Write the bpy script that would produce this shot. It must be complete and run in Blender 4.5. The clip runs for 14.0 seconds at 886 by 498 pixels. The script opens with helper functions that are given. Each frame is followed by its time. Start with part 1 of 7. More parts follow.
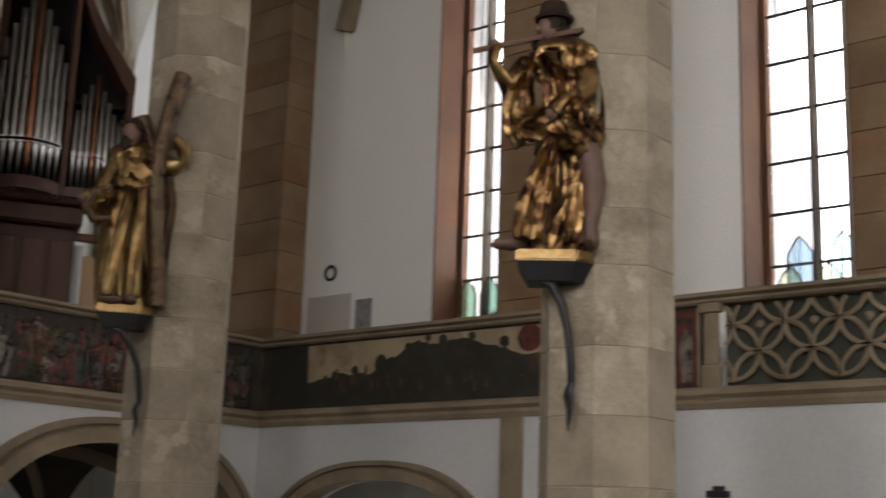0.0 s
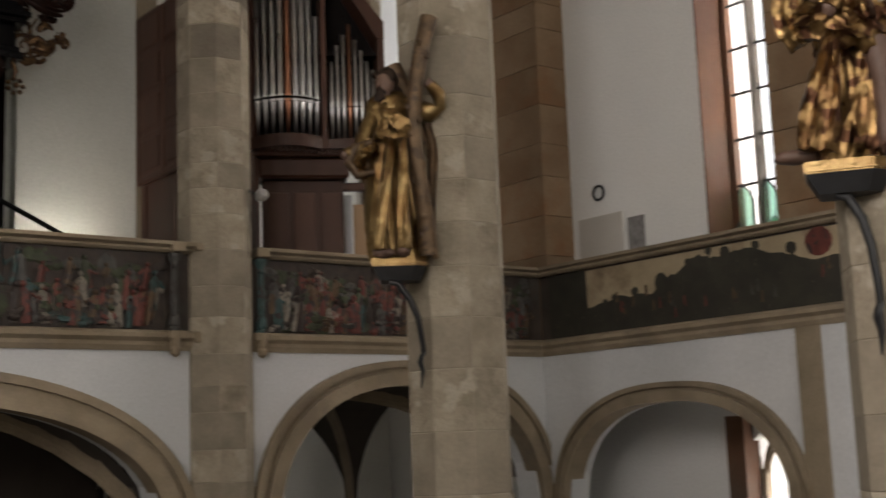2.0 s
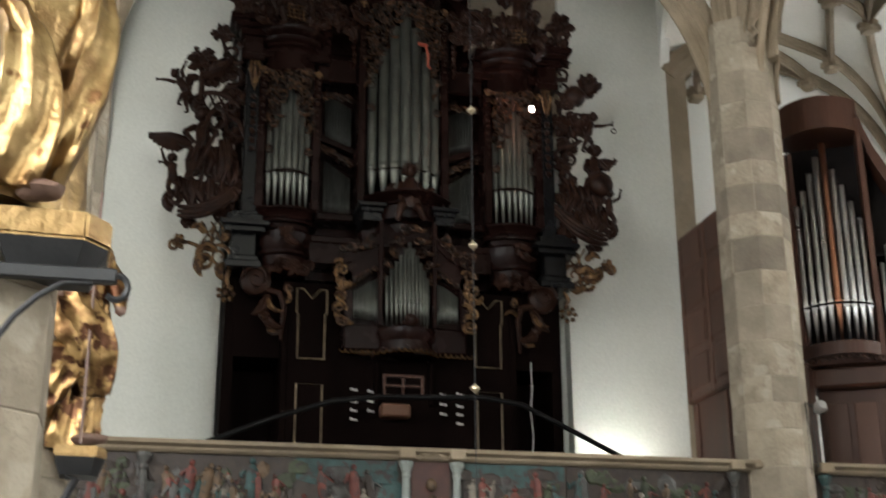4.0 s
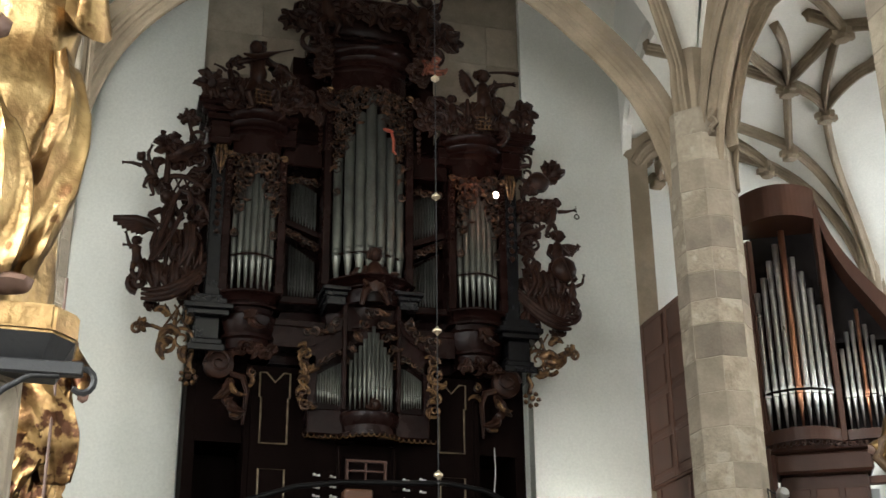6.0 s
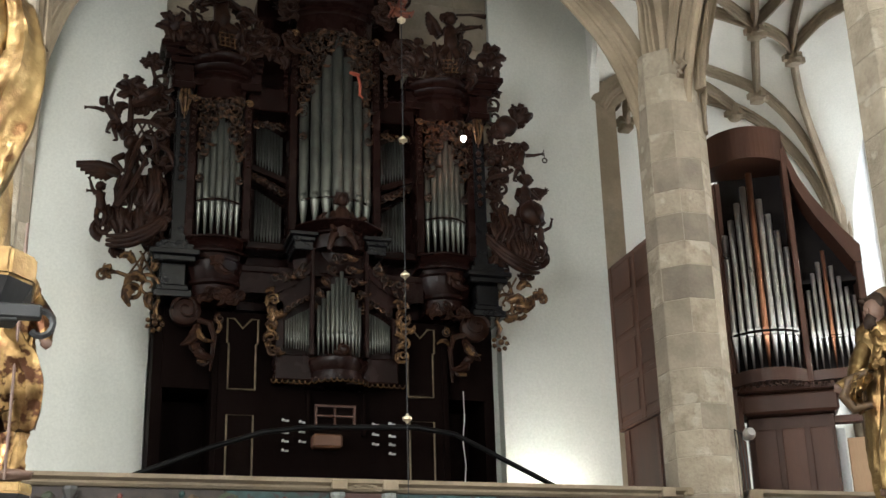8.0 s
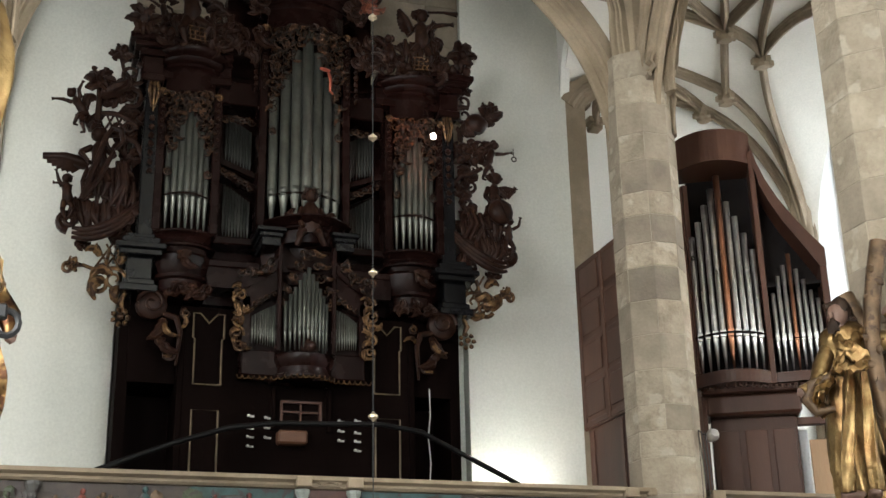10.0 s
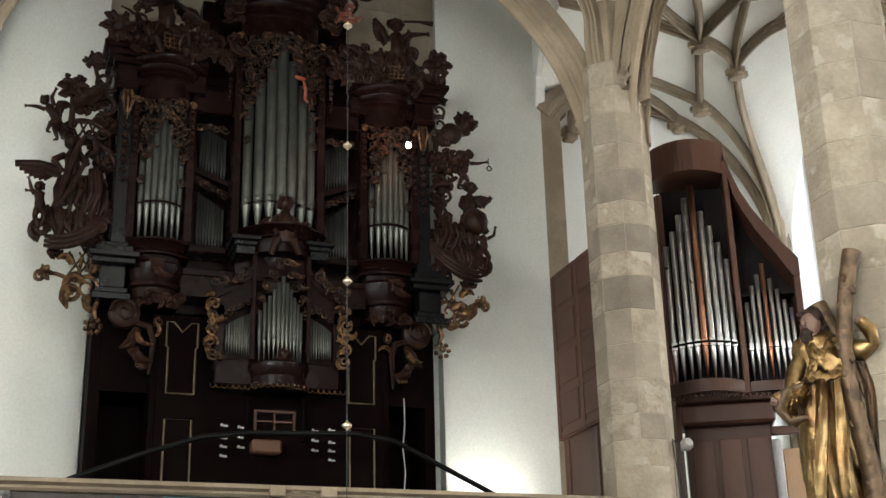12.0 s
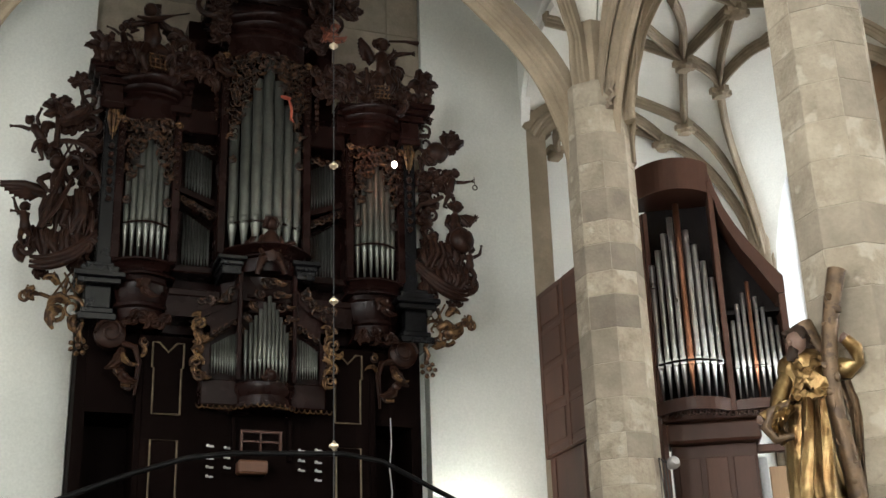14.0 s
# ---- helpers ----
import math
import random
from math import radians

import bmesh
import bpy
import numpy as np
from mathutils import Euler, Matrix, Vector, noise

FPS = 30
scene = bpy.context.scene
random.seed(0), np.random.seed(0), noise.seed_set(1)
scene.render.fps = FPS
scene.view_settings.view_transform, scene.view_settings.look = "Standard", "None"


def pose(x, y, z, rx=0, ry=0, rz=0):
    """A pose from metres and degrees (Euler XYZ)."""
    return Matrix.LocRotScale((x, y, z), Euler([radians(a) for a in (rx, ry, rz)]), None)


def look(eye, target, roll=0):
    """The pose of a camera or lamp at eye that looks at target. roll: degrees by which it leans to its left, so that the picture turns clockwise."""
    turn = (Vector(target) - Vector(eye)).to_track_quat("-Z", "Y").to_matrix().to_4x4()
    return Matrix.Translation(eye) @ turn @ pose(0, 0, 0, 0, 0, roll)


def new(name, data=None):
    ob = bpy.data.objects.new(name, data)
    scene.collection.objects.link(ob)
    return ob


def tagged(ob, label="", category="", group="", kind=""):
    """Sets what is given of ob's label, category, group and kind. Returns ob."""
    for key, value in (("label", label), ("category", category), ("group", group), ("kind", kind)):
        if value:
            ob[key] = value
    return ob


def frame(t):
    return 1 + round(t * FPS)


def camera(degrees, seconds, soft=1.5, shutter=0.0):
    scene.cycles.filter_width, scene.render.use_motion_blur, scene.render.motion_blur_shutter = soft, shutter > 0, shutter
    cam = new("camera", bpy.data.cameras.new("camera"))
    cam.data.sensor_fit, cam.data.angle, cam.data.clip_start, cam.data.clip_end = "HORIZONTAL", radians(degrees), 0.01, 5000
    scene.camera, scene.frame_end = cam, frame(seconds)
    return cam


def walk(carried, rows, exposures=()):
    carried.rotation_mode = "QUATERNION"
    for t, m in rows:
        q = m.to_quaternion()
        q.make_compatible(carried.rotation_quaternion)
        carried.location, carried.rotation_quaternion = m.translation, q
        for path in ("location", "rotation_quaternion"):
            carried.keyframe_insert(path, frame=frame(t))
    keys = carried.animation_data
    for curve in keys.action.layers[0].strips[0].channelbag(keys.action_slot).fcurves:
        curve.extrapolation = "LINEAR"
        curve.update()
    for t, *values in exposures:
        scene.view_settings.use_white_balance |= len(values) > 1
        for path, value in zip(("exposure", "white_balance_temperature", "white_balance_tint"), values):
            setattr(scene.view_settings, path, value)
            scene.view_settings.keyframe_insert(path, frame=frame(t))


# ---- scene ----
cam = camera(38.2, 14.0, soft=1.5, shutter=0.5)
E = 4.6  # eye height over the church floor; heights below are given from the eye level where they start with E
PATH = [
    (0, -0.198, -0.434, E -0.290, 102.7, -1.845, -50.473),
    (0.5, -0.14, -0.39, E -0.245, 101.669, -1.759, -45.976),
    (1, -0.045, -0.29, E -0.184, 100.144, -1.423, -43.857),
    (1.5, 0.008, -0.193, E -0.069, 99.097, 0.488, -41.157),
    (2, 0.054, -0.109, E -0.006, 98.771, 2.153, -37.63),
    (2.5, 0.133, 0.002, E +0.016, 100.034, 1.929, -31.005),
    (2.8, 0.216, 0.123, E -0.023, 101.863, 1.982, -26.36),
    (3, 0.155, 0.106, E -0.073, 103.381, 1.798, -23.523),
    (3.5, 0.026, 0.024, E +0.042, 106.351, 1.477, -17.387),
    (4, 0.02, 0.04, E +0.062, 108.849, 0.309, -13.476),
    (4.2, 0.021, 0.029, E +0.054, 109.802, 0.167, -12.739),
    (6.3, -0.011, -0.047, E +0.107, 112.422, 0.927, -15.49),
    (6.5, -0.01, -0.024, E +0.117, 111.69, 1.199, -15.589),
    (7, 0.022, 0.007, E +0.115, 110.62, 1.444, -15.746),
    (7.5, 0.026, 0.047, E +0.088, 110.227, 1.466, -15.945),
    (10, 0.015, 0.025, E +0.122, 109.804, 1.121, -17.939),
    (10.5, 0.02, 0.035, E +0.115, 109.897, 1.195, -18.098),
    (11, 0.032, 0.042, E +0.117, 109.991, 1.215, -18.294),
    (11.5, 0.036, 0.044, E +0.119, 110.107, 1.316, -18.552),
    (12, 0.039, 0.049, E +0.116, 110.227, 1.367, -18.999),
    (12.5, 0.023, 0.025, E +0.116, 110.302, 1.428, -19.251),
    (13, 0.014, 0.016, E +0.133, 110.332, 1.562, -19.309),
    (13.5, 0.022, 0.03, E +0.134, 110.662, 1.641, -19.521),
    (14, 0.021, 0.029, E +0.127, 111.018, 1.762, -19.544),
]
walk(cam, [(t, pose(*p)) for t, *p in PATH], exposures=[(0.0, -1.56, 6650, 15), (1.0, -1.38, 6750, 15), (2.0, -1.33, 6850, 15), (2.6, -1.2, 6850, 14), (3.0, -0.42, 6600, 11), (3.4, -0.15, 6350, 8), (4.2, -0.22, 6250, 8), (6.5, 0.13, 6250, 8), (14.0, 0.2, 6250, 8)])

# ---- daylight ----
world = bpy.data.worlds.new("sky")
scene.world = world
world.use_nodes = True
wn = world.node_tree
sky = wn.nodes.new("ShaderNodeTexSky")
sky.sky_type, sky.sun_disc, sky.sun_elevation, sky.sun_rotation = "NISHITA", False, radians(38), radians(140)
wn.links.new(sky.outputs[0], wn.nodes["Background"].inputs[0])
wn.nodes["Background"].inputs[1].default_value = 0.12


def window_light(name, x, y, z, w, h, aim, power, color=(1.0, 0.98, 0.95)):
    """Daylight of one window opening."""
    d = bpy.data.lights.new(name, "AREA")
    d.shape, d.size, d.size_y, d.energy, d.color = "RECTANGLE", w, h, power, color
    ob = new(name, d)
    ob.matrix_world = look((x, y, z), (x + aim[0], y + aim[1], z + aim[2]))
    return ob


# north side windows, then the south and the choir windows behind the walker
for wy, p in ((20.6, 190), (12.5, 900), (6.8, 420), (1.4, 420), (-4.2, 500)):
    window_light("north_window_light", 18.1, wy, E + 6.2, 7.4, 1.5, (-1, 0, -0.25), p, (1.0, 0.96, 0.89)).rotation_euler.rotate_axis("Z", radians(90))
for wy, p in ((18.6, 30), (13.3, 200), (7.5, 1000), (1.5, 2300), (-4.5, 3600)):
    window_light("south_window_light", -8.6, wy, E + 6.2, 7.4, 1.6, (1, 0, -0.15), p).rotation_euler.rotate_axis("Z", radians(90))
window_light("choir_window_light", 3.9, -13.4, E + 6.0, 8.0, 8.0, (0, 1, -0.1), 2300, (0.97, 1.0, 0.97))
window_light("low_window_light", 17.3, 12.7, E - 1.2, 2.0, 0.9, (-1, 0, 0.1), 220)
# floor spotlight on the west wall beside the organ
sp = bpy.data.lights.new("wall_uplight", "SPOT")
sp.energy, sp.color, sp.spot_size, sp.spot_blend, sp.shadow_soft_size = 400, (1.0, 0.95, 0.86), radians(115), 0.9, 0.1
new("wall_uplight", sp).matrix_world = look((8.35, 21.0, E + 2.9), (8.35, 21.7, E + 4.3))


# ---- building tools ----
def box(bm, x0, x1, y0, y1, z0, z1, bevel=0.0):
    v = [bm.verts.new(p) for p in ((x0, y0, z0), (x1, y0, z0), (x1, y1, z0), (x0, y1, z0), (x0, y0, z1), (x1, y0, z1), (x1, y1, z1), (x0, y1, z1))]
    f = [bm.faces.new([v[i] for i in q]) for q in ((3, 2, 1, 0), (4, 5, 6, 7), (0, 1, 5, 4), (1, 2, 6, 5), (2, 3, 7, 6), (3, 0, 4, 7))]
    if bevel:
        bmesh.ops.bevel(bm, geom=list({e for q in f for e in q.edges}), offset=bevel, segments=1, affect="EDGES")
    return v


def prism(bm, poly, z0, z1, m=Matrix()):
    """An upright prism over a plan outline; m turns it elsewhere."""
    a = [bm.verts.new(m @ Vector((x, y, z0))) for x, y in poly]
    b = [bm.verts.new(m @ Vector((x, y, z1))) for x, y in poly]
    bm.faces.new(a[::-1]), bm.faces.new(b)
    for i in range(len(poly)):
        j = (i + 1) % len(poly)
        bm.faces.new((a[i], a[j], b[j], b[i]))


def slab_xz(bm, poly, y0, y1):
    """A flat outline in x, z with a thickness along y."""
    a = [bm.verts.new((x, y0, z)) for x, z in poly]
    b = [bm.verts.new((x, y1, z)) for x, z in poly]
    bm.faces.new(a), bm.faces.new(b[::-1])
    for i in range(len(poly)):
        j = (i + 1) % len(poly)
        bm.faces.new((a[j], a[i], b[i], b[j]))


def lathe(bm, profile, cx, cy, segs=16, a0=0.0, a1=360.0, sx=1.0, sy=1.0, m=Matrix()):
    """Turned form: profile of (radius, height) round an upright axis, over an arc in degrees."""
    full = abs(a1 - a0) >= 359.9
    n = segs if full else segs + 1
    rings = []
    for r, z in profile:
        rings.append([bm.verts.new(m @ Vector((cx + sx * r * math.cos(radians(a0 + (a1 - a0) * i / segs)), cy + sy * r * math.sin(radians(a0 + (a1 - a0) * i / segs)), z))) for i in range(n)])
    for lo, hi in zip(rings, rings[1:]):
        for i in range(n if full else n - 1):
            j = (i + 1) % n
            bm.faces.new((lo[i], lo[j], hi[j], hi[i]))
    if profile[0][0] > 1e-4:
        bm.faces.new(rings[0][::-1])
    if profile[-1][0] > 1e-4:
        bm.faces.new(rings[-1])


def tube(bm, pts, radii, segs=8, flat=1.0, up=Vector((0, 0, 1))):
    """A swept round form along points with a radius at each; flat squeezes it along the second axis."""
    pts = [Vector(p) for p in pts]
    if not hasattr(radii, "__len__"):
        radii = [radii] * len(pts)
    rings, side = [], None
    for i, p in enumerate(pts):
        d = (pts[min(i + 1, len(pts) - 1)] - pts[max(i - 1, 0)]).normalized()
        if side is None:
            side = d.cross(up)
            if side.length < 0.05:
                side = d.cross(Vector((1, 0, 0)))
        side = (side - d * side.dot(d)).normalized()
        other = d.cross(side)
        rings.append([bm.verts.new(p + radii[i] * (math.cos(a) * side + flat * math.sin(a) * other)) for a in (2 * math.pi * k / segs for k in range(segs))])
    for lo, hi in zip(rings, rings[1:]):
        for i in range(segs):
            j = (i + 1) % segs
            bm.faces.new((lo[i], lo[j], hi[j], hi[i]))
    bm.faces.new(rings[0][::-1]), bm.faces.new(rings[-1])


def sweep(bm, pts, section, side):
    """A moulding: section of (out, up) points carried along pts; out is measured along side, up along z."""
    rings = [[bm.verts.new(Vector(p) + Vector(s) * o + Vector((0, 0, u))) for o, u in section] for p, s in zip(pts, side)]
    n = len(section)
    for lo, hi in zip(rings, rings[1:]):
        for i in range(n):
            j = (i + 1) % n
            bm.faces.new((lo[i], lo[j], hi[j], hi[i]))
    bm.faces.new(rings[0][::-1]), bm.faces.new(rings[-1])


def blob(bm, c, rx, ry=None, rz=None, segs=8, rough=0.0, m=None):
    """A rounded lump, uneven by rough."""
    ry, rz = ry or rx, rz or rx
    made = bmesh.ops.create_icosphere(bm, subdivisions=1 if segs < 8 else 2, radius=1.0)["verts"]
    for v in made:
        k = 1.0 + rough * noise.noise(v.co * 2.1 + Vector(c) * 3.7)
        p = Vector((v.co.x * rx * k, v.co.y * ry * k, v.co.z * rz * k))
        v.co = (m @ p if m else p) + Vector(c)
    return made


def part(name, bm, material, parent=None, label="", smooth=False):
    """One mesh object, under a thing or a part if one is given."""
    bmesh.ops.recalc_face_normals(bm, faces=bm.faces[:])
    me = bpy.data.meshes.new(name)
    bm.to_mesh(me)
    bm.free()
    me.materials.append(material)
    if smooth:
        for p in me.polygons:
            p.use_smooth = True
        if smooth != "all":
            me.set_sharp_from_angle(angle=radians(48))
    ob = new(name, me)
    ob.parent = parent
    if label:
        ob["label"] = label
    return ob


def thing(name, label, category, group="", kind="", at=None):
    """An empty that gathers the parts of a thing."""
    ob = new(name)
    ob.empty_display_size = 0.1
    if at:
        ob.location = at
        bpy.context.view_layer.update()
    return tagged(ob, label, category, group, kind)


def structure(name, bm, material, label="", category="", smooth=False):
    return tagged(part(name, bm, material, smooth=smooth), label, category, kind="structure")


# ---- materials ----
def surface(name, c1, c2, scale=1.5, rough=0.7, metal=0.0, bump=0.15, grain=40.0, random=0.0, stretch=(1, 1, 1), stain=None, rough2=None, spots=None, depth=0.01, spec=0.5):
    """Two tones in large soft patches, a fine grain, relief, optional stain colour, and a tone of its own for each object."""
    m = bpy.data.materials.new(name)
    m.use_nodes = True
    t = m.node_tree
    N, L = t.nodes, t.links
    b = N["Principled BSDF"]
    co = N.new("ShaderNodeTexCoord")
    mp = N.new("ShaderNodeMapping")
    mp.inputs["Scale"].default_value = stretch
    L.new(co.outputs["Object"], mp.inputs[0])
    vec = mp.outputs[0]
    info = N.new("ShaderNodeObjectInfo")
    if random:
        add = N.new("ShaderNodeVectorMath")
        add.operation = "MULTIPLY_ADD"
        L.new(info.outputs["Random"], add.inputs[0])
        add.inputs[1].default_value = (37, 51, 23)
        L.new(vec, add.inputs[2])
        vec = add.outputs[0]

    def noisy(s, detail, rgh=0.55):
        n = N.new("ShaderNodeTexNoise")
        n.inputs["Scale"].default_value, n.inputs["Detail"].default_value, n.inputs["Roughness"].default_value = s, detail, rgh
        L.new(vec, n.inputs["Vector"])
        return n.outputs["Fac"]

    def ramp(fac, lo, hi):
        r = N.new("ShaderNodeMapRange")
        r.inputs["From Min"].default_value, r.inputs["From Max"].default_value = lo, hi
        L.new(fac, r.inputs["Value"])
        return r.outputs[0]

    def mix(fac, a, c, kind="MIX"):
        x = N.new("ShaderNodeMix")
        x.data_type, x.blend_type = "RGBA", kind
        for sock, val in ((x.inputs[0], fac), (x.inputs[6], a), (x.inputs[7], c)):
            if isinstance(val, (tuple, float, int)):
                sock.default_value = (*val, 1) if isinstance(val, tuple) else val
            else:
                L.new(val, sock)
        return x.outputs[2]

    big, fine = noisy(scale, 5), noisy(grain, 4)
    col = mix(ramp(big, 0.35, 0.65), c1, c2)
    if stain:
        col = mix(ramp(noisy(scale * 0.55, 8, 0.7), 0.52, 0.72), col, stain)
    if spots:
        col = mix(ramp(noisy(spots[1], 3, 0.5), spots[2], spots[2] + 0.06), col, spots[0])
    col = mix(ramp(fine, 0.2, 0.8), mix(1.0, col, (0.82, 0.82, 0.82), "MULTIPLY"), col)
    if random:
        k = N.new("ShaderNodeMapRange")
        k.inputs["To Min"].default_value, k.inputs["To Max"].default_value = 1 - random, 1 + random * 0.6
        L.new(info.outputs["Random"], k.inputs["Value"])
        hsv = N.new("ShaderNodeHueSaturation")
        L.new(k.outputs[0], hsv.inputs["Value"])
        L.new(col, hsv.inputs["Color"])
        col = hsv.outputs[0]
    L.new(col, b.inputs["Base Color"])
    b.inputs["Metallic"].default_value = metal
    b.inputs["Specular IOR Level"].default_value = spec
    rr = N.new("ShaderNodeMapRange")
    rr.inputs["To Min"].default_value, rr.inputs["To Max"].default_value = rough, rough2 if rough2 is not None else min(1, rough + 0.15)
    L.new(big, rr.inputs["Value"])
    L.new(rr.outputs[0], b.inputs["Roughness"])
    if bump:
        bp = N.new("ShaderNodeBump")
        bp.inputs["Strength"].default_value, bp.inputs["Distance"].default_value = bump, depth
        h = N.new("ShaderNodeMath")
        h.operation = "ADD"
        L.new(fine, h.inputs[0]), L.new(big, h.inputs[1])
        L.new(h.outputs[0], bp.inputs["Height"])
        L.new(bp.outputs[0], b.inputs["Normal"])
    return m


def glow(name, color, strength):
    m = bpy.data.materials.new(name)
    m.use_nodes = True
    b = m.node_tree.nodes["Principled BSDF"]
    b.inputs["Base Color"].default_value = (*color, 1)
    b.inputs["Emission Color"].default_value, b.inputs["Emission Strength"].default_value = (*color, 1), strength
    return m


PLASTER = surface("white lime plaster", (0.76, 0.755, 0.70), (0.82, 0.815, 0.765), 0.45, 0.85, bump=0.12, grain=25, stain=(0.74, 0.725, 0.665))
PLASTER_VAULT = surface("cream limewash of the vault", (0.63, 0.605, 0.535), (0.70, 0.675, 0.605), 0.6, 0.85, bump=0.12, grain=25)
# west limewash darkened, north one whitened: light levels put into the colours
PLASTER_WEST = surface("greenish white limewash toned down for less light", (0.615, 0.62, 0.565), (0.70, 0.70, 0.645), 0.35, 0.85, bump=0.15, grain=22, stain=(0.66, 0.645, 0.575))
PLASTER_NORTH = surface("white limewash brightened for more light", (0.84, 0.835, 0.82), (0.88, 0.875, 0.86), 0.45, 0.85, bump=0.12, grain=25)
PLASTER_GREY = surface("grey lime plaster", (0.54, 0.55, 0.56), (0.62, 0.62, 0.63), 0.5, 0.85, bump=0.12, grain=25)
STONE = surface("sandstone ashlar", (0.255, 0.213, 0.156), (0.365, 0.31, 0.236), 2.6, 0.85, bump=0.6, grain=18, random=0.11, stain=(0.160, 0.124, 0.087), depth=0.03, spots=((0.385, 0.335, 0.262), 3.4, 0.58))
STONE_DARK = surface("darker sandstone ashlar", (0.215, 0.178, 0.132), (0.30, 0.253, 0.192), 2.2, 0.85, bump=0.5, grain=22, random=0.15, depth=0.012)
STONE_SOOT = surface("sooty grey sandstone block", (0.165, 0.134, 0.102), (0.235, 0.195, 0.150), 2.6, 0.85, bump=0.5, grain=24, random=0.2, depth=0.015, stain=(0.19, 0.16, 0.125))
STONE_TRIM = surface("sandstone moulding", (0.215, 0.165, 0.108), (0.305, 0.242, 0.168), 1.6, 0.85, bump=0.35, grain=30, random=0.12, stain=(0.19, 0.15, 0.11))
# very dark plaster: the shade under the gallery is in the colour
UNDER_SHADE = surface("plaster with under-gallery shade in its colour", (0.036, 0.027, 0.021), (0.062, 0.049, 0.039), 0.8, 0.85, bump=0.2, grain=25, stain=(0.045, 0.032, 0.024))
BLACK_POLISH = surface("polished blue black wood", (0.005, 0.0048, 0.0052), (0.010, 0.010, 0.011), 2.0, 0.14, bump=0.10, grain=30, rough2=0.24, spec=0.30)
STONE_BROWN = surface("brown sandstone pier", (0.205, 0.125, 0.068), (0.29, 0.20, 0.125), 0.8, 0.85, bump=0.35, grain=20, random=0.15, stain=(0.24, 0.115, 0.05))
JAMB = surface("rust brown stone jamb", (0.105, 0.045, 0.022), (0.16, 0.075, 0.038), 0.9, 0.8, bump=0.3, grain=20, stain=(0.12, 0.08, 0.055))
GOLD = surface("gold leaf", (0.18, 0.105, 0.042), (0.38, 0.27, 0.125), 4.0, 0.25, 1.0, bump=0.75, grain=16, rough2=0.46, stain=(0.17, 0.085, 0.036), spots=((0.13, 0.066, 0.028), 8.0, 0.66))
AGED_GOLD = surface("rubbed gold leaf over red ground", (0.12, 0.062, 0.027), (0.36, 0.232, 0.10), 5.0, 0.24, 1.0, bump=0.9, grain=13, rough2=0.42, stain=(0.11, 0.048, 0.022), spots=((0.07, 0.032, 0.018), 7.0, 0.52))
GILT = surface("dull darkened gilding", (0.085, 0.042, 0.02), (0.23, 0.135, 0.06), 7.0, 0.36, 0.7, bump=0.3, grain=30, rough2=0.55, spots=((0.05, 0.025, 0.014), 11.0, 0.5))
EBONY = surface("black stained carved oak", (0.0072, 0.0026, 0.0021), (0.0135, 0.0052, 0.0041), 2.0, 0.20, bump=0.25, grain=30, rough2=0.34, spec=0.11)
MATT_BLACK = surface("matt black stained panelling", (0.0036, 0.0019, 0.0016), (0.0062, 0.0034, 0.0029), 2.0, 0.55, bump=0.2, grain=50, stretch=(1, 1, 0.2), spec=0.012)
CARVED = surface("dark brown carved limewood", (0.0125, 0.0050, 0.0034), (0.031, 0.0138, 0.0088), 5.0, 0.32, spec=0.12, bump=0.4, grain=30, spots=((0.055, 0.027, 0.013), 10.0, 0.68))
WALNUT = surface("red brown stained walnut", (0.056, 0.0245, 0.016), (0.096, 0.044, 0.029), 1.2, 0.33, spec=0.22, bump=0.1, grain=60, stretch=(1, 1, 0.12), random=0.15)
OAK = surface("light oak panel", (0.30, 0.17, 0.08), (0.38, 0.23, 0.12), 1.5, 0.45, bump=0.1, grain=60, stretch=(1, 1, 0.12))
TIN = surface("polished tin pipe", (0.62, 0.62, 0.63), (0.72, 0.72, 0.73), 2.0, 0.24, 1.0, bump=0.03, grain=9, rough2=0.36, random=0.12)
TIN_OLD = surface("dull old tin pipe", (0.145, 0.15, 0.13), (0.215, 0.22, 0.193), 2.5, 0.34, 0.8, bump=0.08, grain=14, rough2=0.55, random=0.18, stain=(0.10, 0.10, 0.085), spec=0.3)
# darker copy of the old tin, with the recess's shade in its colour
TIN_SHADE = surface("old tin pipe with recess shade in its colour", (0.06, 0.062, 0.055), (0.10, 0.10, 0.09), 2.5, 0.42, 0.7, bump=0.05, grain=12, rough2=0.55, random=0.2)
COPPER = surface("copper pipe", (0.46, 0.215, 0.13), (0.56, 0.28, 0.18), 2.0, 0.26, 1.0, bump=0.03, grain=9, rough2=0.36)
LACE = surface("blackened gilt openwork", (0.020, 0.008, 0.0045), (0.105, 0.05, 0.022), 9.0, 0.38, 0.6, bump=0.2, grain=30, rough2=0.55, spots=((0.012, 0.007, 0.005), 12.0, 0.48))
IRON = surface("black wrought iron", (0.008, 0.008, 0.009), (0.016, 0.016, 0.018), 4.0, 0.45, 0.15, bump=0.2, grain=40)
LEAD = surface("window lead and bars", (0.028, 0.026, 0.026), (0.05, 0.048, 0.046), 3.0, 0.6, 0.1, bump=0.1)
BLACK_PAINT = surface("matt black painted iron", (0.004, 0.0036, 0.0036), (0.008, 0.0075, 0.0075), 4.0, 0.5, bump=0.1, spec=0.12)
MORTAR = surface("pale lime mortar", (0.29, 0.245, 0.185), (0.36, 0.31, 0.24), 3.0, 0.9, bump=0.3, grain=40)
FLOOR = surface("worn stone flags", (0.13, 0.115, 0.10), (0.19, 0.17, 0.145), 0.9, 0.6, bump=0.3, grain=20)
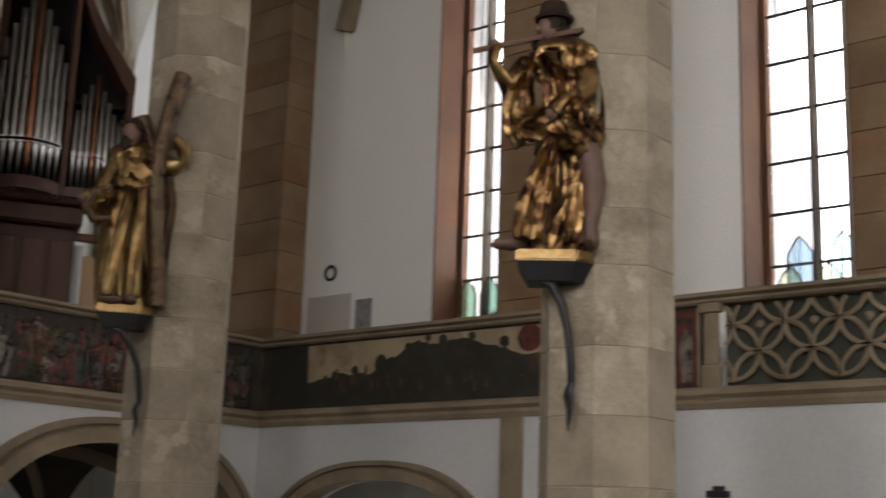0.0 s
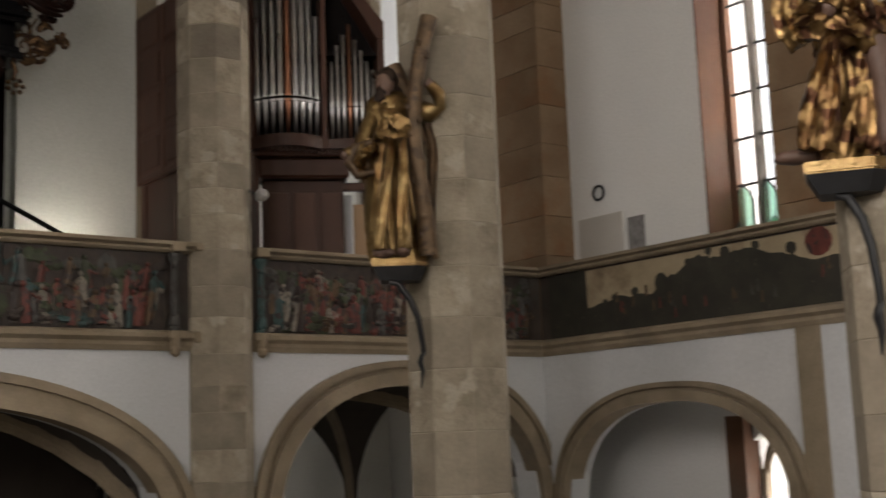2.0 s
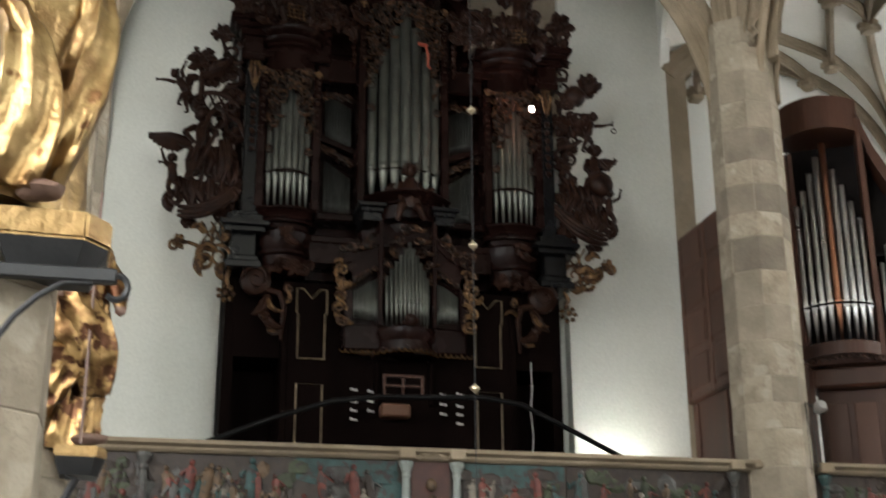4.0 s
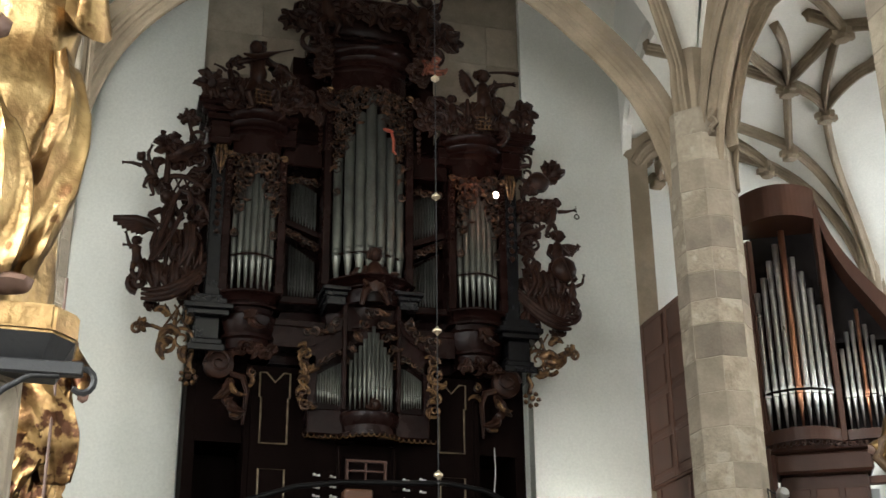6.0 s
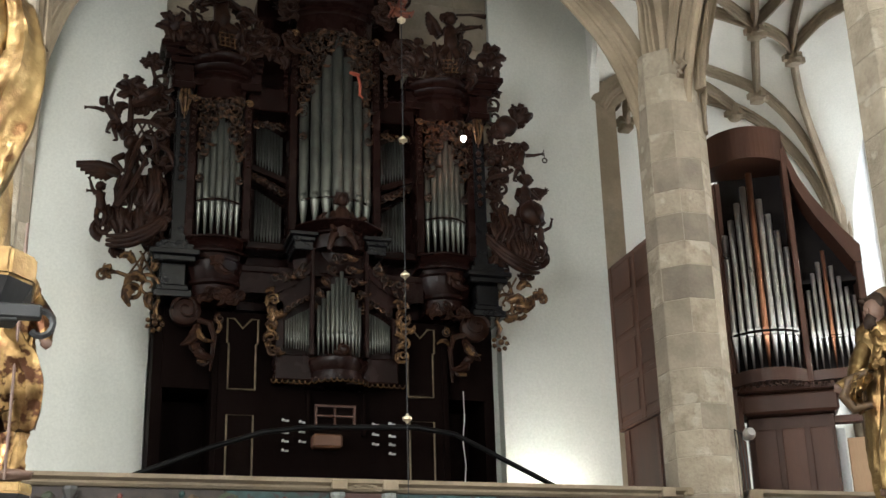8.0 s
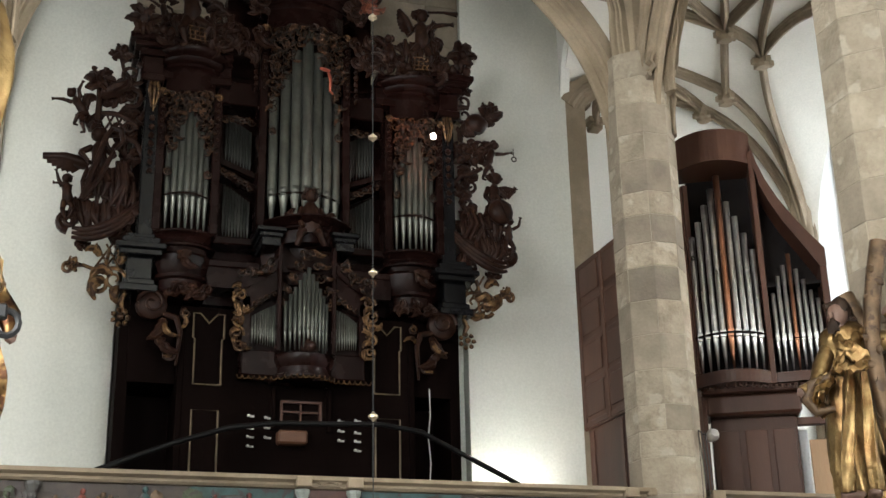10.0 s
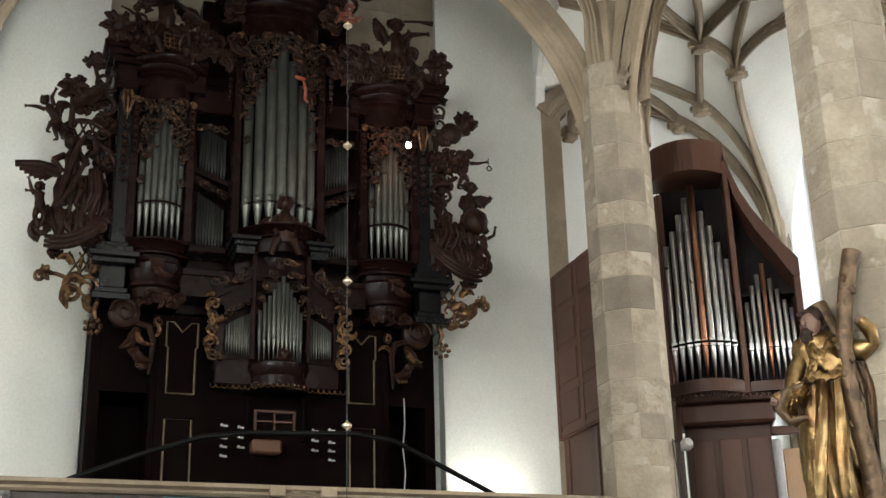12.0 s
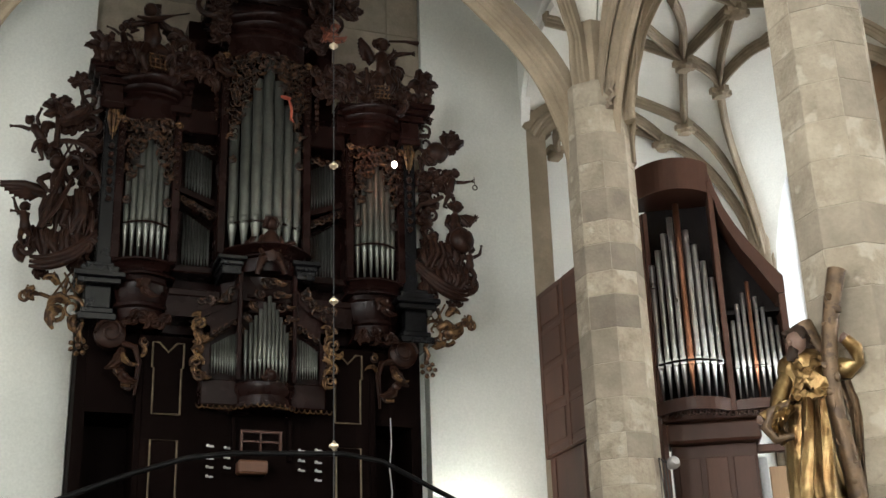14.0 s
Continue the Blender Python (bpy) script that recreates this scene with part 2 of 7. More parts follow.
FLESH = surface("dark painted wood", (0.095, 0.052, 0.036), (0.15, 0.086, 0.062), 6.0, 0.5, bump=0.2)


# ---- the church: floor, walls, arcade ----
def plain_box(name, x0, x1, y0, y1, z0, z1, material, label="", category="wall"):
    bm = bmesh.new()
    box(bm, x0, x1, y0, y1, z0, z1)
    return structure(name, bm, material, label, category)


TOP = E + 16.0
plain_box("floor", -9.4, 17.6, -14.2, 24.2, -0.3, 0.0, FLOOR, "grey stone church floor", "floor")
plain_box("wall_south", -9.4, -8.9, -14.2, 24.2, 0, TOP, PLASTER, "white plastered side wall", "wall")
plain_box("wall_east", -8.9, 17.6, -14.6, -14.2, 0, TOP, PLASTER, "white plastered end wall", "wall")
WEST = 21.6      # inner face of the nave's west wall
AISLE_WEST = 23.0

# west wall with the shallow stone-lined recess behind the organ
bm = bmesh.new()
box(bm, -8.9, 1.25, WEST, 22.4, 0, TOP)
box(bm, 7.62, 9.86, WEST, 22.4, 0, TOP)
box(bm, 1.25, 7.62, WEST + 0.28, 22.4, 0, TOP)
structure("wall_west", bm, PLASTER_WEST, "white plastered west wall behind the organ", "wall")
recess = thing("recess_lining", "bare stone block lining of the recess behind the organ", "wall lining", kind="structure")
rng = random.Random(4)
z = E + 10.2
while z < E + 15.5:
    h = rng.uniform(0.75, 0.95)
    x = 1.25
    while x < 7.6:
        w = min(rng.uniform(1.0, 1.9), 7.62 - x)
        bm = bmesh.new()
        box(bm, x + 0.003, x + w - 0.003, WEST + 0.12, WEST + 0.275, z + 0.003, z + h - 0.003, 0.004)
        part("stone", bm, STONE_DARK, recess)
        x += w
    z += h
plain_box("wall_west_aisle", 9.75, 17.6, AISLE_WEST, AISLE_WEST + 0.5, 0, TOP, PLASTER, "white plastered aisle end wall", "wall")
plain_box("wall_return", 9.75, 9.95, 22.4, AISLE_WEST, 0, TOP, PLASTER, "plastered wall return beside the organ", "wall")
plain_box("trim_west_edge", 9.863, 10.3, WEST + 0.02, 22.4, E + 1.5, TOP, STONE_TRIM, "stone edge of the west wall", "trim")

# north wall with its tall windows; openings go through the wall
NORTH, OUT = 16.4, 17.75
OPEN = ((22.9, 19.2, E + 2.2), (13.66, 11.5, E + 2.2), (7.8, 6.2, E + 2.6), (2.6, 0.2, E + 2.4), (-3.0, -5.4, E + 2.4))   # far edge, near edge, sill
bm = bmesh.new()
edges = [24.2]
for a, b, s in OPEN:
    box(bm, NORTH, OUT, a, edges[-1], 0, TOP)
    if 12 < a < 16:
        box(bm, NORTH, OUT, b, a, E + 0.35, s)
        box(bm, NORTH, OUT, 13.25, a, 0, E + 0.35)
        box(bm, NORTH, OUT, b, 12.15, 0, E + 0.35)
        box(bm, NORTH, OUT, 12.15, 13.25, 0, E - 2.6)
    else:
        box(bm, NORTH, OUT, b, a, 0, s)
    box(bm, NORTH, OUT, b, a, E + (12.6 if a > 20 else 10.5), TOP)
    edges.append(b)
box(bm, NORTH, OUT, -14.2, edges[-1], 0, TOP)
structure("wall_north", bm, PLASTER_NORTH, "white plastered aisle wall with tall windows", "wall")
plain_box("backdrop", 24.0, 24.1, -30, 45, -2, 30, glow("overcast sky glare", (0.95, 0.98, 1.0), 3.0), "bright white overcast daylight outside", "sky")


# ---- octagonal columns of stone drums ----
COLS = (("A", 8.45, 15.86), ("B", 8.01, 9.91), ("C", 7.97, 4.76), ("D", -0.84, 5.5), ("E", -0.98, 10.65), ("F", -1.1, 16.05))
RAD = 0.475


def octagon(r, k=8):
    return [(r / math.cos(math.pi / 8) * math.cos(math.pi / 8 + i * math.pi / 4), r / math.cos(math.pi / 8) * math.sin(math.pi / 8 + i * math.pi / 4)) for i in range(k)]


def drum_stone(turn, span, h):
    """A block that covers some faces of the octagon, set a little proud of the mortar core."""
    bm = bmesh.new()
    o = [Vector((x, y)) for x, y in octagon(RAD)]
    pick = [o[(turn + i) % 8].copy() for i in range(span + 1)]
    for e, nb in ((0, 1), (span, span - 1)):
        pick[e] += (pick[nb] - pick[e]).normalized() * 0.004
    inner = [p * 0.72 for p in (pick[-1], pick[0])]
    prism(bm, [tuple(p) for p in pick + inner], 0.003, h - 0.003)
    bmesh.ops.bevel(bm, geom=[e for e in bm.edges if max(v.co.xy.length for v in e.verts) > RAD * 0.9], offset=0.005, segments=1, affect="EDGES")
    bmesh.ops.recalc_face_normals(bm, faces=bm.faces[:])
    me = bpy.data.meshes.new("stone")
    bm.to_mesh(me)
    bm.free()
    return me


rng = random.Random(11)
HIGH = (0.36, 0.43, 0.50, 0.60)
SOOTY = ((5.15, 5.6), (6.2, 6.65), (7.05, 7.5))    # heights of darker courses
DRUMS = {}
for code, cx, cy in COLS:
    col = thing("column", "octagonal sandstone column of weathered ashlar blocks", "column", "nave columns", at=(cx, cy, 0))
    z, turn = 0.0, 0
    high = E + 9.3 if code in "AF" else E + 11.5
    while z < high:
        i = rng.randrange(3) if code in "AF" else rng.randrange(1, 4)
        h = HIGH[i]
        turn = (turn + rng.choice((1, 2, 3))) % 8
        at = 0
        band = code == "A" and any(lo < z - E < hi for lo, hi in SOOTY)
        spans = rng.choice(((1, 2, 1, 2, 2), (2, 1, 1, 2, 2), (2, 2, 2, 1, 1))) if band else rng.choice(((3, 2, 3), (4, 4), (2, 3, 3), (3, 3, 2)))
        for k, span in enumerate(spans):
            faces = {(turn + at + j) % 8 for j in range(span)}
            kind = STONE_SOOT if band and faces & {4, 5} else STONE_DARK if rng.random() < 0.28 else STONE
            key = ((turn + at) % 8, span, i, kind.name)
            if key not in DRUMS:
                DRUMS[key] = drum_stone(key[0], span, h)
                DRUMS[key].materials.append(kind)
            ob = new("stone", DRUMS[key])
            ob.parent, ob.location = col, (0, 0, z)
            at += span
        z += h
    bm = bmesh.new()
    prism(bm, octagon(RAD - 0.007), 0.0, z - 0.02)
    part("mortar_core", bm, MORTAR, col, "pale mortar in the joints")


# ---- galleries ----
def arch_z(u, half, rise, spring, power=2.4):
    k = min(1.0, abs(u) / half)
    return spring + rise * (1 - k ** power) ** (1 / power)


def arched_wall(name, along, a0, a1, fixed0, fixed1, centre, half, spring, crown, top, label):
    """A wall over an arched opening; along is the axis of its length."""
    bm = bmesh.new()
    n = 40
    cuts = sorted({a0, a1, centre - half, centre + half} | {centre - half + 2 * half * i / n for i in range(1, n)})
    for lo, hi in zip(cuts, cuts[1:]):
        zl = arch_z(lo - centre, half, crown - spring, spring) if centre - half <= lo and hi <= centre + half else 0
        zh = arch_z(hi - centre, half, crown - spring, spring) if centre - half <= lo and hi <= centre + half else 0
        vs = []
        for f in (fixed0, fixed1):
            for p, q in ((lo, zl), (hi, zh), (hi, top), (lo, top)):
                vs.append(bm.verts.new((p, f, q) if along == "x" else (f, p, q)))
        for q in ((0, 1, 2, 3), (7, 6, 5, 4), (0, 4, 5, 1), (2, 6, 7, 3), (0, 3, 7, 4), (1, 5, 6, 2)):
            bm.faces.new([vs[i] for i in q])
    bmesh.ops.remove_doubles(bm, verts=bm.verts[:], dist=0.0005)
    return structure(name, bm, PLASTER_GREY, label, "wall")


def arch_trim(name, along, fixed, sign, centre, half, spring, crown, width, label, deep=0.14):
    """The moulded stone edge of an arch, in two steps."""
    bm = bmesh.new()
    n = 48
    for inner, outer, proud in ((-0.02, width * 0.5, deep), (width * 0.5, width * 0.72, deep * 0.3), (width * 0.72, width, deep * 0.75)):
        rings = []
        for i in range(n + 1):
            a = math.pi * i / n
            c, s = math.cos(a), math.sin(a)
            e = 2 / 2.4
            x, z = math.copysign(abs(c) ** e, c), abs(s) ** e
            ring = []
            for off, out in ((inner, -0.25), (inner, proud), (outer, proud), (outer, -0.02)):
                p, q = centre + (half + off) * x, spring + (crown - spring + off) * z
                f = fixed + sign * out
                ring.append(bm.verts.new((p, f, q) if along == "x" else (f, p, q)))
            rings.append(ring)
        for lo, hi in zip(rings, rings[1:]):
            for i in range(4):
                bm.faces.new((lo[i], lo[(i + 1) % 4], hi[(i + 1) % 4], hi[i]))
    return structure(name, bm, STONE_TRIM, label, "trim")


# west gallery: nave arch, aisle arch; north gallery arch
GW, GN = 15.72, 14.42
arched_wall("wall_gallery_nave", "x", -0.65, 8.2, GW, GW + 0.5, 3.75, 3.9, E - 1.2, E + 0.78, E + 1.45, "grey white wall under the organ gallery")
arch_trim("trim_arch_nave", "x", GW, -1, 3.75, 3.9, E - 1.2, E + 0.78, 0.42, "moulded sandstone arch under the gallery")
arched_wall("wall_gallery_aisle", "x", 8.9, 14.42, GW, GW + 0.5, 11.75, 2.5, E - 1.2, E + 0.95, E + 1.45, "grey white wall under the aisle gallery")
arch_trim("trim_arch_aisle", "x", GW, -1, 11.75, 2.5, E - 1.2, E + 0.95, 0.36, "moulded sandstone arch under the gallery")
arched_wall("wall_gallery_north", "y", 10.2, 15.75, GN, GN + 0.4, 13.0, 2.25, E - 1.2, E + 0.55, E + 1.45, "grey white wall under the side gallery")
arch_trim("trim_arch_north", "y", GN, -1, 13.0, 2.25, E - 1.2, E + 0.55, 0.27, "moulded sandstone arch under the side gallery")
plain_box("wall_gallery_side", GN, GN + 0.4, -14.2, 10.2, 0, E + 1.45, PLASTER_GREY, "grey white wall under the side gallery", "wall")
plain_box("trim_pilaster", GN - 0.05, GN - 0.003, 10.22, 10.6, 0, E + 1.4, STONE_TRIM, "flat sandstone pilaster strip", "trim")
plain_box("gallery_floor_west", -8.9, 16.4, GW + 0.5, WEST, E + 1.2, E + 1.5, FLOOR, "stone gallery floor", "floor")
plain_box("gallery_floor_north", GN + 0.4, 16.4, -14.2, GW + 0.5, E + 1.2, E + 1.5, FLOOR, "stone gallery floor", "floor")


def ledge(name, pts, side, section, label):
    bm = bmesh.new()
    sweep(bm, pts, [(o, E + u) for o, u in section], side)
    return structure(name, bm, STONE_TRIM, label, "trim")


CAP = ((-0.30, 2.73), (0.06, 2.73), (0.10, 2.76), (0.10, 2.79), (0.18, 2.82), (0.18, 2.87), (-0.30, 2.87))
FOOT = ((-0.30, 1.40), (0.03, 1.40), (0.07, 1.47), (0.07, 1.52), (0.14, 1.57), (0.14, 1.63), (0.06, 1.67), (-0.30, 1.67))
S, Wd = (0, -1, 0), (-1, 0, 0)
ledge("trim_cap_nave", [(-0.65, GW, 0), (8.1, GW, 0)], [S, S], CAP, "grey stone coping of the gallery parapet")
ledge("trim_foot_nave", [(-0.65, GW, 0), (8.1, GW, 0)], [S, S], FOOT, "pale stone ledge under the gallery parapet")
corner = Vector((-1, -1, 0))
ledge("trim_cap_side", [(8.95, GW, 0), (14.42, GW, 0), (14.42, -8, 0)], [S, tuple(corner), Wd], CAP, "stone coping of the side gallery parapet")
ledge("trim_foot_side", [(8.95, GW, 0), (14.42, GW, 0), (14.42, -8, 0)], [S, tuple(corner), Wd], FOOT, "moulded stone ledge under the side gallery parapet")
PANEL_BACK = surface("dark painted panel ground", (0.035, 0.022, 0.018), (0.06, 0.045, 0.035), 3.0, 0.55, bump=0.3, stain=(0.05, 0.07, 0.055))
plain_box("parapet_nave", -0.2, 8.1, GW + 0.02, GW + 0.25, E + 1.6, E + 2.8, PANEL_BACK, "dark painted parapet of the organ gallery", "parapet")
plain_box("parapet_aisle", 8.95, 14.44, GW + 0.02, GW + 0.25, E + 1.6, E + 2.8, PANEL_BACK, "dark painted parapet of the aisle gallery", "parapet")
plain_box("parapet_north", GN + 0.02, GN + 0.25, 7.42, GW, E + 1.6, E + 2.8, PANEL_BACK, "dark painted parapet of the side gallery", "parapet")


# ---- vaults and ribs ----
def curve(k, p=2.2):
    return (1 - min(1.0, k) ** p) ** (1 / p)


def vault_height(x, y, b):
    x0, x1, y0, y1, spring, crown = b
    kx = abs(x - (x0 + x1) / 2) / ((x1 - x0) / 2)
    ky = abs(y - (y0 + y1) / 2) / ((y1 - y0) / 2)
    return E + spring + (crown - spring) * max(curve(kx), curve(ky))


AISLE_BAYS = [(8.55, 16.4, 16.05, 23.0, 8.4, 12.97), (8.55, 16.4, 10.6, 16.05, 8.4, 12.7), (8.55, 16.4, 5.36, 10.6, 8.4, 12.7), (8.55, 16.4, -14.2, 5.36, 8.4, 12.7)]
NAVE_BAYS = [(-1.2, 9.8, 16.05, 21.6, 14.7, 15.7), (-0.84, 8.55, 10.6, 16.05, 8.2, 13.6), (-0.84, 8.55, 5.36, 10.6, 8.2, 13.6), (-0.84, 8.55, -14.2, 5.36, 8.2, 13.6)]
SOUTH_BAYS = [(-8.9, -0.84, 16.05, 21.6, 8.4, 12.7), (-8.9, -0.84, 10.6, 16.05, 8.4, 12.7), (-8.9, -0.84, 5.36, 10.6, 8.4, 12.7), (-8.9, -0.84, -14.2, 5.36, 8.4, 12.7)]
def arcade_x(y):
    """The line between nave and aisle in the organ bay."""
    return 8.75 + 1.1 * min(1.0, (y - 16.05) / 5.55)


for b in AISLE_BAYS + NAVE_BAYS + SOUTH_BAYS:
    bm = bmesh.new()
    n = 28
    grid = []
    for i in range(n + 1):
        row = []
        for j in range(n + 1):
            y = b[2] + (b[3] - b[2]) * j / n
            x0 = arcade_x(y) if b is AISLE_BAYS[0] else b[0]
            x = x0 + (b[1] - x0) * i / n
            row.append(bm.verts.new((x, y, vault_height(x, y, b))))
        grid.append(row)
    for i in range(n):
        for j in range(n):
            bm.faces.new((grid[i][j], grid[i][j + 1], grid[i + 1][j + 1], grid[i + 1][j]))
    ext = bmesh.ops.extrude_face_region(bm, geom=bm.faces[:])["geom"]
    for v in ext:
        if isinstance(v, bmesh.types.BMVert):
            v.co.z += 0.2
    structure("ceiling", bm, PLASTER_VAULT, "cream plastered vault cells between stone ribs", "ceiling", smooth=True)
plain_box("roof", -9.4, 17.75, -14.6, 24.2, TOP, TOP + 0.3, PLASTER, "closing roof above the vaults", "roof")


RIB = ((-0.5, -0.3), (-0.5, 0.3), (-0.36, 0.36), (-0.30, 0.55), (-0.2, 0.62), (-0.2, 0.85), (-0.11, 1.0), (0.11, 1.0), (0.2, 0.85), (0.2, 0.62), (0.30, 0.55), (0.36, 0.36), (0.5, 0.3), (0.5, -0.3))
HALF_ARCH = ((-0.5, -0.3), (-0.5, 0.12), (-0.40, 0.16), (-0.40, 0.28), (-0.44, 0.34), (-0.40, 0.44), (-0.30, 0.48), (-0.28, 0.60), (-0.20, 0.64), (-0.22, 0.74), (-0.16, 0.82), (-0.12, 0.95), (-0.05, 1.0))
ARCH = HALF_ARCH + tuple((-a, b) for a, b in HALF_ARCH[::-1])


def rib(name, pts, width=0.17, deep=0.24, category="rib", section=RIB):
    """A moulded vault rib: a chamfered section hung under a line."""
    bm = bmesh.new()
    pts = [Vector(p) for p in pts]
    rings = []
    for i, p in enumerate(pts):
        d = (pts[min(i + 1, len(pts) - 1)] - pts[max(i - 1, 0)]).normalized()
        side = d.cross(Vector((0, 0, 1)))
        if side.length < 0.02:
            side = Vector((1, 0, 0))
        side.normalize()
        down = d.cross(side)
        if down.z > 0:
            down = -down
        rings.append([bm.verts.new(p + side * s * width + down * q * deep) for s, q in section])
    for lo, hi in zip(rings, rings[1:]):
        n = len(section)
        for i in range(n):
            bm.faces.new((lo[i], lo[(i + 1) % n], hi[(i + 1) % n], hi[i]))
    bm.faces.new(rings[0]), bm.faces.new(rings[-1][::-1])
    return tagged(part(name, bm, STONE_TRIM), "moulded sandstone vault rib", category, "vault ribs", "structure")


def vault_rib(p, q, b, width=0.17, deep=0.23, bow=0.0):
    n = 18
    d = Vector((q[1] - p[1], p[0] - q[0])).normalized()
    pts = []
    for i in range(n + 1):
        t = i / n
        x, y = p[0] + (q[0] - p[0]) * t, p[1] + (q[1] - p[1]) * t
        x, y = x + d.x * bow * math.sin(math.pi * t), y + d.y * bow * math.sin(math.pi * t)
        pts.append((x, y, vault_height(x, y, b)))
    return rib("rib", pts, width, deep)


def boss(x, y, z):
    bm = bmesh.new()
    lathe(bm, [(0.05, z - 0.42), (0.13, z - 0.40), (0.17, z - 0.32), (0.12, z - 0.24), (0.12, z - 0.05)], x, y, 10)
    box(bm, x - 0.24, x + 0.24, y - 0.06, y + 0.06, z - 0.34, z - 0.22)
    box(bm, x - 0.06, x + 0.06, y - 0.24, y + 0.24, z - 0.34, z - 0.22)
    tagged(part("rib_boss", bm, STONE_TRIM), "carved sandstone boss where vault ribs cross", "boss", "vault bosses", "structure")


W_BAY = AISLE_BAYS[0]
# wall over the arcade arch beside the organ
bm = bmesh.new()
lower = []
for i in range(25):
    y = 16.3 + 5.3 * i / 24
    k = abs(i - 12) / 12
    lower.append((arcade_x(y), y, E + 11.8 + 1.5 * curve(k, 2.0)))
rows = [[bm.verts.new((x + dx, y, z)) for dx, z in ((-0.1, lo), (-0.1, TOP), (0.1, TOP), (0.1, lo))] for x, y, lo in lower]
for a, c in zip(rows, rows[1:]):
    for i in range(4):
        bm.faces.new((a[i], a[(i + 1) % 4], c[(i + 1) % 4], c[i]))
bm.faces.new(rows[0]), bm.faces.new(rows[-1][::-1])
structure("wall_arcade", bm, PLASTER, "white plastered wall above the arcade arch", "wall")
K1, K2, K3, K4, K5 = (12.59, 19.74), (13.84, 21.92), (13.81, 20.38), (12.52, 17.62), (13.79, 22.85)
for p, q, bow in ((K1, K2, 0), (K1, K3, 0.08), (K1, (10.64, 18.25), 0.1), (K1, (11.13, 19.39), 0), (K1, (11.14, 17.65), -0.1), (K1, K4, 0), ((10.64, 18.25), (9.0, 16.4), 0), ((11.13, 19.39), (9.3, 19.2), 0),
                  (K2, (12.36, 21.65), 0.05), ((12.36, 21.65), (9.9, 20.6), 0), (K2, (16.2, 22.95), 0.12), (K3, K4, 0.05), (K3, (13.7, 18.27), 0), ((13.7, 18.27), (16.1, 16.2), 0), (K3, (16.2, 22.85), -0.2),
                  (K5, (12.71, 22.33), 0), ((12.71, 22.33), (10.6, 21.6), 0), (K5, (12.6, 22.9), 0), (K5, (16.1, 22.98), 0.04), (K4, (13.06, 17.32), 0), ((13.06, 17.32), (15.9, 16.3), 0), (K4, (10.9, 16.3), 0), (K4, (11.61, 17.32), 0)):
    vault_rib(p, q, W_BAY, bow=bow)
for p in (K1, K2, K3, K4, K5):
    boss(p[0], p[1], vault_height(p[0], p[1], W_BAY))
B2 = AISLE_BAYS[1]
for p, q in (((8.8, 15.8), (12.4, 13.3)), ((15.9, 15.8), (12.4, 13.3)), ((8.8, 10.8), (12.4, 13.3)), ((15.9, 10.8), (12.4, 13.3)), ((8.8, 15.8), (11.0, 14.4)), ((11.0, 14.4), (12.4, 15.9)), ((13.9, 14.4), (12.4, 15.9)), ((13.9, 14.4), (15.9, 15.8))):
    vault_rib(p, q, B2)
# pointed wall arches of the aisle windows
for y0, y1 in ((16.9, 22.9), (11.2, 16.1), (5.4, 10.6)):
    lift = 2.9 if y1 > 20 else 0.0
    pts = [(16.3, y0 + (y1 - y0) * i / 20, E + 9.2 + lift + (2.9 - 0.7 * lift) * curve(abs(i - 10) / 10, 1.6)) for i in range(21)]
    rib("rib", pts, 0.26, 0.3)


# broad arches springing from the columns
def arch_rib(x0, y0, x1, y1, spring, crown, width, deep, power=2.0):
    pts = []
    for i in range(33):
        k = -math.cos(math.pi * i / 32)
        x, y = x0 + (x1 - x0) * (k + 1) / 2, y0 + (y1 - y0) * (k + 1) / 2
        pts.append((x, y, E + spring + (crown - spring) * curve(abs(k), power)))
    return rib("arch", pts, width, deep, "arch")


def smooth_line(pts):
    v = [Vector((x, y, E + z)) for x, y, z in pts]
    fine = []
    for i in range(len(v) - 1):
        a, b, c, d = v[max(i - 1, 0)], v[i], v[i + 1], v[min(i + 2, len(v) - 1)]
        for k in range(6):
            t = k / 6
            fine.append(0.5 * ((2 * b) + (c - a) * t + (2 * a - 5 * b + 4 * c - d) * t * t + (3 * b - a - 3 * c + d) * t ** 3))
    return fine + [v[-1]]


# moulded arch across the nave before the organ
half_line = [(8.40, 7.7), (8.38, 8.3), (8.17, 9.12), (7.86, 9.80), (7.45, 10.36), (6.95, 10.86), (6.1, 11.55), (5.0, 12.1), (3.68, 12.35)]
rib("arch", smooth_line([(x, 15.98, z) for x, z in half_line] + [(7.36 - x, 16.0, z) for x, z in half_line[-2::-1]]), 0.35, 0.42, "arch", ARCH)
for y0, y1 in ((10.95, 15.7), (5.75, 10.2)):
    for xc in (8.55, -0.84):
        arch_rib(xc, y1, xc, y0, 8.4, 11.2, 0.34, 0.3, 1.7)
        arch_rib(xc + 0.22, y1, xc + 0.22, y0, 8.4, 11.35, 0.10, 0.16, 1.7)
        arch_rib(xc - 0.22, y1, xc - 0.22, y0, 8.4, 11.35, 0.10, 0.16, 1.7)
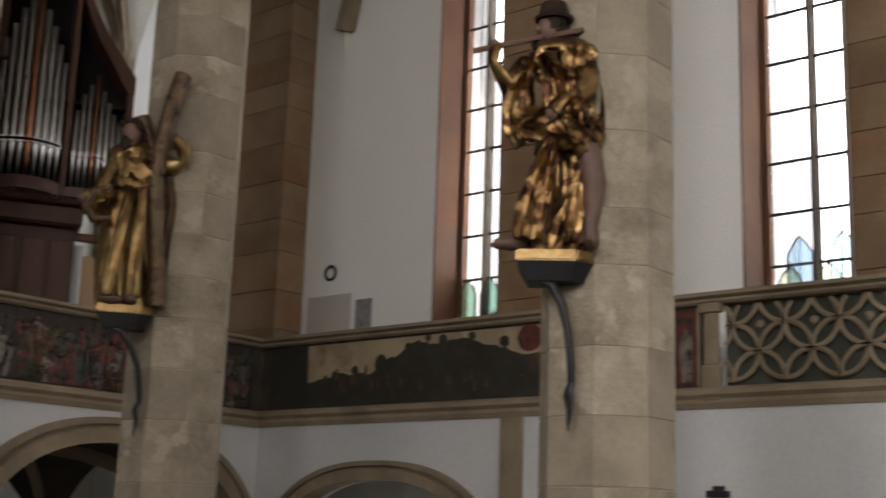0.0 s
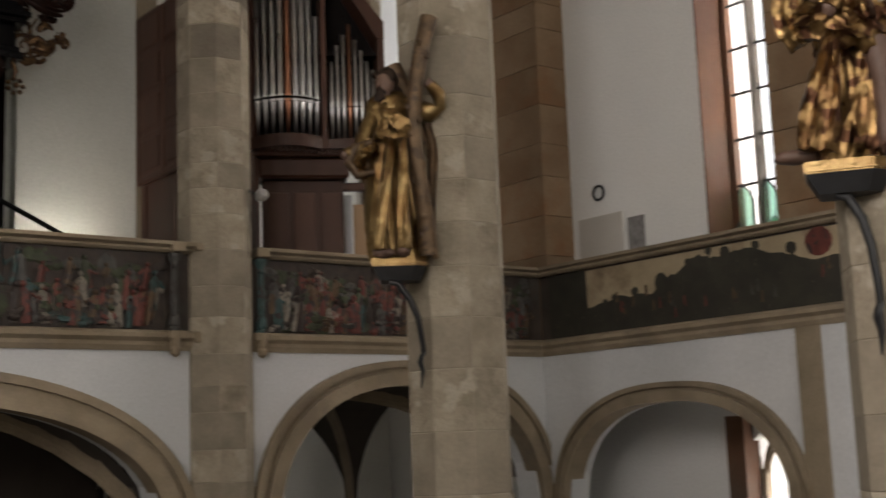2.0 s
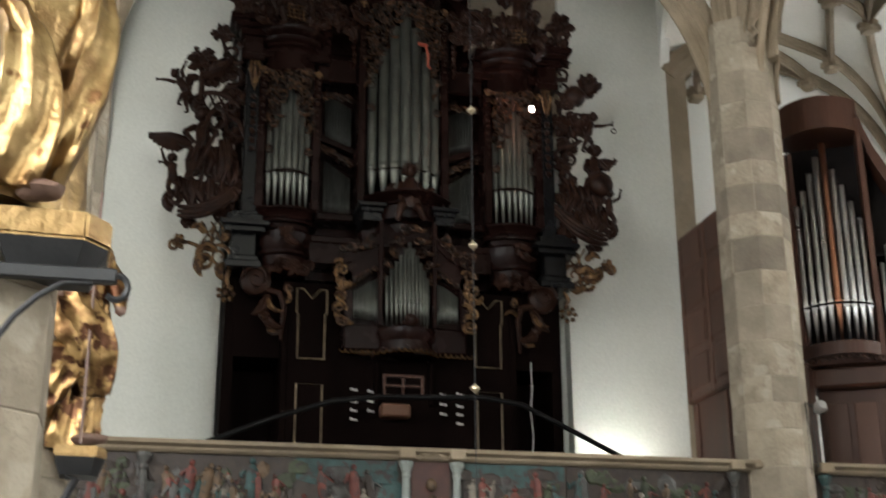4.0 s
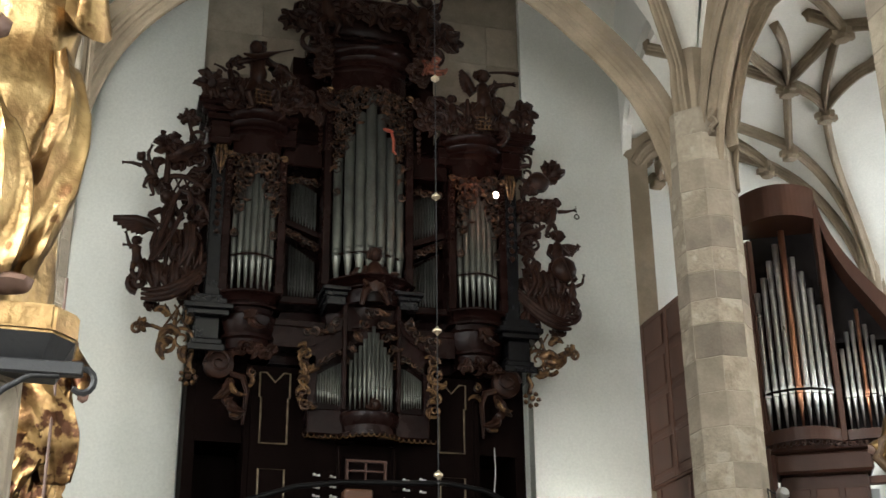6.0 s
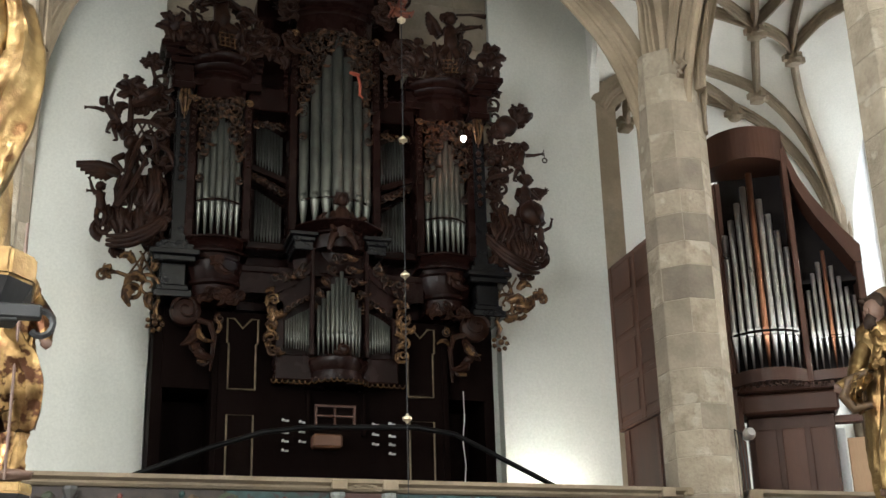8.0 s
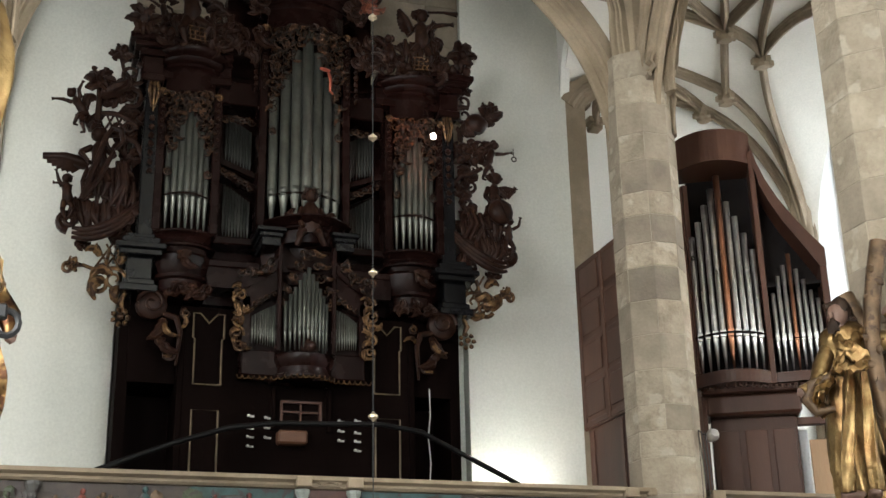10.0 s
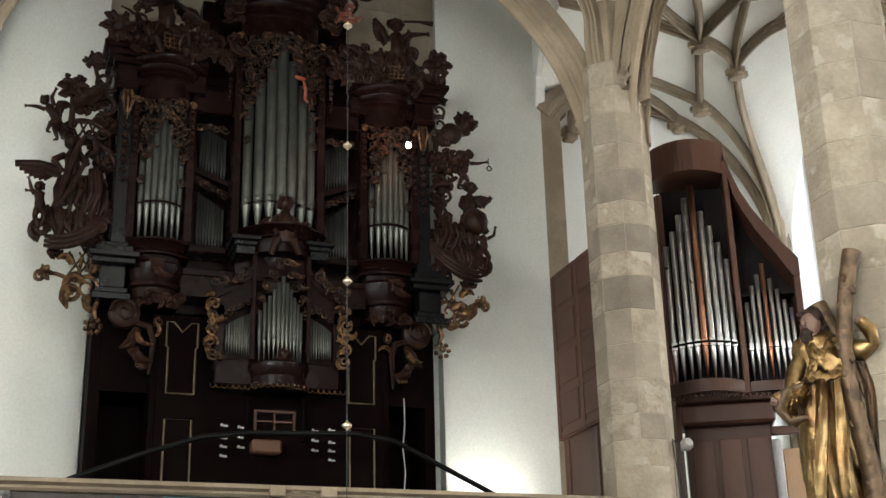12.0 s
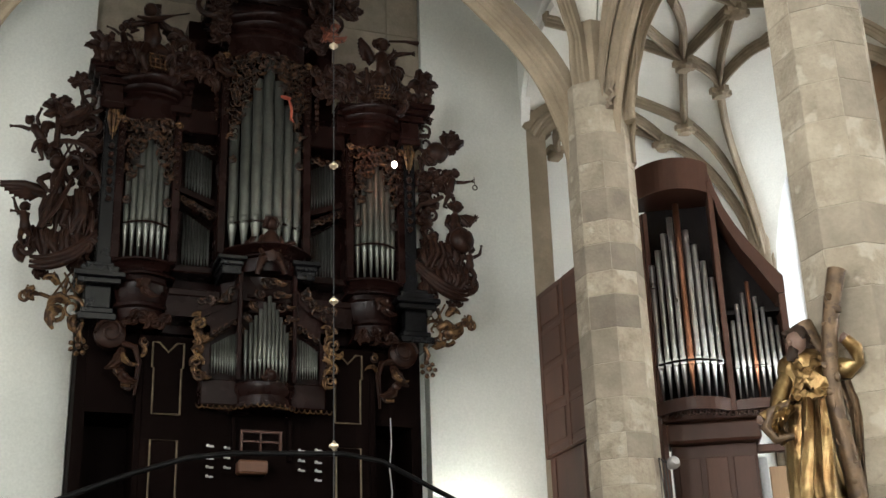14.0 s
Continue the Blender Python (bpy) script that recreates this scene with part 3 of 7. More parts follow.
for w, pts in ((0.19, [(8.34, 15.72, 7.9), (8.33, 15.72, 8.5), (8.29, 15.72, 9.2), (8.18, 15.7, 9.95), (8.04, 15.62, 10.6), (7.6, 15.4, 11.7), (6.9, 15.0, 12.7)]),
               (0.11, [(8.90, 15.68, 8.2), (8.90, 15.66, 8.9), (8.92, 15.62, 9.5), (9.05, 15.6, 10.1), (9.22, 15.5, 10.7), (9.7, 15.2, 11.7)]),
               (0.17, [(8.46, 15.46, 8.95), (8.46, 15.44, 9.6), (8.5, 15.36, 10.4), (8.56, 15.0, 11.4)]),
               (0.17, [(8.74, 15.48, 8.8), (8.75, 15.44, 9.6), (8.80, 15.36, 10.4), (8.95, 15.0, 11.4)]),
               (0.16, [(8.9, 16.2, 8.4), (9.1, 16.45, 9.6), (9.45, 16.85, 10.6), (10.3, 17.5, 12.0)])):
    rib("rib", smooth_line(pts), w, w * 1.35)
# upper part of the column heads, where the ribs fan out
for cx, cy in ((8.45, 15.86), (-1.1, 16.05)):
    bm = bmesh.new()
    prism(bm, [(cx + x, cy + y) for x, y in octagon(0.30)], E + 8.0, E + 10.6)
    tagged(part("column_head", bm, STONE_TRIM), "stone column head where the vault ribs branch", "column", kind="structure")
# corner corbels and shaft of the aisle end wall
for x, y, z in ((11.1, 22.8, 11.95), (10.75, 22.6, 12.35)):
    bm = bmesh.new()
    box(bm, x - 0.2, x + 0.2, y - 0.12, y + 0.2, E + z, E + z + 0.14, 0.02)
    box(bm, x - 0.14, x + 0.14, y - 0.08, y + 0.2, E + z - 0.14, E + z - 0.002, 0.03)
    tagged(part("corbel", bm, STONE_TRIM), "small sandstone corbel under a vault rib", "corbel", kind="structure")
rib("rib", smooth_line([(11.1, 22.75, 12.05), (11.0, 22.4, 12.3), (11.3, 21.9, 12.5), (11.9, 21.4, 12.65)]))
rib("rib", smooth_line([(9.9, 21.75, 11.75), (10.15, 21.7, 12.1), (10.55, 21.6, 12.35), (11.3, 21.3, 12.6)]), 0.4, 0.4, "arch", ARCH)
bm = bmesh.new()
tube(bm, [(16.1, 22.82, E + 1.5), (16.1, 22.82, E + 12.9)], 0.15, 8)
tube(bm, [(16.3, 22.86, E + 1.5), (16.3, 22.86, E + 12.9)], 0.09, 8)
tube(bm, [(15.9, 22.9, E + 1.5), (15.9, 22.9, E + 12.9)], 0.09, 8)
structure("trim_shaft", bm, STONE_TRIM, "bundled stone wall shaft in the aisle corner", "trim", smooth=True)

# low vaults under the west gallery, the shade there put into their dark colour
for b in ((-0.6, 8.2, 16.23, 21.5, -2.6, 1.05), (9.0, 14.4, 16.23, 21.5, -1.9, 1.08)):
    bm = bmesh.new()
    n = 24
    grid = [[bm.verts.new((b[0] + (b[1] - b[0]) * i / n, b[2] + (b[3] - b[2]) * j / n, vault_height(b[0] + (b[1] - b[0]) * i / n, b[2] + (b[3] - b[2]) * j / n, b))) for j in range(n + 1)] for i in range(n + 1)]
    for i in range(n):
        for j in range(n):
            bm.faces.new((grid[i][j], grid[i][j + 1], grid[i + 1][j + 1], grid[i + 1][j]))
    structure("ceiling", bm, UNDER_SHADE, "vault under the gallery, its shade put into the colour", "ceiling")
    for p, q in (((b[0], b[2]), (b[1], b[3])), ((b[0], b[3]), (b[1], b[2]))):
        vault_rib(p, q, b, 0.16, 0.2)
# added back wall, its dark colour stands in for the depth's shade
plain_box("wall_undercroft", -0.9, 8.3, 19.6, 19.75, 0, E + 1.1, UNDER_SHADE, "added wall under the organ gallery, coloured dark for the shade", "wall")


# ---- windows, wall piers ----
MULLION = surface("dark stone mullion", (0.10, 0.085, 0.07), (0.15, 0.13, 0.11), 2.0, 0.85, bump=0.3)


def window(num, far, near, sill, glass_x, lights, top=E + 10.5):
    w = thing("window_%d" % num, "tall leaded church window with iron bars, overexposed daylight", "window", kind="structure")
    bm = bmesh.new()
    for y0, y1 in ((far - 0.10, far - 0.002), (near + 0.002, near + 0.10)):
        box(bm, glass_x - 0.1, glass_x + 0.08, y0, y1, sill, top - 0.05, 0.012)
    part("window_frame", bm, PLASTER_NORTH if num == 1 else JAMB, w)
    step = (far - near - 0.2) / lights
    for i in range(1, lights):
        bm = bmesh.new()
        y = far - 0.1 - step * i
        prism(bm, [(glass_x - 0.14, y - 0.02), (glass_x - 0.02, y - 0.05), (glass_x + 0.06, y - 0.05), (glass_x + 0.06, y + 0.05), (glass_x - 0.02, y + 0.05), (glass_x - 0.14, y + 0.02)], sill, top - 0.05)
        part("mullion", bm, MULLION, w)
    for i in range(lights):
        y0, y1 = far - 0.1 - step * (i + 1) + 0.05, far - 0.1 - step * i - 0.05
        bm = bmesh.new()
        box(bm, glass_x, glass_x + 0.006, y0 - 0.03, y1 + 0.03, sill, top - 0.05)
        pane = part("pane", bm, GLASS, w)
        pane.visible_shadow = False
        bm = bmesh.new()
        box(bm, glass_x - 0.02, glass_x - 0.004, (y0 + y1) / 2 - 0.006, (y0 + y1) / 2 + 0.006, sill, top - 0.05)
        part("lead_bar", bm, LEAD, w)
    z = sill + 0.35
    while z < top - 0.1:
        bm = bmesh.new()
        box(bm, glass_x - 0.045, glass_x - 0.015, near + 0.06, far - 0.06, z, z + 0.042)
        part("saddle_bar", bm, LEAD, w)
        z += 0.79
    bm = bmesh.new()
    box(bm, NORTH + 0.02, glass_x + 0.1, near + 0.01, far - 0.01, sill - 0.002, sill + 0.06)
    part("window_sill", bm, STONE_TRIM, w)
    # stone lined reveals
    for y0, y1 in ((far - 0.02, far + 0.004), (near - 0.004, near + 0.02)):
        bm = bmesh.new()
        box(bm, NORTH - 0.015, glass_x + 0.1, y0, y1, sill, top - 0.05)
        part("reveal", bm, PLASTER_NORTH if num == 1 else JAMB, w)
    return w


GLASS = bpy.data.materials.new("clear window glass")
GLASS.use_nodes = True
gb = GLASS.node_tree.nodes["Principled BSDF"]
gb.inputs["Base Color"].default_value, gb.inputs["Roughness"].default_value, gb.inputs["Transmission Weight"].default_value, gb.inputs["IOR"].default_value = (0.97, 0.98, 1.0, 1), 0.05, 1.0, 1.05
for i, ((far, near, sill), lights) in enumerate(zip(OPEN, (3, 4, 2, 2, 2))):
    window(i + 1, far, near, sill, 17.15, lights, E + (12.6 if far > 20 else 10.5))


TINTED = {}
for shade, c in (("green", (0.36, 0.58, 0.46)), ("pale blue", (0.55, 0.72, 0.85))):
    TINTED[shade] = bpy.data.materials.new("%s stained glass" % shade)
    TINTED[shade].use_nodes = True
    tb = TINTED[shade].node_tree.nodes["Principled BSDF"]
    tb.inputs["Base Color"].default_value, tb.inputs["Roughness"].default_value, tb.inputs["Transmission Weight"].default_value = (*c, 1), 0.2, 0.85
for ys, shade, sill in (((12.35, 12.95, 13.45), "green", E + 3.38), ((5.95, 6.6, 7.25), "pale blue", E + 3.40)):
    for y in ys:
        sp = thing("stained_panel", "small pointed stained glass panel in lead", "window panel", "stained panels", "structure")
        pts = [(y - 0.2, sill), (y + 0.2, sill), (y + 0.2, sill + 0.5), (y + 0.11, sill + 0.66), (y, sill + 0.78), (y - 0.11, sill + 0.66), (y - 0.2, sill + 0.5)]
        bm = bmesh.new()
        prism(bm, [(-z, yy) for yy, z in pts], 17.09, 17.1, Matrix(((0, 0, 1, 0), (0, 1, 0, 0), (-1, 0, 0, 0), (0, 0, 0, 1))))
        part("pane", bm, TINTED[shade], sp)
        bm = bmesh.new()
        tube(bm, [(17.085, yy, z) for yy, z in pts + pts[:1]], 0.018, 5)
        tube(bm, [(17.085, y, sill), (17.085, y, sill + 0.78)], 0.01, 5)
        part("lead_edge", bm, LEAD, sp)


def pier(name, x0, y0, y1, label):
    p = thing(name, label, "pier", "aisle wall piers", "structure")
    z = E + 1.5
    while z < E + 11.5:
        h = rng.choice((0.5, 0.62, 0.74))
        bm = bmesh.new()
        box(bm, x0, NORTH, y0, y1, z + 0.004, z + h - 0.004, 0.008)
        part("stone", bm, STONE_BROWN, p)
        z += h


pier("wall_pier", 15.7, 16.88, 18.15, "brown sandstone wall pier of the aisle")
pier("wall_pier", 15.6, 10.5, 11.65, "brown sandstone wall pier of the aisle")
pier("wall_pier", 15.6, 4.6, 5.85, "brown sandstone wall pier of the aisle")
bm = bmesh.new()
tube(bm, [(15.95, 18.32, E + 1.5), (15.95, 18.32, E + 10.5)], 0.16, 8)
structure("trim_jamb_shaft", bm, JAMB, "rust brown stone shaft beside the window", "trim", smooth=True)

# low traceried window under the side gallery
lw = thing("window_lower", "small pointed window with stone tracery under the gallery", "window", kind="structure")
bm = bmesh.new()
for y0, y1 in ((12.17, 12.25), (13.15, 13.23), (12.67, 12.73)):
    box(bm, 16.75, 16.9, y0, y1, E - 2.6, E - 0.55)
part("mullion", bm, STONE_TRIM, lw)
bm = bmesh.new()
for sgn, c in ((1, 12.21), (-1, 13.19)):
    tube(bm, [(16.82, c + sgn * (1.0 - math.cos(a)) * 1.02, E - 0.62 + 1.0 * math.sin(a) * 0.9) for a in [radians(75) * i / 12 for i in range(13)]], 0.045, 6)
    tube(bm, [(16.82, c + sgn * (0.05 + (1.0 - math.cos(a)) * 0.48), E - 0.62 + 0.5 * math.sin(a)) for a in [radians(85) * i / 8 for i in range(9)]], 0.03, 6)
tube(bm, [(16.82, 12.7 + 0.15 * math.cos(a), E - 0.12 + 0.15 * math.sin(a)) for a in [2 * math.pi * i / 14 for i in range(15)]], 0.03, 6)
part("tracery", bm, STONE_TRIM, lw)
bm = bmesh.new()
slab_xz(bm, [(0.02, 0.55), (0.55, 0.98), (1.08, 0.55), (1.08, 1.0), (0.02, 1.0)], 16.6, 17.74)
for v in bm.verts:
    v.co = Vector((v.co.y, 12.15 + v.co.x, E - 0.65 + v.co.z))
part("spandrel", bm, PLASTER, lw)
bm = bmesh.new()
box(bm, 16.38, 16.75, 13.24, 13.6, E - 2.6, E + 0.3)
part("reveal", bm, JAMB, lw)


# ---- things on the side gallery ----
def lancet(w, h, n=8):
    pts = [(-w / 2, 0), (w / 2, 0)]
    for i in range(n + 1):
        a = radians(62) * i / n
        pts.append((w / 2 - (1 - math.cos(a)) * w * 0.94, h * 0.45 + math.sin(a) * h * 0.62))
    return pts + [(-x, z) for x, z in pts[:1:-1][1:]]


def glass_tint(name, color):
    m = bpy.data.materials.new(name)
    m.use_nodes = True
    b = m.node_tree.nodes["Principled BSDF"]
    t = m.node_tree
    vor = t.nodes.new("ShaderNodeTexVoronoi")
    vor.inputs["Scale"].default_value = 9.0
    ramp = t.nodes.new("ShaderNodeValToRGB")
    ramp.color_ramp.elements[0].color, ramp.color_ramp.elements[1].color = (*color, 1), (0.75, 0.85, 0.55, 1)
    ramp.color_ramp.elements[1].position = 0.8
    t.links.new(vor.outputs["Color"], ramp.inputs[0])
    t.links.new(ramp.outputs[0], b.inputs["Base Color"])
    b.inputs["Transmission Weight"].default_value, b.inputs["Roughness"].default_value, b.inputs["IOR"].default_value = 0.9, 0.25, 1.1
    return m


GREEN_GLASS, PALE_GLASS = glass_tint("green stained glass", (0.10, 0.42, 0.30)), glass_tint("pale stained glass", (0.62, 0.68, 0.66))


def stained_panel(x, y, z, w, h, glass, label):
    p = thing("stained_glass_panel", label, "glass panel", "stained glass panels")
    out = lancet(w, h)
    bm = bmesh.new()
    slab_xz(bm, out, -0.004, 0.004)
    for v in bm.verts:
        v.co = Vector((x + v.co.y, y + v.co.x, z + v.co.z))
    part("pane", bm, glass, p)
    bm = bmesh.new()
    tube(bm, [(x, y + a, z + b) for a, b in out + out[:1]], 0.014, 5)
    for k in range(3):
        for s in (-1, 1):
            c = (y + s * w * 0.22, z + h * (0.14 + 0.24 * k))
            tube(bm, [(x, c[0] + w * 0.2 * math.cos(a), c[1] + w * 0.2 * math.sin(a)) for a in [2 * math.pi * i / 10 for i in range(11)]], 0.008, 4)
    part("lead_net", bm, LEAD, p)
    bm = bmesh.new()
    tube(bm, [(x + 0.02, y - w * 0.75, z + h * 0.28), (x + 0.02, y + w * 0.75, z + h * 0.28)], 0.010, 5)
    tube(bm, [(x + 0.02, y, z + h * 0.28), (x + 0.02, y, z + h + 0.08)], 0.008, 4)
    part("holding_bar", bm, IRON, p)


for py, g, lab in ((13.48, PALE_GLASS, "unlit pointed stained glass panel on the sill"), (12.75, GREEN_GLASS, "green and yellow pointed stained glass panel against the window")):
    stained_panel(16.95, py, E + 2.26, 0.5, 1.25, g, lab)
for py in (7.35, 6.75, 6.1):
    stained_panel(16.95, py, E + 2.66, 0.5, 1.05, PALE_GLASS, "pale pointed stained glass panel on the window sill")
bm = bmesh.new()
box(bm, NORTH - 0.02, NORTH - 0.004, 15.6, 16.72, E + 2.6, E + 4.02, 0.004)
tagged(part("notice_board", bm, surface("pale board", (0.55, 0.52, 0.48), (0.60, 0.57, 0.53), 1.0, 0.6, bump=0.05)), "plain pale board leaning on the gallery wall", "board")
bm = bmesh.new()
box(bm, NORTH - 0.03, NORTH - 0.004, 15.08, 15.47, E + 2.6, E + 3.87, 0.004)
tagged(part("picture", bm, surface("grey print", (0.18, 0.17, 0.17), (0.30, 0.29, 0.29), 9.0, 0.6, bump=0.05)), "small grey framed picture on the gallery wall", "picture")
bm = bmesh.new()
c = (NORTH - 0.03, 16.15, E + 4.44)
tube(bm, [(c[0], c[1] + 0.13 * math.cos(a), c[2] + 0.13 * math.sin(a)) for a in [2 * math.pi * i / 20 for i in range(21)]], 0.025, 8)
ring = tagged(part("wall_ring", bm, IRON, smooth=True), "dark ring mounted on the white wall", "ring")
bm = bmesh.new()
box(bm, GN - 0.10, GN - 0.004, 7.05, 7.35, E + 0.30, E + 0.38, 0.01)
box(bm, GN - 0.06, GN - 0.004, 7.12, 7.28, E + 0.34, E + 0.44, 0.01)
tagged(part("wall_fixture", bm, IRON), "small dark metal fixture on the wall", "fixture")


# ---- the great organ ----
OC, OY = 4.17, 20.2     # centre line and front plane
rng = random.Random(21)
organ = thing("pipe_organ", "tall baroque organ of black carved wood with gilt ornaments", "organ", at=(OC, OY, E + 1.5))


def opart(name, bm, material, label="", parent=None, smooth=False):
    """A part of the great organ, modelled about its centre line with heights from the eye."""
    for v in bm.verts:
        v.co.z -= 1.5
    return part(name, bm, material, parent or organ, label, smooth)


def pipe_mesh(name, r, foot, body, lip, material, segs=10):
    """An organ pipe: pointed foot, mouth with its lips, body."""
    bm = bmesh.new()
    lathe(bm, [(r * 0.22, 0), (r * 0.95, foot - 0.02), (r, foot), (r, foot + 0.001), (r, foot + body), (r * 0.9, foot + body), (r * 0.9, foot + body - 0.03)], 0, 0, segs)
    box(bm, -r * 0.55, r * 0.55, -r * 1.06, -r * 0.8, foot + 0.02, foot + lip)
    box(bm, -r * 0.60, r * 0.60, -r * 1.10, -r * 0.8, foot - 0.015, foot + 0.012)
    bmesh.ops.recalc_face_normals(bm, faces=bm.faces[:])
    me = bpy.data.meshes.new(name)
    bm.to_mesh(me)
    bm.free()
    me.materials.append(material)
    for p in me.polygons:
        p.use_smooth = len(p.vertices) == 4 and abs(p.normal.z) < 0.5 and p.area > 0.0005
    return me


def set_pipe(u, o, z, r, foot, body, material, parent=organ, turn=0.0):
    ob = new("pipe", pipe_mesh("pipe", r, foot, body, r * 1.5, material))
    ob.parent, ob.location, ob.rotation_euler = parent, (u, o, z - 1.5), (0, 0, turn)
    return ob


def pipe_tower(uc, half, bulge, n, z, foot, tall, short, front=0.0):
    """Pipes on a rounded plan, tallest in the middle."""
    step = 2 * half / n
    for i in range(n):
        k = (i + 0.5) / n * 2 - 1
        h = short + (tall - short) * (1 - abs(k)) ** 0.9
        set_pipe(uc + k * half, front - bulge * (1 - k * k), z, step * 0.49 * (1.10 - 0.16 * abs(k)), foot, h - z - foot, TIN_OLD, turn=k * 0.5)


def round_block(u, half, bulge, z0, z1, steps, back=0.6, front=0.0):
    """A moulded block with a bulging front; steps of (share of height, overhang)."""
    bm = bmesh.new()
    rings = []
    for s, over in steps:
        zz = z0 + (z1 - z0) * s
        ring = [bm.verts.new((u - half - over, back, zz))]
        for i in range(25):
            k = i / 12 - 1
            ring.append(bm.verts.new((u + k * (half + over), front - (bulge + over) * (1 - k * k) - over * 0.4, zz)))
        ring.append(bm.verts.new((u + half + over, back, zz)))
        rings.append(ring)
    n = len(rings[0])
    for lo, hi in zip(rings, rings[1:]):
        for i in range(n):
            bm.faces.new((lo[i], lo[(i + 1) % n], hi[(i + 1) % n], hi[i]))
    bm.faces.new(rings[0][::-1]), bm.faces.new(rings[-1])
    return bm


def scroll(bm, u, z, o, r, turns=1.6, a0=0.0, sgn=1, thick=0.05):
    n = int(14 * turns)
    pts, rad = [], []
    for i in range(n + 1):
        k = i / n
        a = a0 + sgn * 2 * math.pi * turns * k
        q = r * (1 - 0.85 * k)
        pts.append((u + q * math.cos(a), o - 0.05 * k, z + q * math.sin(a)))
        rad.append(thick * (0.9 - 0.45 * k))
    tube(bm, pts, rad, 6)


CORNICE = ((0, 0.0), (0.12, 0.02), (0.2, 0.07), (0.34, 0.07), (0.42, 0.12), (0.62, 0.14), (0.7, 0.2), (0.86, 0.24), (1.0, 0.24))
PLINTH = ((0, 0.10), (0.12, 0.10), (0.2, 0.04), (0.5, 0.0), (0.8, 0.04), (0.88, 0.1), (1.0, 0.1))

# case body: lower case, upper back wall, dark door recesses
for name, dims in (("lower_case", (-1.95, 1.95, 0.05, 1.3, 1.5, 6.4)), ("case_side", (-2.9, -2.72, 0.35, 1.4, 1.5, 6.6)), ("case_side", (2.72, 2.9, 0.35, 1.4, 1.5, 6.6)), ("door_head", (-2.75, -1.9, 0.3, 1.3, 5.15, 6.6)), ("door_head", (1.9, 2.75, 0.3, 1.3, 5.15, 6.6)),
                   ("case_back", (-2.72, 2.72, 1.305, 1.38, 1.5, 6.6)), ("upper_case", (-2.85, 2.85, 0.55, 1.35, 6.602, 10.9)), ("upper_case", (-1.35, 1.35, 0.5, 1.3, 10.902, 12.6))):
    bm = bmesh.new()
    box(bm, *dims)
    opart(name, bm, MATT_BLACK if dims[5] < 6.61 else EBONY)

# three towers
for uc, half, bulge, n, z, tall, short in ((-1.99, 0.37, 0.15, 7, 7.62, 9.95, 9.0), (1.99, 0.37, 0.15, 7, 7.62, 9.95, 9.0), (0.0, 0.64, 0.27, 7, 7.86, 11.55, 10.0)):
    pipe_tower(uc, half, bulge, n, z, 0.62 if abs(uc) > 1 else 0.55, tall, short)
    top = 10.12 if abs(uc) > 1 else 11.62
    opart("tower_foot", round_block(uc, half + 0.06, bulge, z - 0.28, z, PLINTH), EBONY, smooth=True)
    opart("console", round_block(uc, half + 0.02, bulge, z - 0.75, z - 0.28, ((0, -0.02), (0.3, 0.03), (0.7, 0.06), (0.85, 0.0), (1.0, 0.02))), EBONY, smooth=True)
    opart("console_bowl", round_block(uc, half - 0.02, bulge, z - 1.15, z - 0.75, ((0, -0.10), (0.12, 0.0), (0.2, 0.05), (0.3, 0.05), (0.36, 0.0), (0.8, 0.01), (0.86, 0.07), (1.0, 0.07))), EBONY, smooth=True)
    opart("tower_frieze", round_block(uc, half + 0.05, bulge, top, top + 0.42, ((0, 0.0), (0.06, 0.05), (0.16, 0.05), (0.22, 0.0), (1.0, 0.0))), EBONY, smooth=True)
    opart("tower_cornice", round_block(uc, half + 0.05, bulge, top + 0.42, top + 0.78, CORNICE), EBONY, smooth=True)
    for s in (-1, 1):
        bm = bmesh.new()
        box(bm, uc + s * (half + 0.1) - 0.07, uc + s * (half + 0.1) + 0.07, -0.12, 0.3, z, top, 0.015)
        post = opart("tower_post", bm, EBONY)
        bm = bmesh.new()
        for k in range(9):
            blob(bm, (uc + s * (half + 0.1), -0.15, top - 0.15 - 0.13 * k), 0.045 - 0.002 * k, segs=6)
        tagged(opart("bead_drop", bm, CARVED, "", post), kind="stuff")
        bm = bmesh.new()
        tube(bm, [(uc + s * (half + 0.1) + 0.07 * a / 9 * math.cos(a), -0.17, top - 0.02 + 0.07 * a / 9 * math.sin(a)) for a in [i * 0.7 for i in range(14)]], 0.022, 5)
        opart("rosette", bm, GILT, "gilt rosette", post)
# clear pipe lines: mouth rail of each tower
for uc, half, bulge, zz in ((-1.99, 0.37, 0.19, 8.26), (1.99, 0.37, 0.19, 8.26), (0.0, 0.64, 0.31, 8.42)):
    bm = bmesh.new()
    tube(bm, [(uc + k * half, -bulge * (1 - k * k) - 0.06, zz) for k in [i / 6 - 1 for i in range(13)]], 0.018, 5)
    opart("pipe_rail", bm, EBONY)
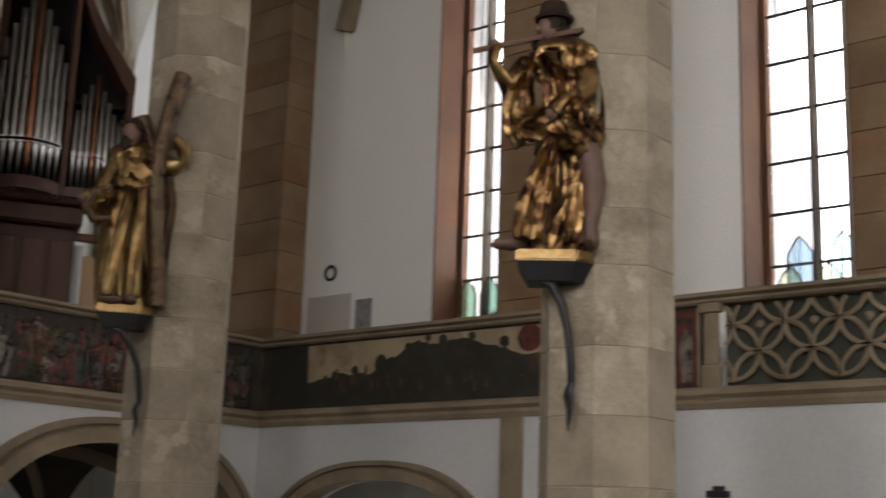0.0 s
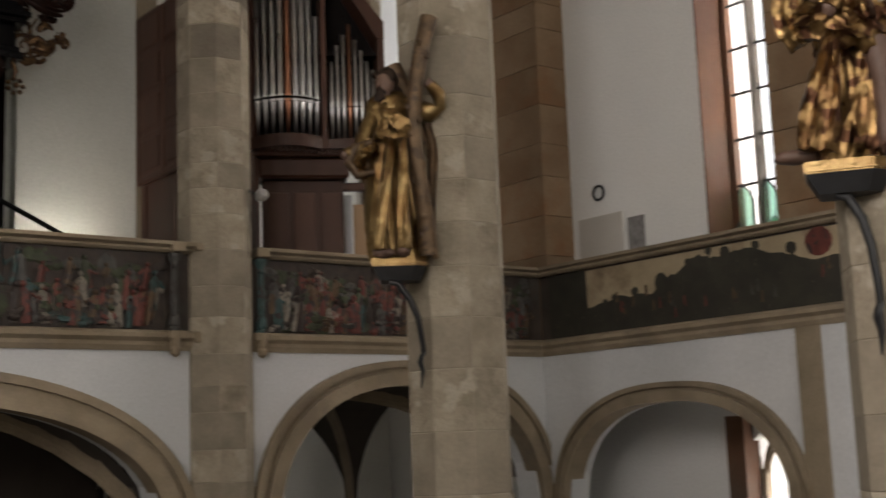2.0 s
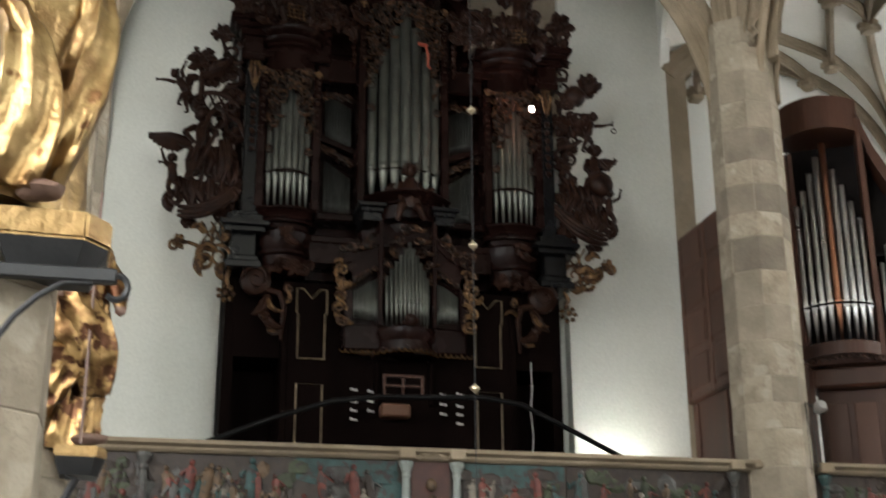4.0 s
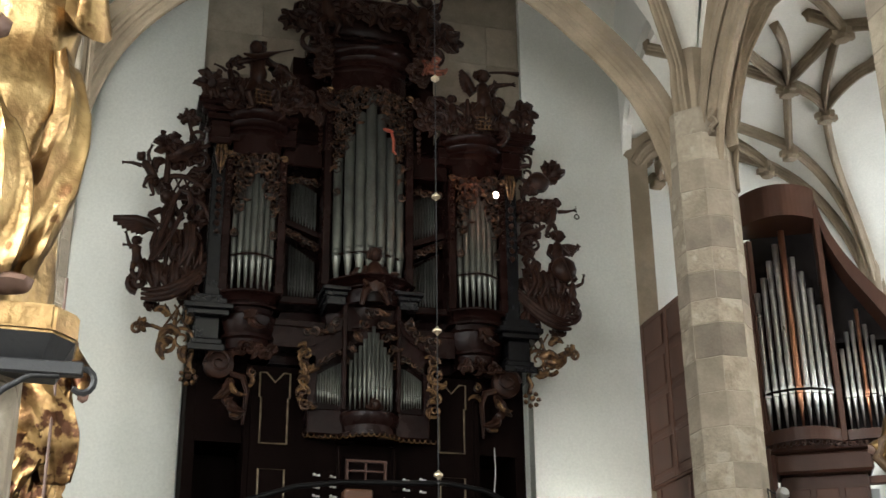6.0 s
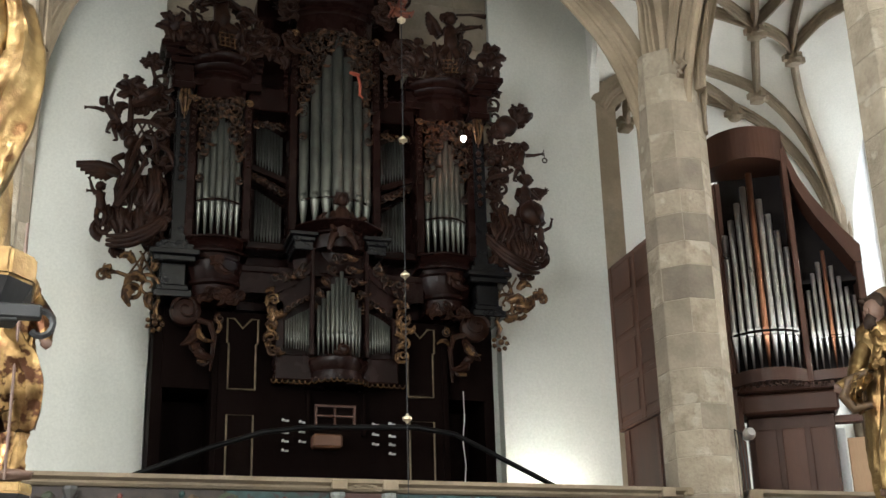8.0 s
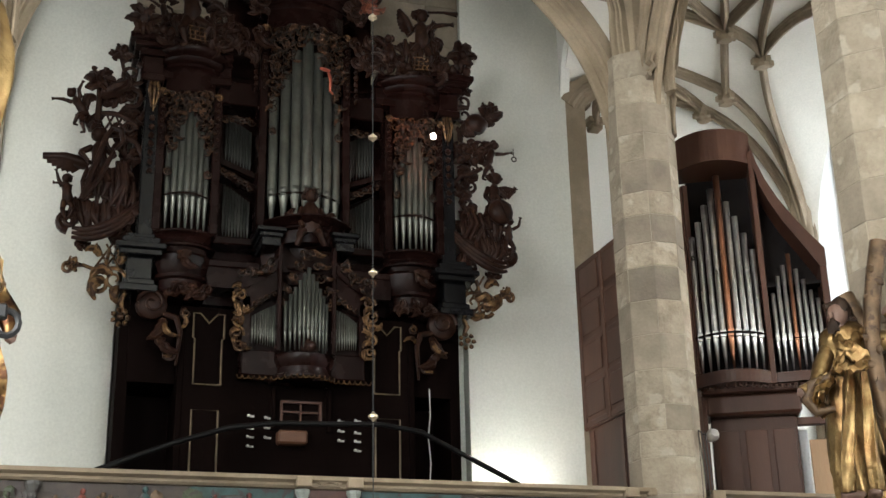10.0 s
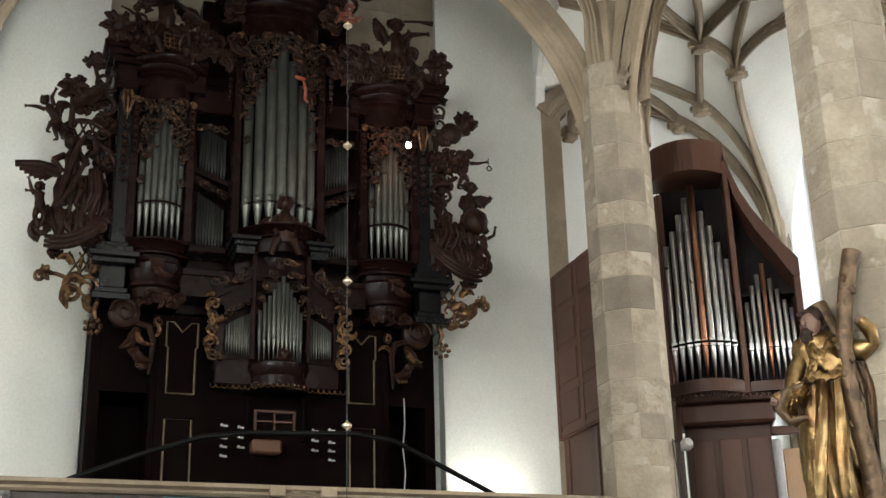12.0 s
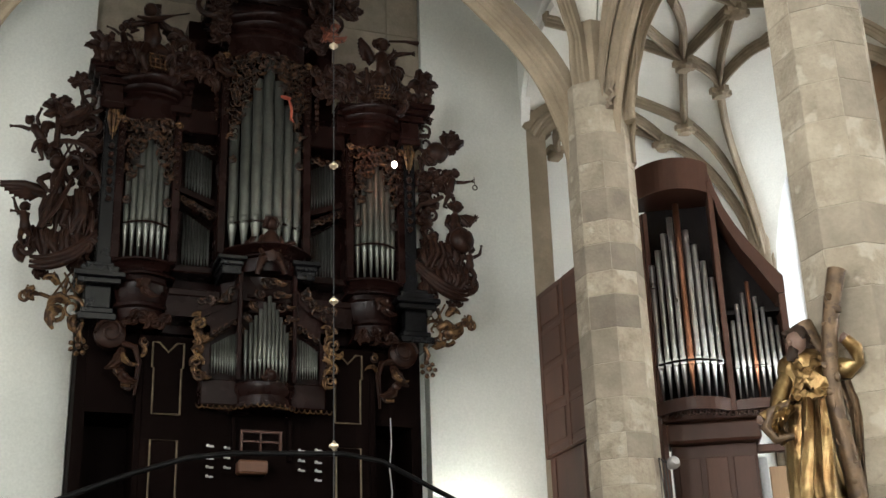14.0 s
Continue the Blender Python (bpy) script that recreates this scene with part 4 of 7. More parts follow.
# flats between the towers: two small pipe fields on each side
for s in (-1, 1):
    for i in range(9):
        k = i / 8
        set_pipe(s * (0.88 + 0.42 * k), 0.34, 8.98 + 0.18 * k, 0.022, 0.16, 0.62 + 0.03 * math.sin(3 * k), TIN_SHADE)
        set_pipe(s * (0.88 + 0.42 * k), 0.34, 7.72, 0.022, 0.2, 0.52 + 0.28 * k, TIN_SHADE)
    for za, zb, thick in ((8.80, 9.04, 0.10), (8.56, 8.88, 0.16)):
        bm = bmesh.new()
        slab_xz(bm, [(s * 0.8, za), (s * 1.45, zb), (s * 1.45, zb + thick), (s * 0.8, za + thick)], 0.14 if thick < 0.12 else 0.22, 0.6)
        opart("slanted_sill", bm, EBONY)
    bm = bmesh.new()
    box(bm, min(s * 0.8, s * 1.5), max(s * 0.8, s * 1.5), 0.1, 0.6, 7.55, 7.69, 0.02)
    opart("flat_sill", bm, EBONY)
    bm = bmesh.new()
    for i in range(6):
        scroll(bm, s * (0.9 + 0.09 * i), 8.62 + 0.05 * i + 0.03 * (i % 2), 0.16, 0.06, 1.2, i, s, 0.022)
        scroll(bm, s * (0.9 + 0.09 * i), 9.86 + 0.03 * (i % 2), 0.16, 0.07, 1.2, i, s, 0.024)
    tagged(opart("flat_shade", bm, LACE), kind="stuff")
    bm = bmesh.new()
    box(bm, min(s * 0.8, s * 1.5), max(s * 0.8, s * 1.5), 0.1, 0.6, 10.15, 10.6, 0.02)
    opart("flat_cornice", bm, EBONY)
    for z0, z1, out in ((10.42, 10.56, 0.06), (10.562, 10.78, 0.02), (10.782, 10.86, 0.10), (10.862, 10.98, 0.20)):
        bm = bmesh.new()
        box(bm, min(s * 1.3, s * 2.86), max(s * 1.3, s * 2.86), -out, 0.6, z0, z1, 0.014)
        opart("entablature", bm, EBONY)
    # corner pilaster with stepped pedestal and capital
    bm = bmesh.new()
    box(bm, s * 2.62 - 0.13, s * 2.62 + 0.13, -0.1, 0.6, 7.5, 10.3, 0.02)
    pil = opart("pilaster", bm, BLACK_POLISH)
    for z0, z1, w in ((7.42, 7.5, 0.22), (7.3, 7.42, 0.30), (7.2, 7.3, 0.40), (7.1, 7.2, 0.34), (6.72, 7.1, 0.2), (6.62, 6.72, 0.25), (6.5, 6.62, 0.3)):
        bm = bmesh.new()
        box(bm, s * 2.68 - w, s * 2.68 + w, -w * 0.9, 0.6, z0 + 0.002, z1 - 0.002, 0.014)
        opart("pedestal_step", bm, BLACK_POLISH, "", pil)
    for z0, z1, w in ((10.3, 10.42, 0.2), (10.42, 10.75, 0.17), (10.75, 10.87, 0.24), (10.87, 10.97, 0.33), (10.97, 11.08, 0.42)):
        bm = bmesh.new()
        box(bm, s * 2.66 - w, s * 2.66 + w, -w * 0.9, 0.6, z0 + 0.002, z1 - 0.002, 0.014)
        opart("capital_step", bm, EBONY, "", pil)
    bm = bmesh.new()
    for k in range(3):
        tube(bm, [(s * 2.62 + (k - 1) * 0.06, -0.13, 10.28), (s * 2.62 + (k - 1) * 0.08, -0.17, 10.1), (s * 2.62 + (k - 1) * 0.03, -0.14, 9.8 - 0.08 * (k == 1))], (0.03, 0.035, 0.012), 6)
    opart("tassel", bm, GILT, "gilt tassel", pil)
    bm = bmesh.new()
    for k in range(7):
        blob(bm, (s * 2.62, -0.14, 9.6 - 0.16 * k), 0.055, 0.05, 0.06, segs=6, rough=0.5)
    tagged(opart("husk_drop", bm, CARVED, "", pil), kind="stuff")
    # main impost moulding joins the towers
    bm = bmesh.new()
    box(bm, min(s * 0.7, s * 1.6), max(s * 0.7, s * 1.6), -0.02, 0.6, 7.1, 7.22, 0.015)
    box(bm, min(s * 0.72, s * 1.58), max(s * 0.72, s * 1.58), 0.02, 0.6, 6.75, 7.1)
    opart("impost", bm, EBONY)

# the positive: small case in front, low in the middle
PF = -0.42
for zz0, zz1, steps, half in ((5.15, 5.33, ((0, 0.06), (0.3, 0.06), (0.45, 0.0), (1, 0.0)), 0.44), (5.33, 5.58, ((0, 0.0), (0.5, 0.05), (0.8, 0.05), (1.0, 0.0)), 0.44), (7.42, 7.62, ((0, 0), (0.5, 0.02), (1, 0.05)), 0.48), (7.62, 7.8, CORNICE, 0.5)):
    opart("positive_moulding", round_block(0, half, 0.28, zz0, zz1, steps, 0.1, PF), EBONY, smooth=True)
bm = bmesh.new()
box(bm, -1.02, 1.02, PF + 0.05, 0.1, 5.2, 5.62, 0.02)
box(bm, -1.05, 1.05, PF + 0.2, 0.1, 5.62, 6.7)
box(bm, -0.5, 0.5, PF + 0.12, 0.1, 7.0, 7.5)
opart("positive_case", bm, EBONY)
for i in range(11):
    k = (i + 0.5) / 11 * 2 - 1
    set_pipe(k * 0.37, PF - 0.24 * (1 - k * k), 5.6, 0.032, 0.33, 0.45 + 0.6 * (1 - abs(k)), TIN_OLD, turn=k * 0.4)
for s in (-1, 1):
    for i in range(10):
        k = i / 9
        set_pipe(s * (0.49 + 0.37 * k), PF + 0.04 - 0.06 * math.sin(math.pi * k), 5.66 + 0.05 * k, 0.017, 0.2, 0.53 - 0.26 * k, TIN_OLD)
    bm = bmesh.new()
    box(bm, s * 0.455 - 0.035, s * 0.455 + 0.035, PF - 0.12, 0.1, 5.58, 7.42, 0.01)
    opart("positive_post", bm, EBONY)
    bm = bmesh.new()
    sweep_line = [(s * (0.46 + 0.62 * i / 12), 7.2 - 0.36 * math.sin(math.pi / 2 * (i / 12) ** 0.8) - 0.10 * (i / 12) ** 3) for i in range(13)]
    for low, high, out in ((-0.52, -0.16, -0.02), (-0.16, -0.06, -0.09), (-0.06, 0.0, -0.13)):
        slab_xz(bm, [(u, z + high) for u, z in sweep_line] + [(u, z + low) for u, z in sweep_line[::-1]], PF + out, 0.1)
    opart("swept_cornice", bm, EBONY)
    bm = bmesh.new()
    box(bm, min(s * 0.9, s * 1.04), max(s * 0.9, s * 1.04), PF - 0.02, 0.1, 5.6, 6.5, 0.01)
    opart("positive_post", bm, EBONY)
    for z0, z1, w in ((7.35, 7.5, 0.16), (7.5, 7.58, 0.19), (7.58, 7.66, 0.24)):
        bm = bmesh.new()
        box(bm, s * 0.62 - w, s * 0.62 + w, PF - w, 0.1, z0 + 0.002, z1 - 0.002, 0.012)
        opart("cornice_block", bm, BLACK_POLISH)
# scalloped gilt edge under the positive
bm = bmesh.new()
for i in range(24):
    u = -1.1 + 2.2 * (i + 0.5) / 24
    o = PF - (0.32 if abs(u) < 0.5 else 0.02) * (1 - (u / 0.5) ** 2 if abs(u) < 0.5 else 1)
    tube(bm, [(u + 0.046 * math.cos(a), o - 0.03, 5.17 - 0.06 * math.sin(a)) for a in [math.pi * k / 6 for k in range(7)]], 0.012, 4)
tagged(opart("scalloped_edge", bm, GILT, "gilt scalloped edging"), kind="stuff")

# console: music window, drawer, stop knobs
bm = bmesh.new()
for u0, u1, z0, z1 in ((-0.30, 0.38, 4.86, 4.9), (-0.30, 0.38, 4.52, 4.56), (-0.30, -0.26, 4.56, 4.86), (0.34, 0.38, 4.56, 4.86), (0.02, 0.05, 4.56, 4.86), (-0.26, 0.02, 4.70, 4.73), (0.05, 0.34, 4.70, 4.73)):
    box(bm, u0, u1, -0.02, 0.045, z0, z1)
opart("lattice_window", bm, WALNUT, "small red brown lattice window")
bm = bmesh.new()
box(bm, -0.36, 0.12, -0.22, 0.04, 4.16, 4.38, 0.03)
opart("music_rest", bm, surface("red brown flap wood", (0.085, 0.034, 0.016), (0.12, 0.05, 0.024), 2.0, 0.45, bump=0.1, stretch=(0.2, 1, 1)), "red brown wooden flap")
KNOB = surface("white knob porcelain", (0.5, 0.48, 0.45), (0.6, 0.58, 0.54), 5.0, 0.3, bump=0.0)
for s, us in ((-1, (-0.82, -0.54)), (1, (0.67, 0.95))):
    for j, u in enumerate(us):
        for i, z in enumerate((4.62, 4.42, 4.28, 4.13)):
            if (j == 0) == (s > 0) and i == 3:
                continue
            dz = (0.0 if (j == 0) == (s < 0) else (-0.02, 0.02, 0.0, 0)[i])
            bm = bmesh.new()
            lathe(bm, [(0.011, 0), (0.011, 0.05), (0.024, 0.06), (0.024, 0.08), (0.010, 0.09)], 0, 0, 8, m=Matrix.Translation((u, 0.04, z + dz)) @ Matrix.Rotation(radians(90), 4, "X"))
            box(bm, u + 0.035, u + 0.105, 0.02, 0.045, z + dz - 0.014, z + dz + 0.014)
            opart("stop_knob", bm, KNOB, "white stop knob with its label plate")
for u in (-0.42, 0.5):
    bm = bmesh.new()
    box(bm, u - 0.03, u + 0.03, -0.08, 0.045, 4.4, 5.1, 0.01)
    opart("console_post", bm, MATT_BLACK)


LINE_GILT = surface("pale gilt line", (0.10, 0.072, 0.044), (0.22, 0.165, 0.10), 6.0, 0.45, 0.2, bump=0.1)


def outline(pts, o, r=0.016):
    bm = bmesh.new()
    tube(bm, [(u, o, z) for u, z in pts + pts[:1]], r, 4)
    opart("gilt_moulding", bm, LINE_GILT, "thin gilt panel moulding")


for s in (-1, 1):
    outline([(s * 1.28, 5.1), (s * 1.28, 5.85), (s * 1.25, 5.87), (s * 1.25, 6.28), (s * 1.36, 6.28), (s * 1.5, 6.12), (s * 1.64, 6.28), (s * 1.75, 6.28), (s * 1.75, 5.87), (s * 1.72, 5.85), (s * 1.72, 5.1)], 0.017)
    outline([(s * 1.3, 3.0), (s * 1.3, 4.68), (s * 1.72, 4.68), (s * 1.72, 3.0)], 0.015)
    bm = bmesh.new()
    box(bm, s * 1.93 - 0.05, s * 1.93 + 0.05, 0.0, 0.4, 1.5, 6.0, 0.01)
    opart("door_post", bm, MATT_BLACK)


# ---- carvings of the great organ ----
def leaf(bm, u, z, o, a, length, width, curl=0.9):
    """A curled acanthus leaf: a ridged, bent blade with rounded lobes along both edges."""
    n = 9
    rings = []
    for i in range(n + 1):
        k = i / n
        b = a + curl * k * k
        w = width * math.sin(math.pi * min(1.0, 0.14 + 0.8 * k)) * (0.66 + 0.34 * abs(math.sin(math.pi * (3 * k + 0.15)))) + 0.006
        x, zz = u + length * k * math.cos(b), z + length * k * math.sin(b)
        px, pz = -math.sin(b + curl * k), math.cos(b + curl * k)
        y = o - 0.30 * length * math.sin(math.pi * 0.85 * k)
        rings.append([bm.verts.new(q) for q in ((x + px * w, y + 0.22 * w, zz + pz * w), (x + px * w * 0.5, y - 0.30 * w, zz + pz * w * 0.5), (x, y - 0.05 * w, zz), (x - px * w * 0.5, y - 0.30 * w, zz - pz * w * 0.5), (x - px * w, y + 0.22 * w, zz - pz * w), (x, y + 0.5 * w, zz))])
    for lo, hi in zip(rings, rings[1:]):
        for i in range(6):
            bm.faces.new((lo[i], lo[(i + 1) % 6], hi[(i + 1) % 6], hi[i]))
    bm.faces.new(rings[0][::-1]), bm.faces.new(rings[-1])


def spray(bm, u, z, o, size, seed, n=6):
    """A thick clump of leaves pointing every way."""
    r = random.Random(seed)
    for i in range(n + 2):
        leaf(bm, u + r.uniform(-0.15, 0.15) * size, z + r.uniform(-0.15, 0.15) * size, o + r.uniform(-0.06, 0.06), i * 6.28 / (n + 2) + r.uniform(-0.3, 0.3), size * r.uniform(0.6, 1.05), size * 0.30, r.choice((-0.9, 0.9)))
    blob(bm, (u, o - 0.02, z), size * 0.34, segs=6, rough=0.6)


def flower(bm, u, z, o, size, seed):
    """A blossom of broad lobed petals that bend back round a bud."""
    r = random.Random(seed)
    for i in range(6):
        a = i * 1.047 + r.uniform(-0.2, 0.2)
        leaf(bm, u, z, o + r.uniform(-0.05, 0.04), a, size * r.uniform(0.85, 1.15), size * r.uniform(0.36, 0.46), r.uniform(-0.5, 0.5))
        blob(bm, (u + 0.82 * size * math.cos(a), o - 0.06, z + 0.82 * size * math.sin(a)), size * 0.20, size * 0.14, size * 0.20, segs=6, rough=0.8)
    blob(bm, (u, o - 0.08, z), size * 0.32, segs=6, rough=0.5)


def limb(bm, pts, r0, r1):
    n = len(pts) - 1
    tube(bm, pts, [r0 + (r1 - r0) * i / n for i in range(n + 1)], 8)


def putto(bm, u, z, o, s, lean=0.0, arms=((0.6, 1.2), (2.6, 2.0)), legs=(-1.9, -1.2), face=1):
    """A chubby carved figure as one plain rounded form; angles of arms and legs lie in the front plane."""
    ca, sa = math.cos(lean), math.sin(lean)

    def P(x, y, zz):
        return (u + s * (x * ca - zz * sa), o + s * y, z + s * (x * sa + zz * ca))

    def go(p, a, d, dy):
        return (p[0] + s * d * math.cos(a), p[1] + s * dy, p[2] + s * d * math.sin(a))
    tube(bm, [P(0, 0, -0.06), P(0, -0.01, 0.02), P(0.01, -0.05, 0.16), P(0, -0.03, 0.3), P(0, -0.01, 0.42), P(0, 0, 0.5), P(0, 0, 0.56)], [s * q for q in (0.06, 0.125, 0.145, 0.12, 0.14, 0.09, 0.05)], 10, flat=0.85)
    blob(bm, P(0.02 * face, -0.03, 0.67), s * 0.115, s * 0.12, s * 0.13, rough=0.12)
    blob(bm, P(-0.03 * face, 0.02, 0.71), s * 0.125, s * 0.125, s * 0.10, rough=0.9)
    blob(bm, P(0.11 * face, -0.1, 0.65), s * 0.03, s * 0.03, s * 0.035, segs=6)
    for side, (a1, a2) in zip((1, -1), arms):
        p0 = P(side * 0.12, -0.01, 0.44)
        p1 = go(p0, a1, 0.21, -0.05)
        p2 = go(p1, a2, 0.2, -0.05)
        limb(bm, [p0, go(p0, a1, 0.1, -0.03), p1], s * 0.062, s * 0.048)
        limb(bm, [p1, go(p1, a2, 0.1, -0.03), p2], s * 0.05, s * 0.03)
        for q in (-0.5, 0.0, 0.5):
            limb(bm, [p2, go(p2, a2 + q, 0.09, 0)], s * 0.022, s * 0.014)
    for side, a in zip((1, -1), legs):
        p0 = P(side * 0.07, -0.02, 0.02)
        p1 = go(p0, a, 0.24, -0.1)
        p2 = go(p1, -1.57 - 0.35 * side, 0.25, 0.04)
        limb(bm, [p0, go(p0, a, 0.12, -0.06), p1], s * 0.092, s * 0.068)
        limb(bm, [p1, go(p1, -1.57 - 0.35 * side, 0.1, 0.03), p2], s * 0.07, s * 0.036)
        limb(bm, [p2, go(p2, -0.4 if side > 0 else -2.7, 0.11, -0.03)], s * 0.038, s * 0.024)


def feathers(bm, u, z, o, a, length, width):
    """A spread wing: overlapping long feathers from a thick leading edge."""
    for k in range(7):
        t = k / 6
        b = a - math.copysign(0.075 * k, math.cos(a))
        L = length * (1 - 0.1 * k)
        limb(bm, [(u, o + 0.02 * k, z), (u + 0.5 * L * math.cos(b), o - 0.03 + 0.02 * k, z + 0.5 * L * math.sin(b) + 0.06 * length), (u + L * math.cos(b), o + 0.02 * k, z + L * math.sin(b))], width * (0.95 - 0.3 * t), width * 0.55)


def drape(bm, u, z, o, w, h, seed):
    r = random.Random(seed)
    for i in range(10):
        x = u + w * (i / 9 - 0.5)
        tube(bm, [(x, o, z + h * r.uniform(0.35, 0.6)), (x + r.uniform(-0.1, 0.1) * w, o - 0.08, z), (x + r.uniform(-0.25, 0.25) * w, o, z - h * r.uniform(0.3, 0.55))], [w * 0.07, w * 0.10, w * 0.04], 8)


STUFF = ("bust_leafwork", "shell_bracket", "pipe_shade", "leaf_spray", "foliage_crest", "crown_foliage", "flower_spray", "gilt_wing", "gilt_crest", "crown_leaf", "acanthus_bracket", "side_scroll", "console_carving", "cartouche", "gilt_pendant", "gilt_fruit", "lattice_infill", "gilt_leafwork", "hanging_scroll")


def carved(name, build, material=CARVED, label=""):
    bm = bmesh.new()
    build(bm)
    ob = opart(name, bm, material, label, smooth=True)
    if name in STUFF:
        tagged(ob, label, kind="stuff")
    return ob


def arc(bm, cu, cz, o, ru, rz, a0, a1, r, n=12):
    tube(bm, [(cu + ru * math.cos(a0 + (a1 - a0) * i / n), o, cz + rz * math.sin(a0 + (a1 - a0) * i / n)) for i in range(n + 1)], r, 6)


def lace(bm, uc, half, bulge, tall, short, top, drop, seed):
    """Openwork of small scrolls and leaves that fills the field above the pipe tops."""
    r = random.Random(seed)
    step = 0.105
    count = int(2 * half / step) + 1
    for i in range(count):
        k = -1 + 2 * (i + 0.5) / count
        low = short + (tall - short) * (1 - abs(k)) ** 0.9 - 0.16 - drop * abs(k) ** 3
        o = -bulge * (1 - k * k) - 0.09
        z = top - 0.05
        while z > low:
            u = uc + k * half + r.uniform(-0.03, 0.03)
            scroll(bm, u, z, o, r.uniform(0.06, 0.10), 1.2, r.uniform(0, 6.28), r.choice((-1, 1)), 0.017)
            leaf(bm, u, z, o - 0.01, r.uniform(0, 6.28), r.uniform(0.12, 0.18), 0.03)
            z -= r.uniform(0.10, 0.15)
    for e in (-1, 1):
        scroll(bm, uc + e * half * 0.93, short - 0.25 - drop, -0.14, 0.075, 1.7, 1.57, e, 0.026)


for uc, half, bulge, tall, short, top, drop in ((-1.99, 0.37, 0.15, 10.05, 9.15, 10.12, 0.25), (1.99, 0.37, 0.15, 10.05, 9.15, 10.12, 0.25), (0.0, 0.64, 0.27, 11.65, 10.3, 11.62, 0.45)):
    carved("pipe_shade", lambda bm: lace(bm, uc, half, bulge, tall, short, top, drop, int(uc * 10)), LACE, "darkened gilt openwork shade over the pipes")

# ---- carved wing beside the nave wall ----
carved("flower_spray", lambda bm: (flower(bm, -2.88, 11.28, -0.4, 0.31, 10), flower(bm, -3.2, 10.72, -0.1, 0.19, 11), spray(bm, -2.72, 11.1, 0.0, 0.24, 12), limb(bm, [(-2.95, 0.1, 10.3), (-3.12, 0.05, 10.5), (-3.2, 0.0, 10.72)], 0.05, 0.03)))
carved("side_scroll", lambda bm: (scroll(bm, -3.0, 10.42, 0.0, 0.24, 1.5, 1.2, -1, 0.05), scroll(bm, -2.98, 10.0, -0.02, 0.2, 1.5, 4.2, 1, 0.05), spray(bm, -3.05, 10.2, 0.02, 0.22, 14), leaf(bm, -3.1, 10.05, 0, 2.4, 0.3, 0.1)))
carved("putto_figure", lambda bm: putto(bm, -3.72, 9.52, -0.12, 0.66, 0.55, ((1.9, 1.2), (3.0, 3.3)), (-2.6, -1.5), -1))
carved("flower_spray", lambda bm: (flower(bm, -3.52, 10.2, -0.08, 0.26, 20), leaf(bm, -3.5, 9.95, -0.06, 0.2, 0.55, 0.15, 0.4), leaf(bm, -3.55, 9.9, -0.06, 3.4, 0.3, 0.1), spray(bm, -3.3, 9.92, 0, 0.22, 22), spray(bm, -3.08, 10.0, 0, 0.2, 23), limb(bm, [(-3.5, 0, 9.5), (-3.5, -0.03, 9.8), (-3.52, -0.05, 10.15)], 0.06, 0.04)))
carved("cartouche", lambda bm: (arc(bm, -3.28, 9.42, 0.0, 0.36, 0.24, 0.0, math.pi, 0.045), arc(bm, -3.3, 9.5, -0.02, 0.38, 0.25, math.pi * 0.9, math.pi * 1.62, 0.05), tube(bm, [(-3.3, -0.02, 9.25), (-3.05, -0.03, 9.26), (-2.85, -0.03, 9.15), (-2.72, -0.02, 8.9), (-2.7, 0, 8.75)], (0.04, 0.05, 0.05, 0.045, 0.03), 6),
                                [tube(bm, [(-3.56 + 0.15 * i, 0.02, 9.27), (-3.4 + 0.15 * i, 0.02, 9.62)], 0.02, 5) for i in range(4)], [tube(bm, [(-3.5 + 0.15 * i, 0.03, 9.62), (-3.34 + 0.15 * i, 0.03, 9.27)], 0.02, 5) for i in range(4)], scroll(bm, -2.98, 9.4, -0.04, 0.12, 1.4, 0, 1, 0.045), blob(bm, (-3.56, -0.02, 9.38), 0.12, rough=0.6)))
carved("angel_figure", lambda bm: (putto(bm, -3.42, 8.5, -0.14, 1.0, 0.06, ((-0.9, 2.2), (3.75, 5.4)), (-1.2, -1.9), -1), drape(bm, -3.3, 8.3, -0.12, 0.6, 0.75, 31), drape(bm, -3.05, 8.15, -0.05, 0.4, 0.5, 32), feathers(bm, -3.6, 8.72, 0.05, 3.05, 0.72, 0.11)))
carved("harp", lambda bm: (tube(bm, [(-3.66, -0.36, 7.92), (-3.5, -0.38, 8.5), (-3.36, -0.36, 9.05), (-3.26, -0.32, 9.25)], (0.06, 0.05, 0.05, 0.04), 7), tube(bm, [(-3.66, -0.36, 7.92), (-3.42, -0.38, 8.3), (-3.22, -0.36, 8.8)], (0.05, 0.045, 0.04), 6), tube(bm, [(-3.26, -0.34, 9.25), (-3.12, -0.36, 9.2), (-3.08, -0.35, 9.0), (-3.2, -0.36, 8.85)], (0.04, 0.055, 0.045, 0.03), 7), [tube(bm, [(-3.5 + 0.05 * i, -0.37, 8.42 + 0.16 * i), (-3.44 + 0.07 * i, -0.37, 8.3 + 0.16 * i)], 0.008, 4) for i in range(4)]))
carved("putto_figure", lambda bm: putto(bm, -3.88, 7.92, -0.16, 0.62, 0.08, ((2.9, 3.2), (2.1, 1.9)), (-1.2, -1.7), -1))
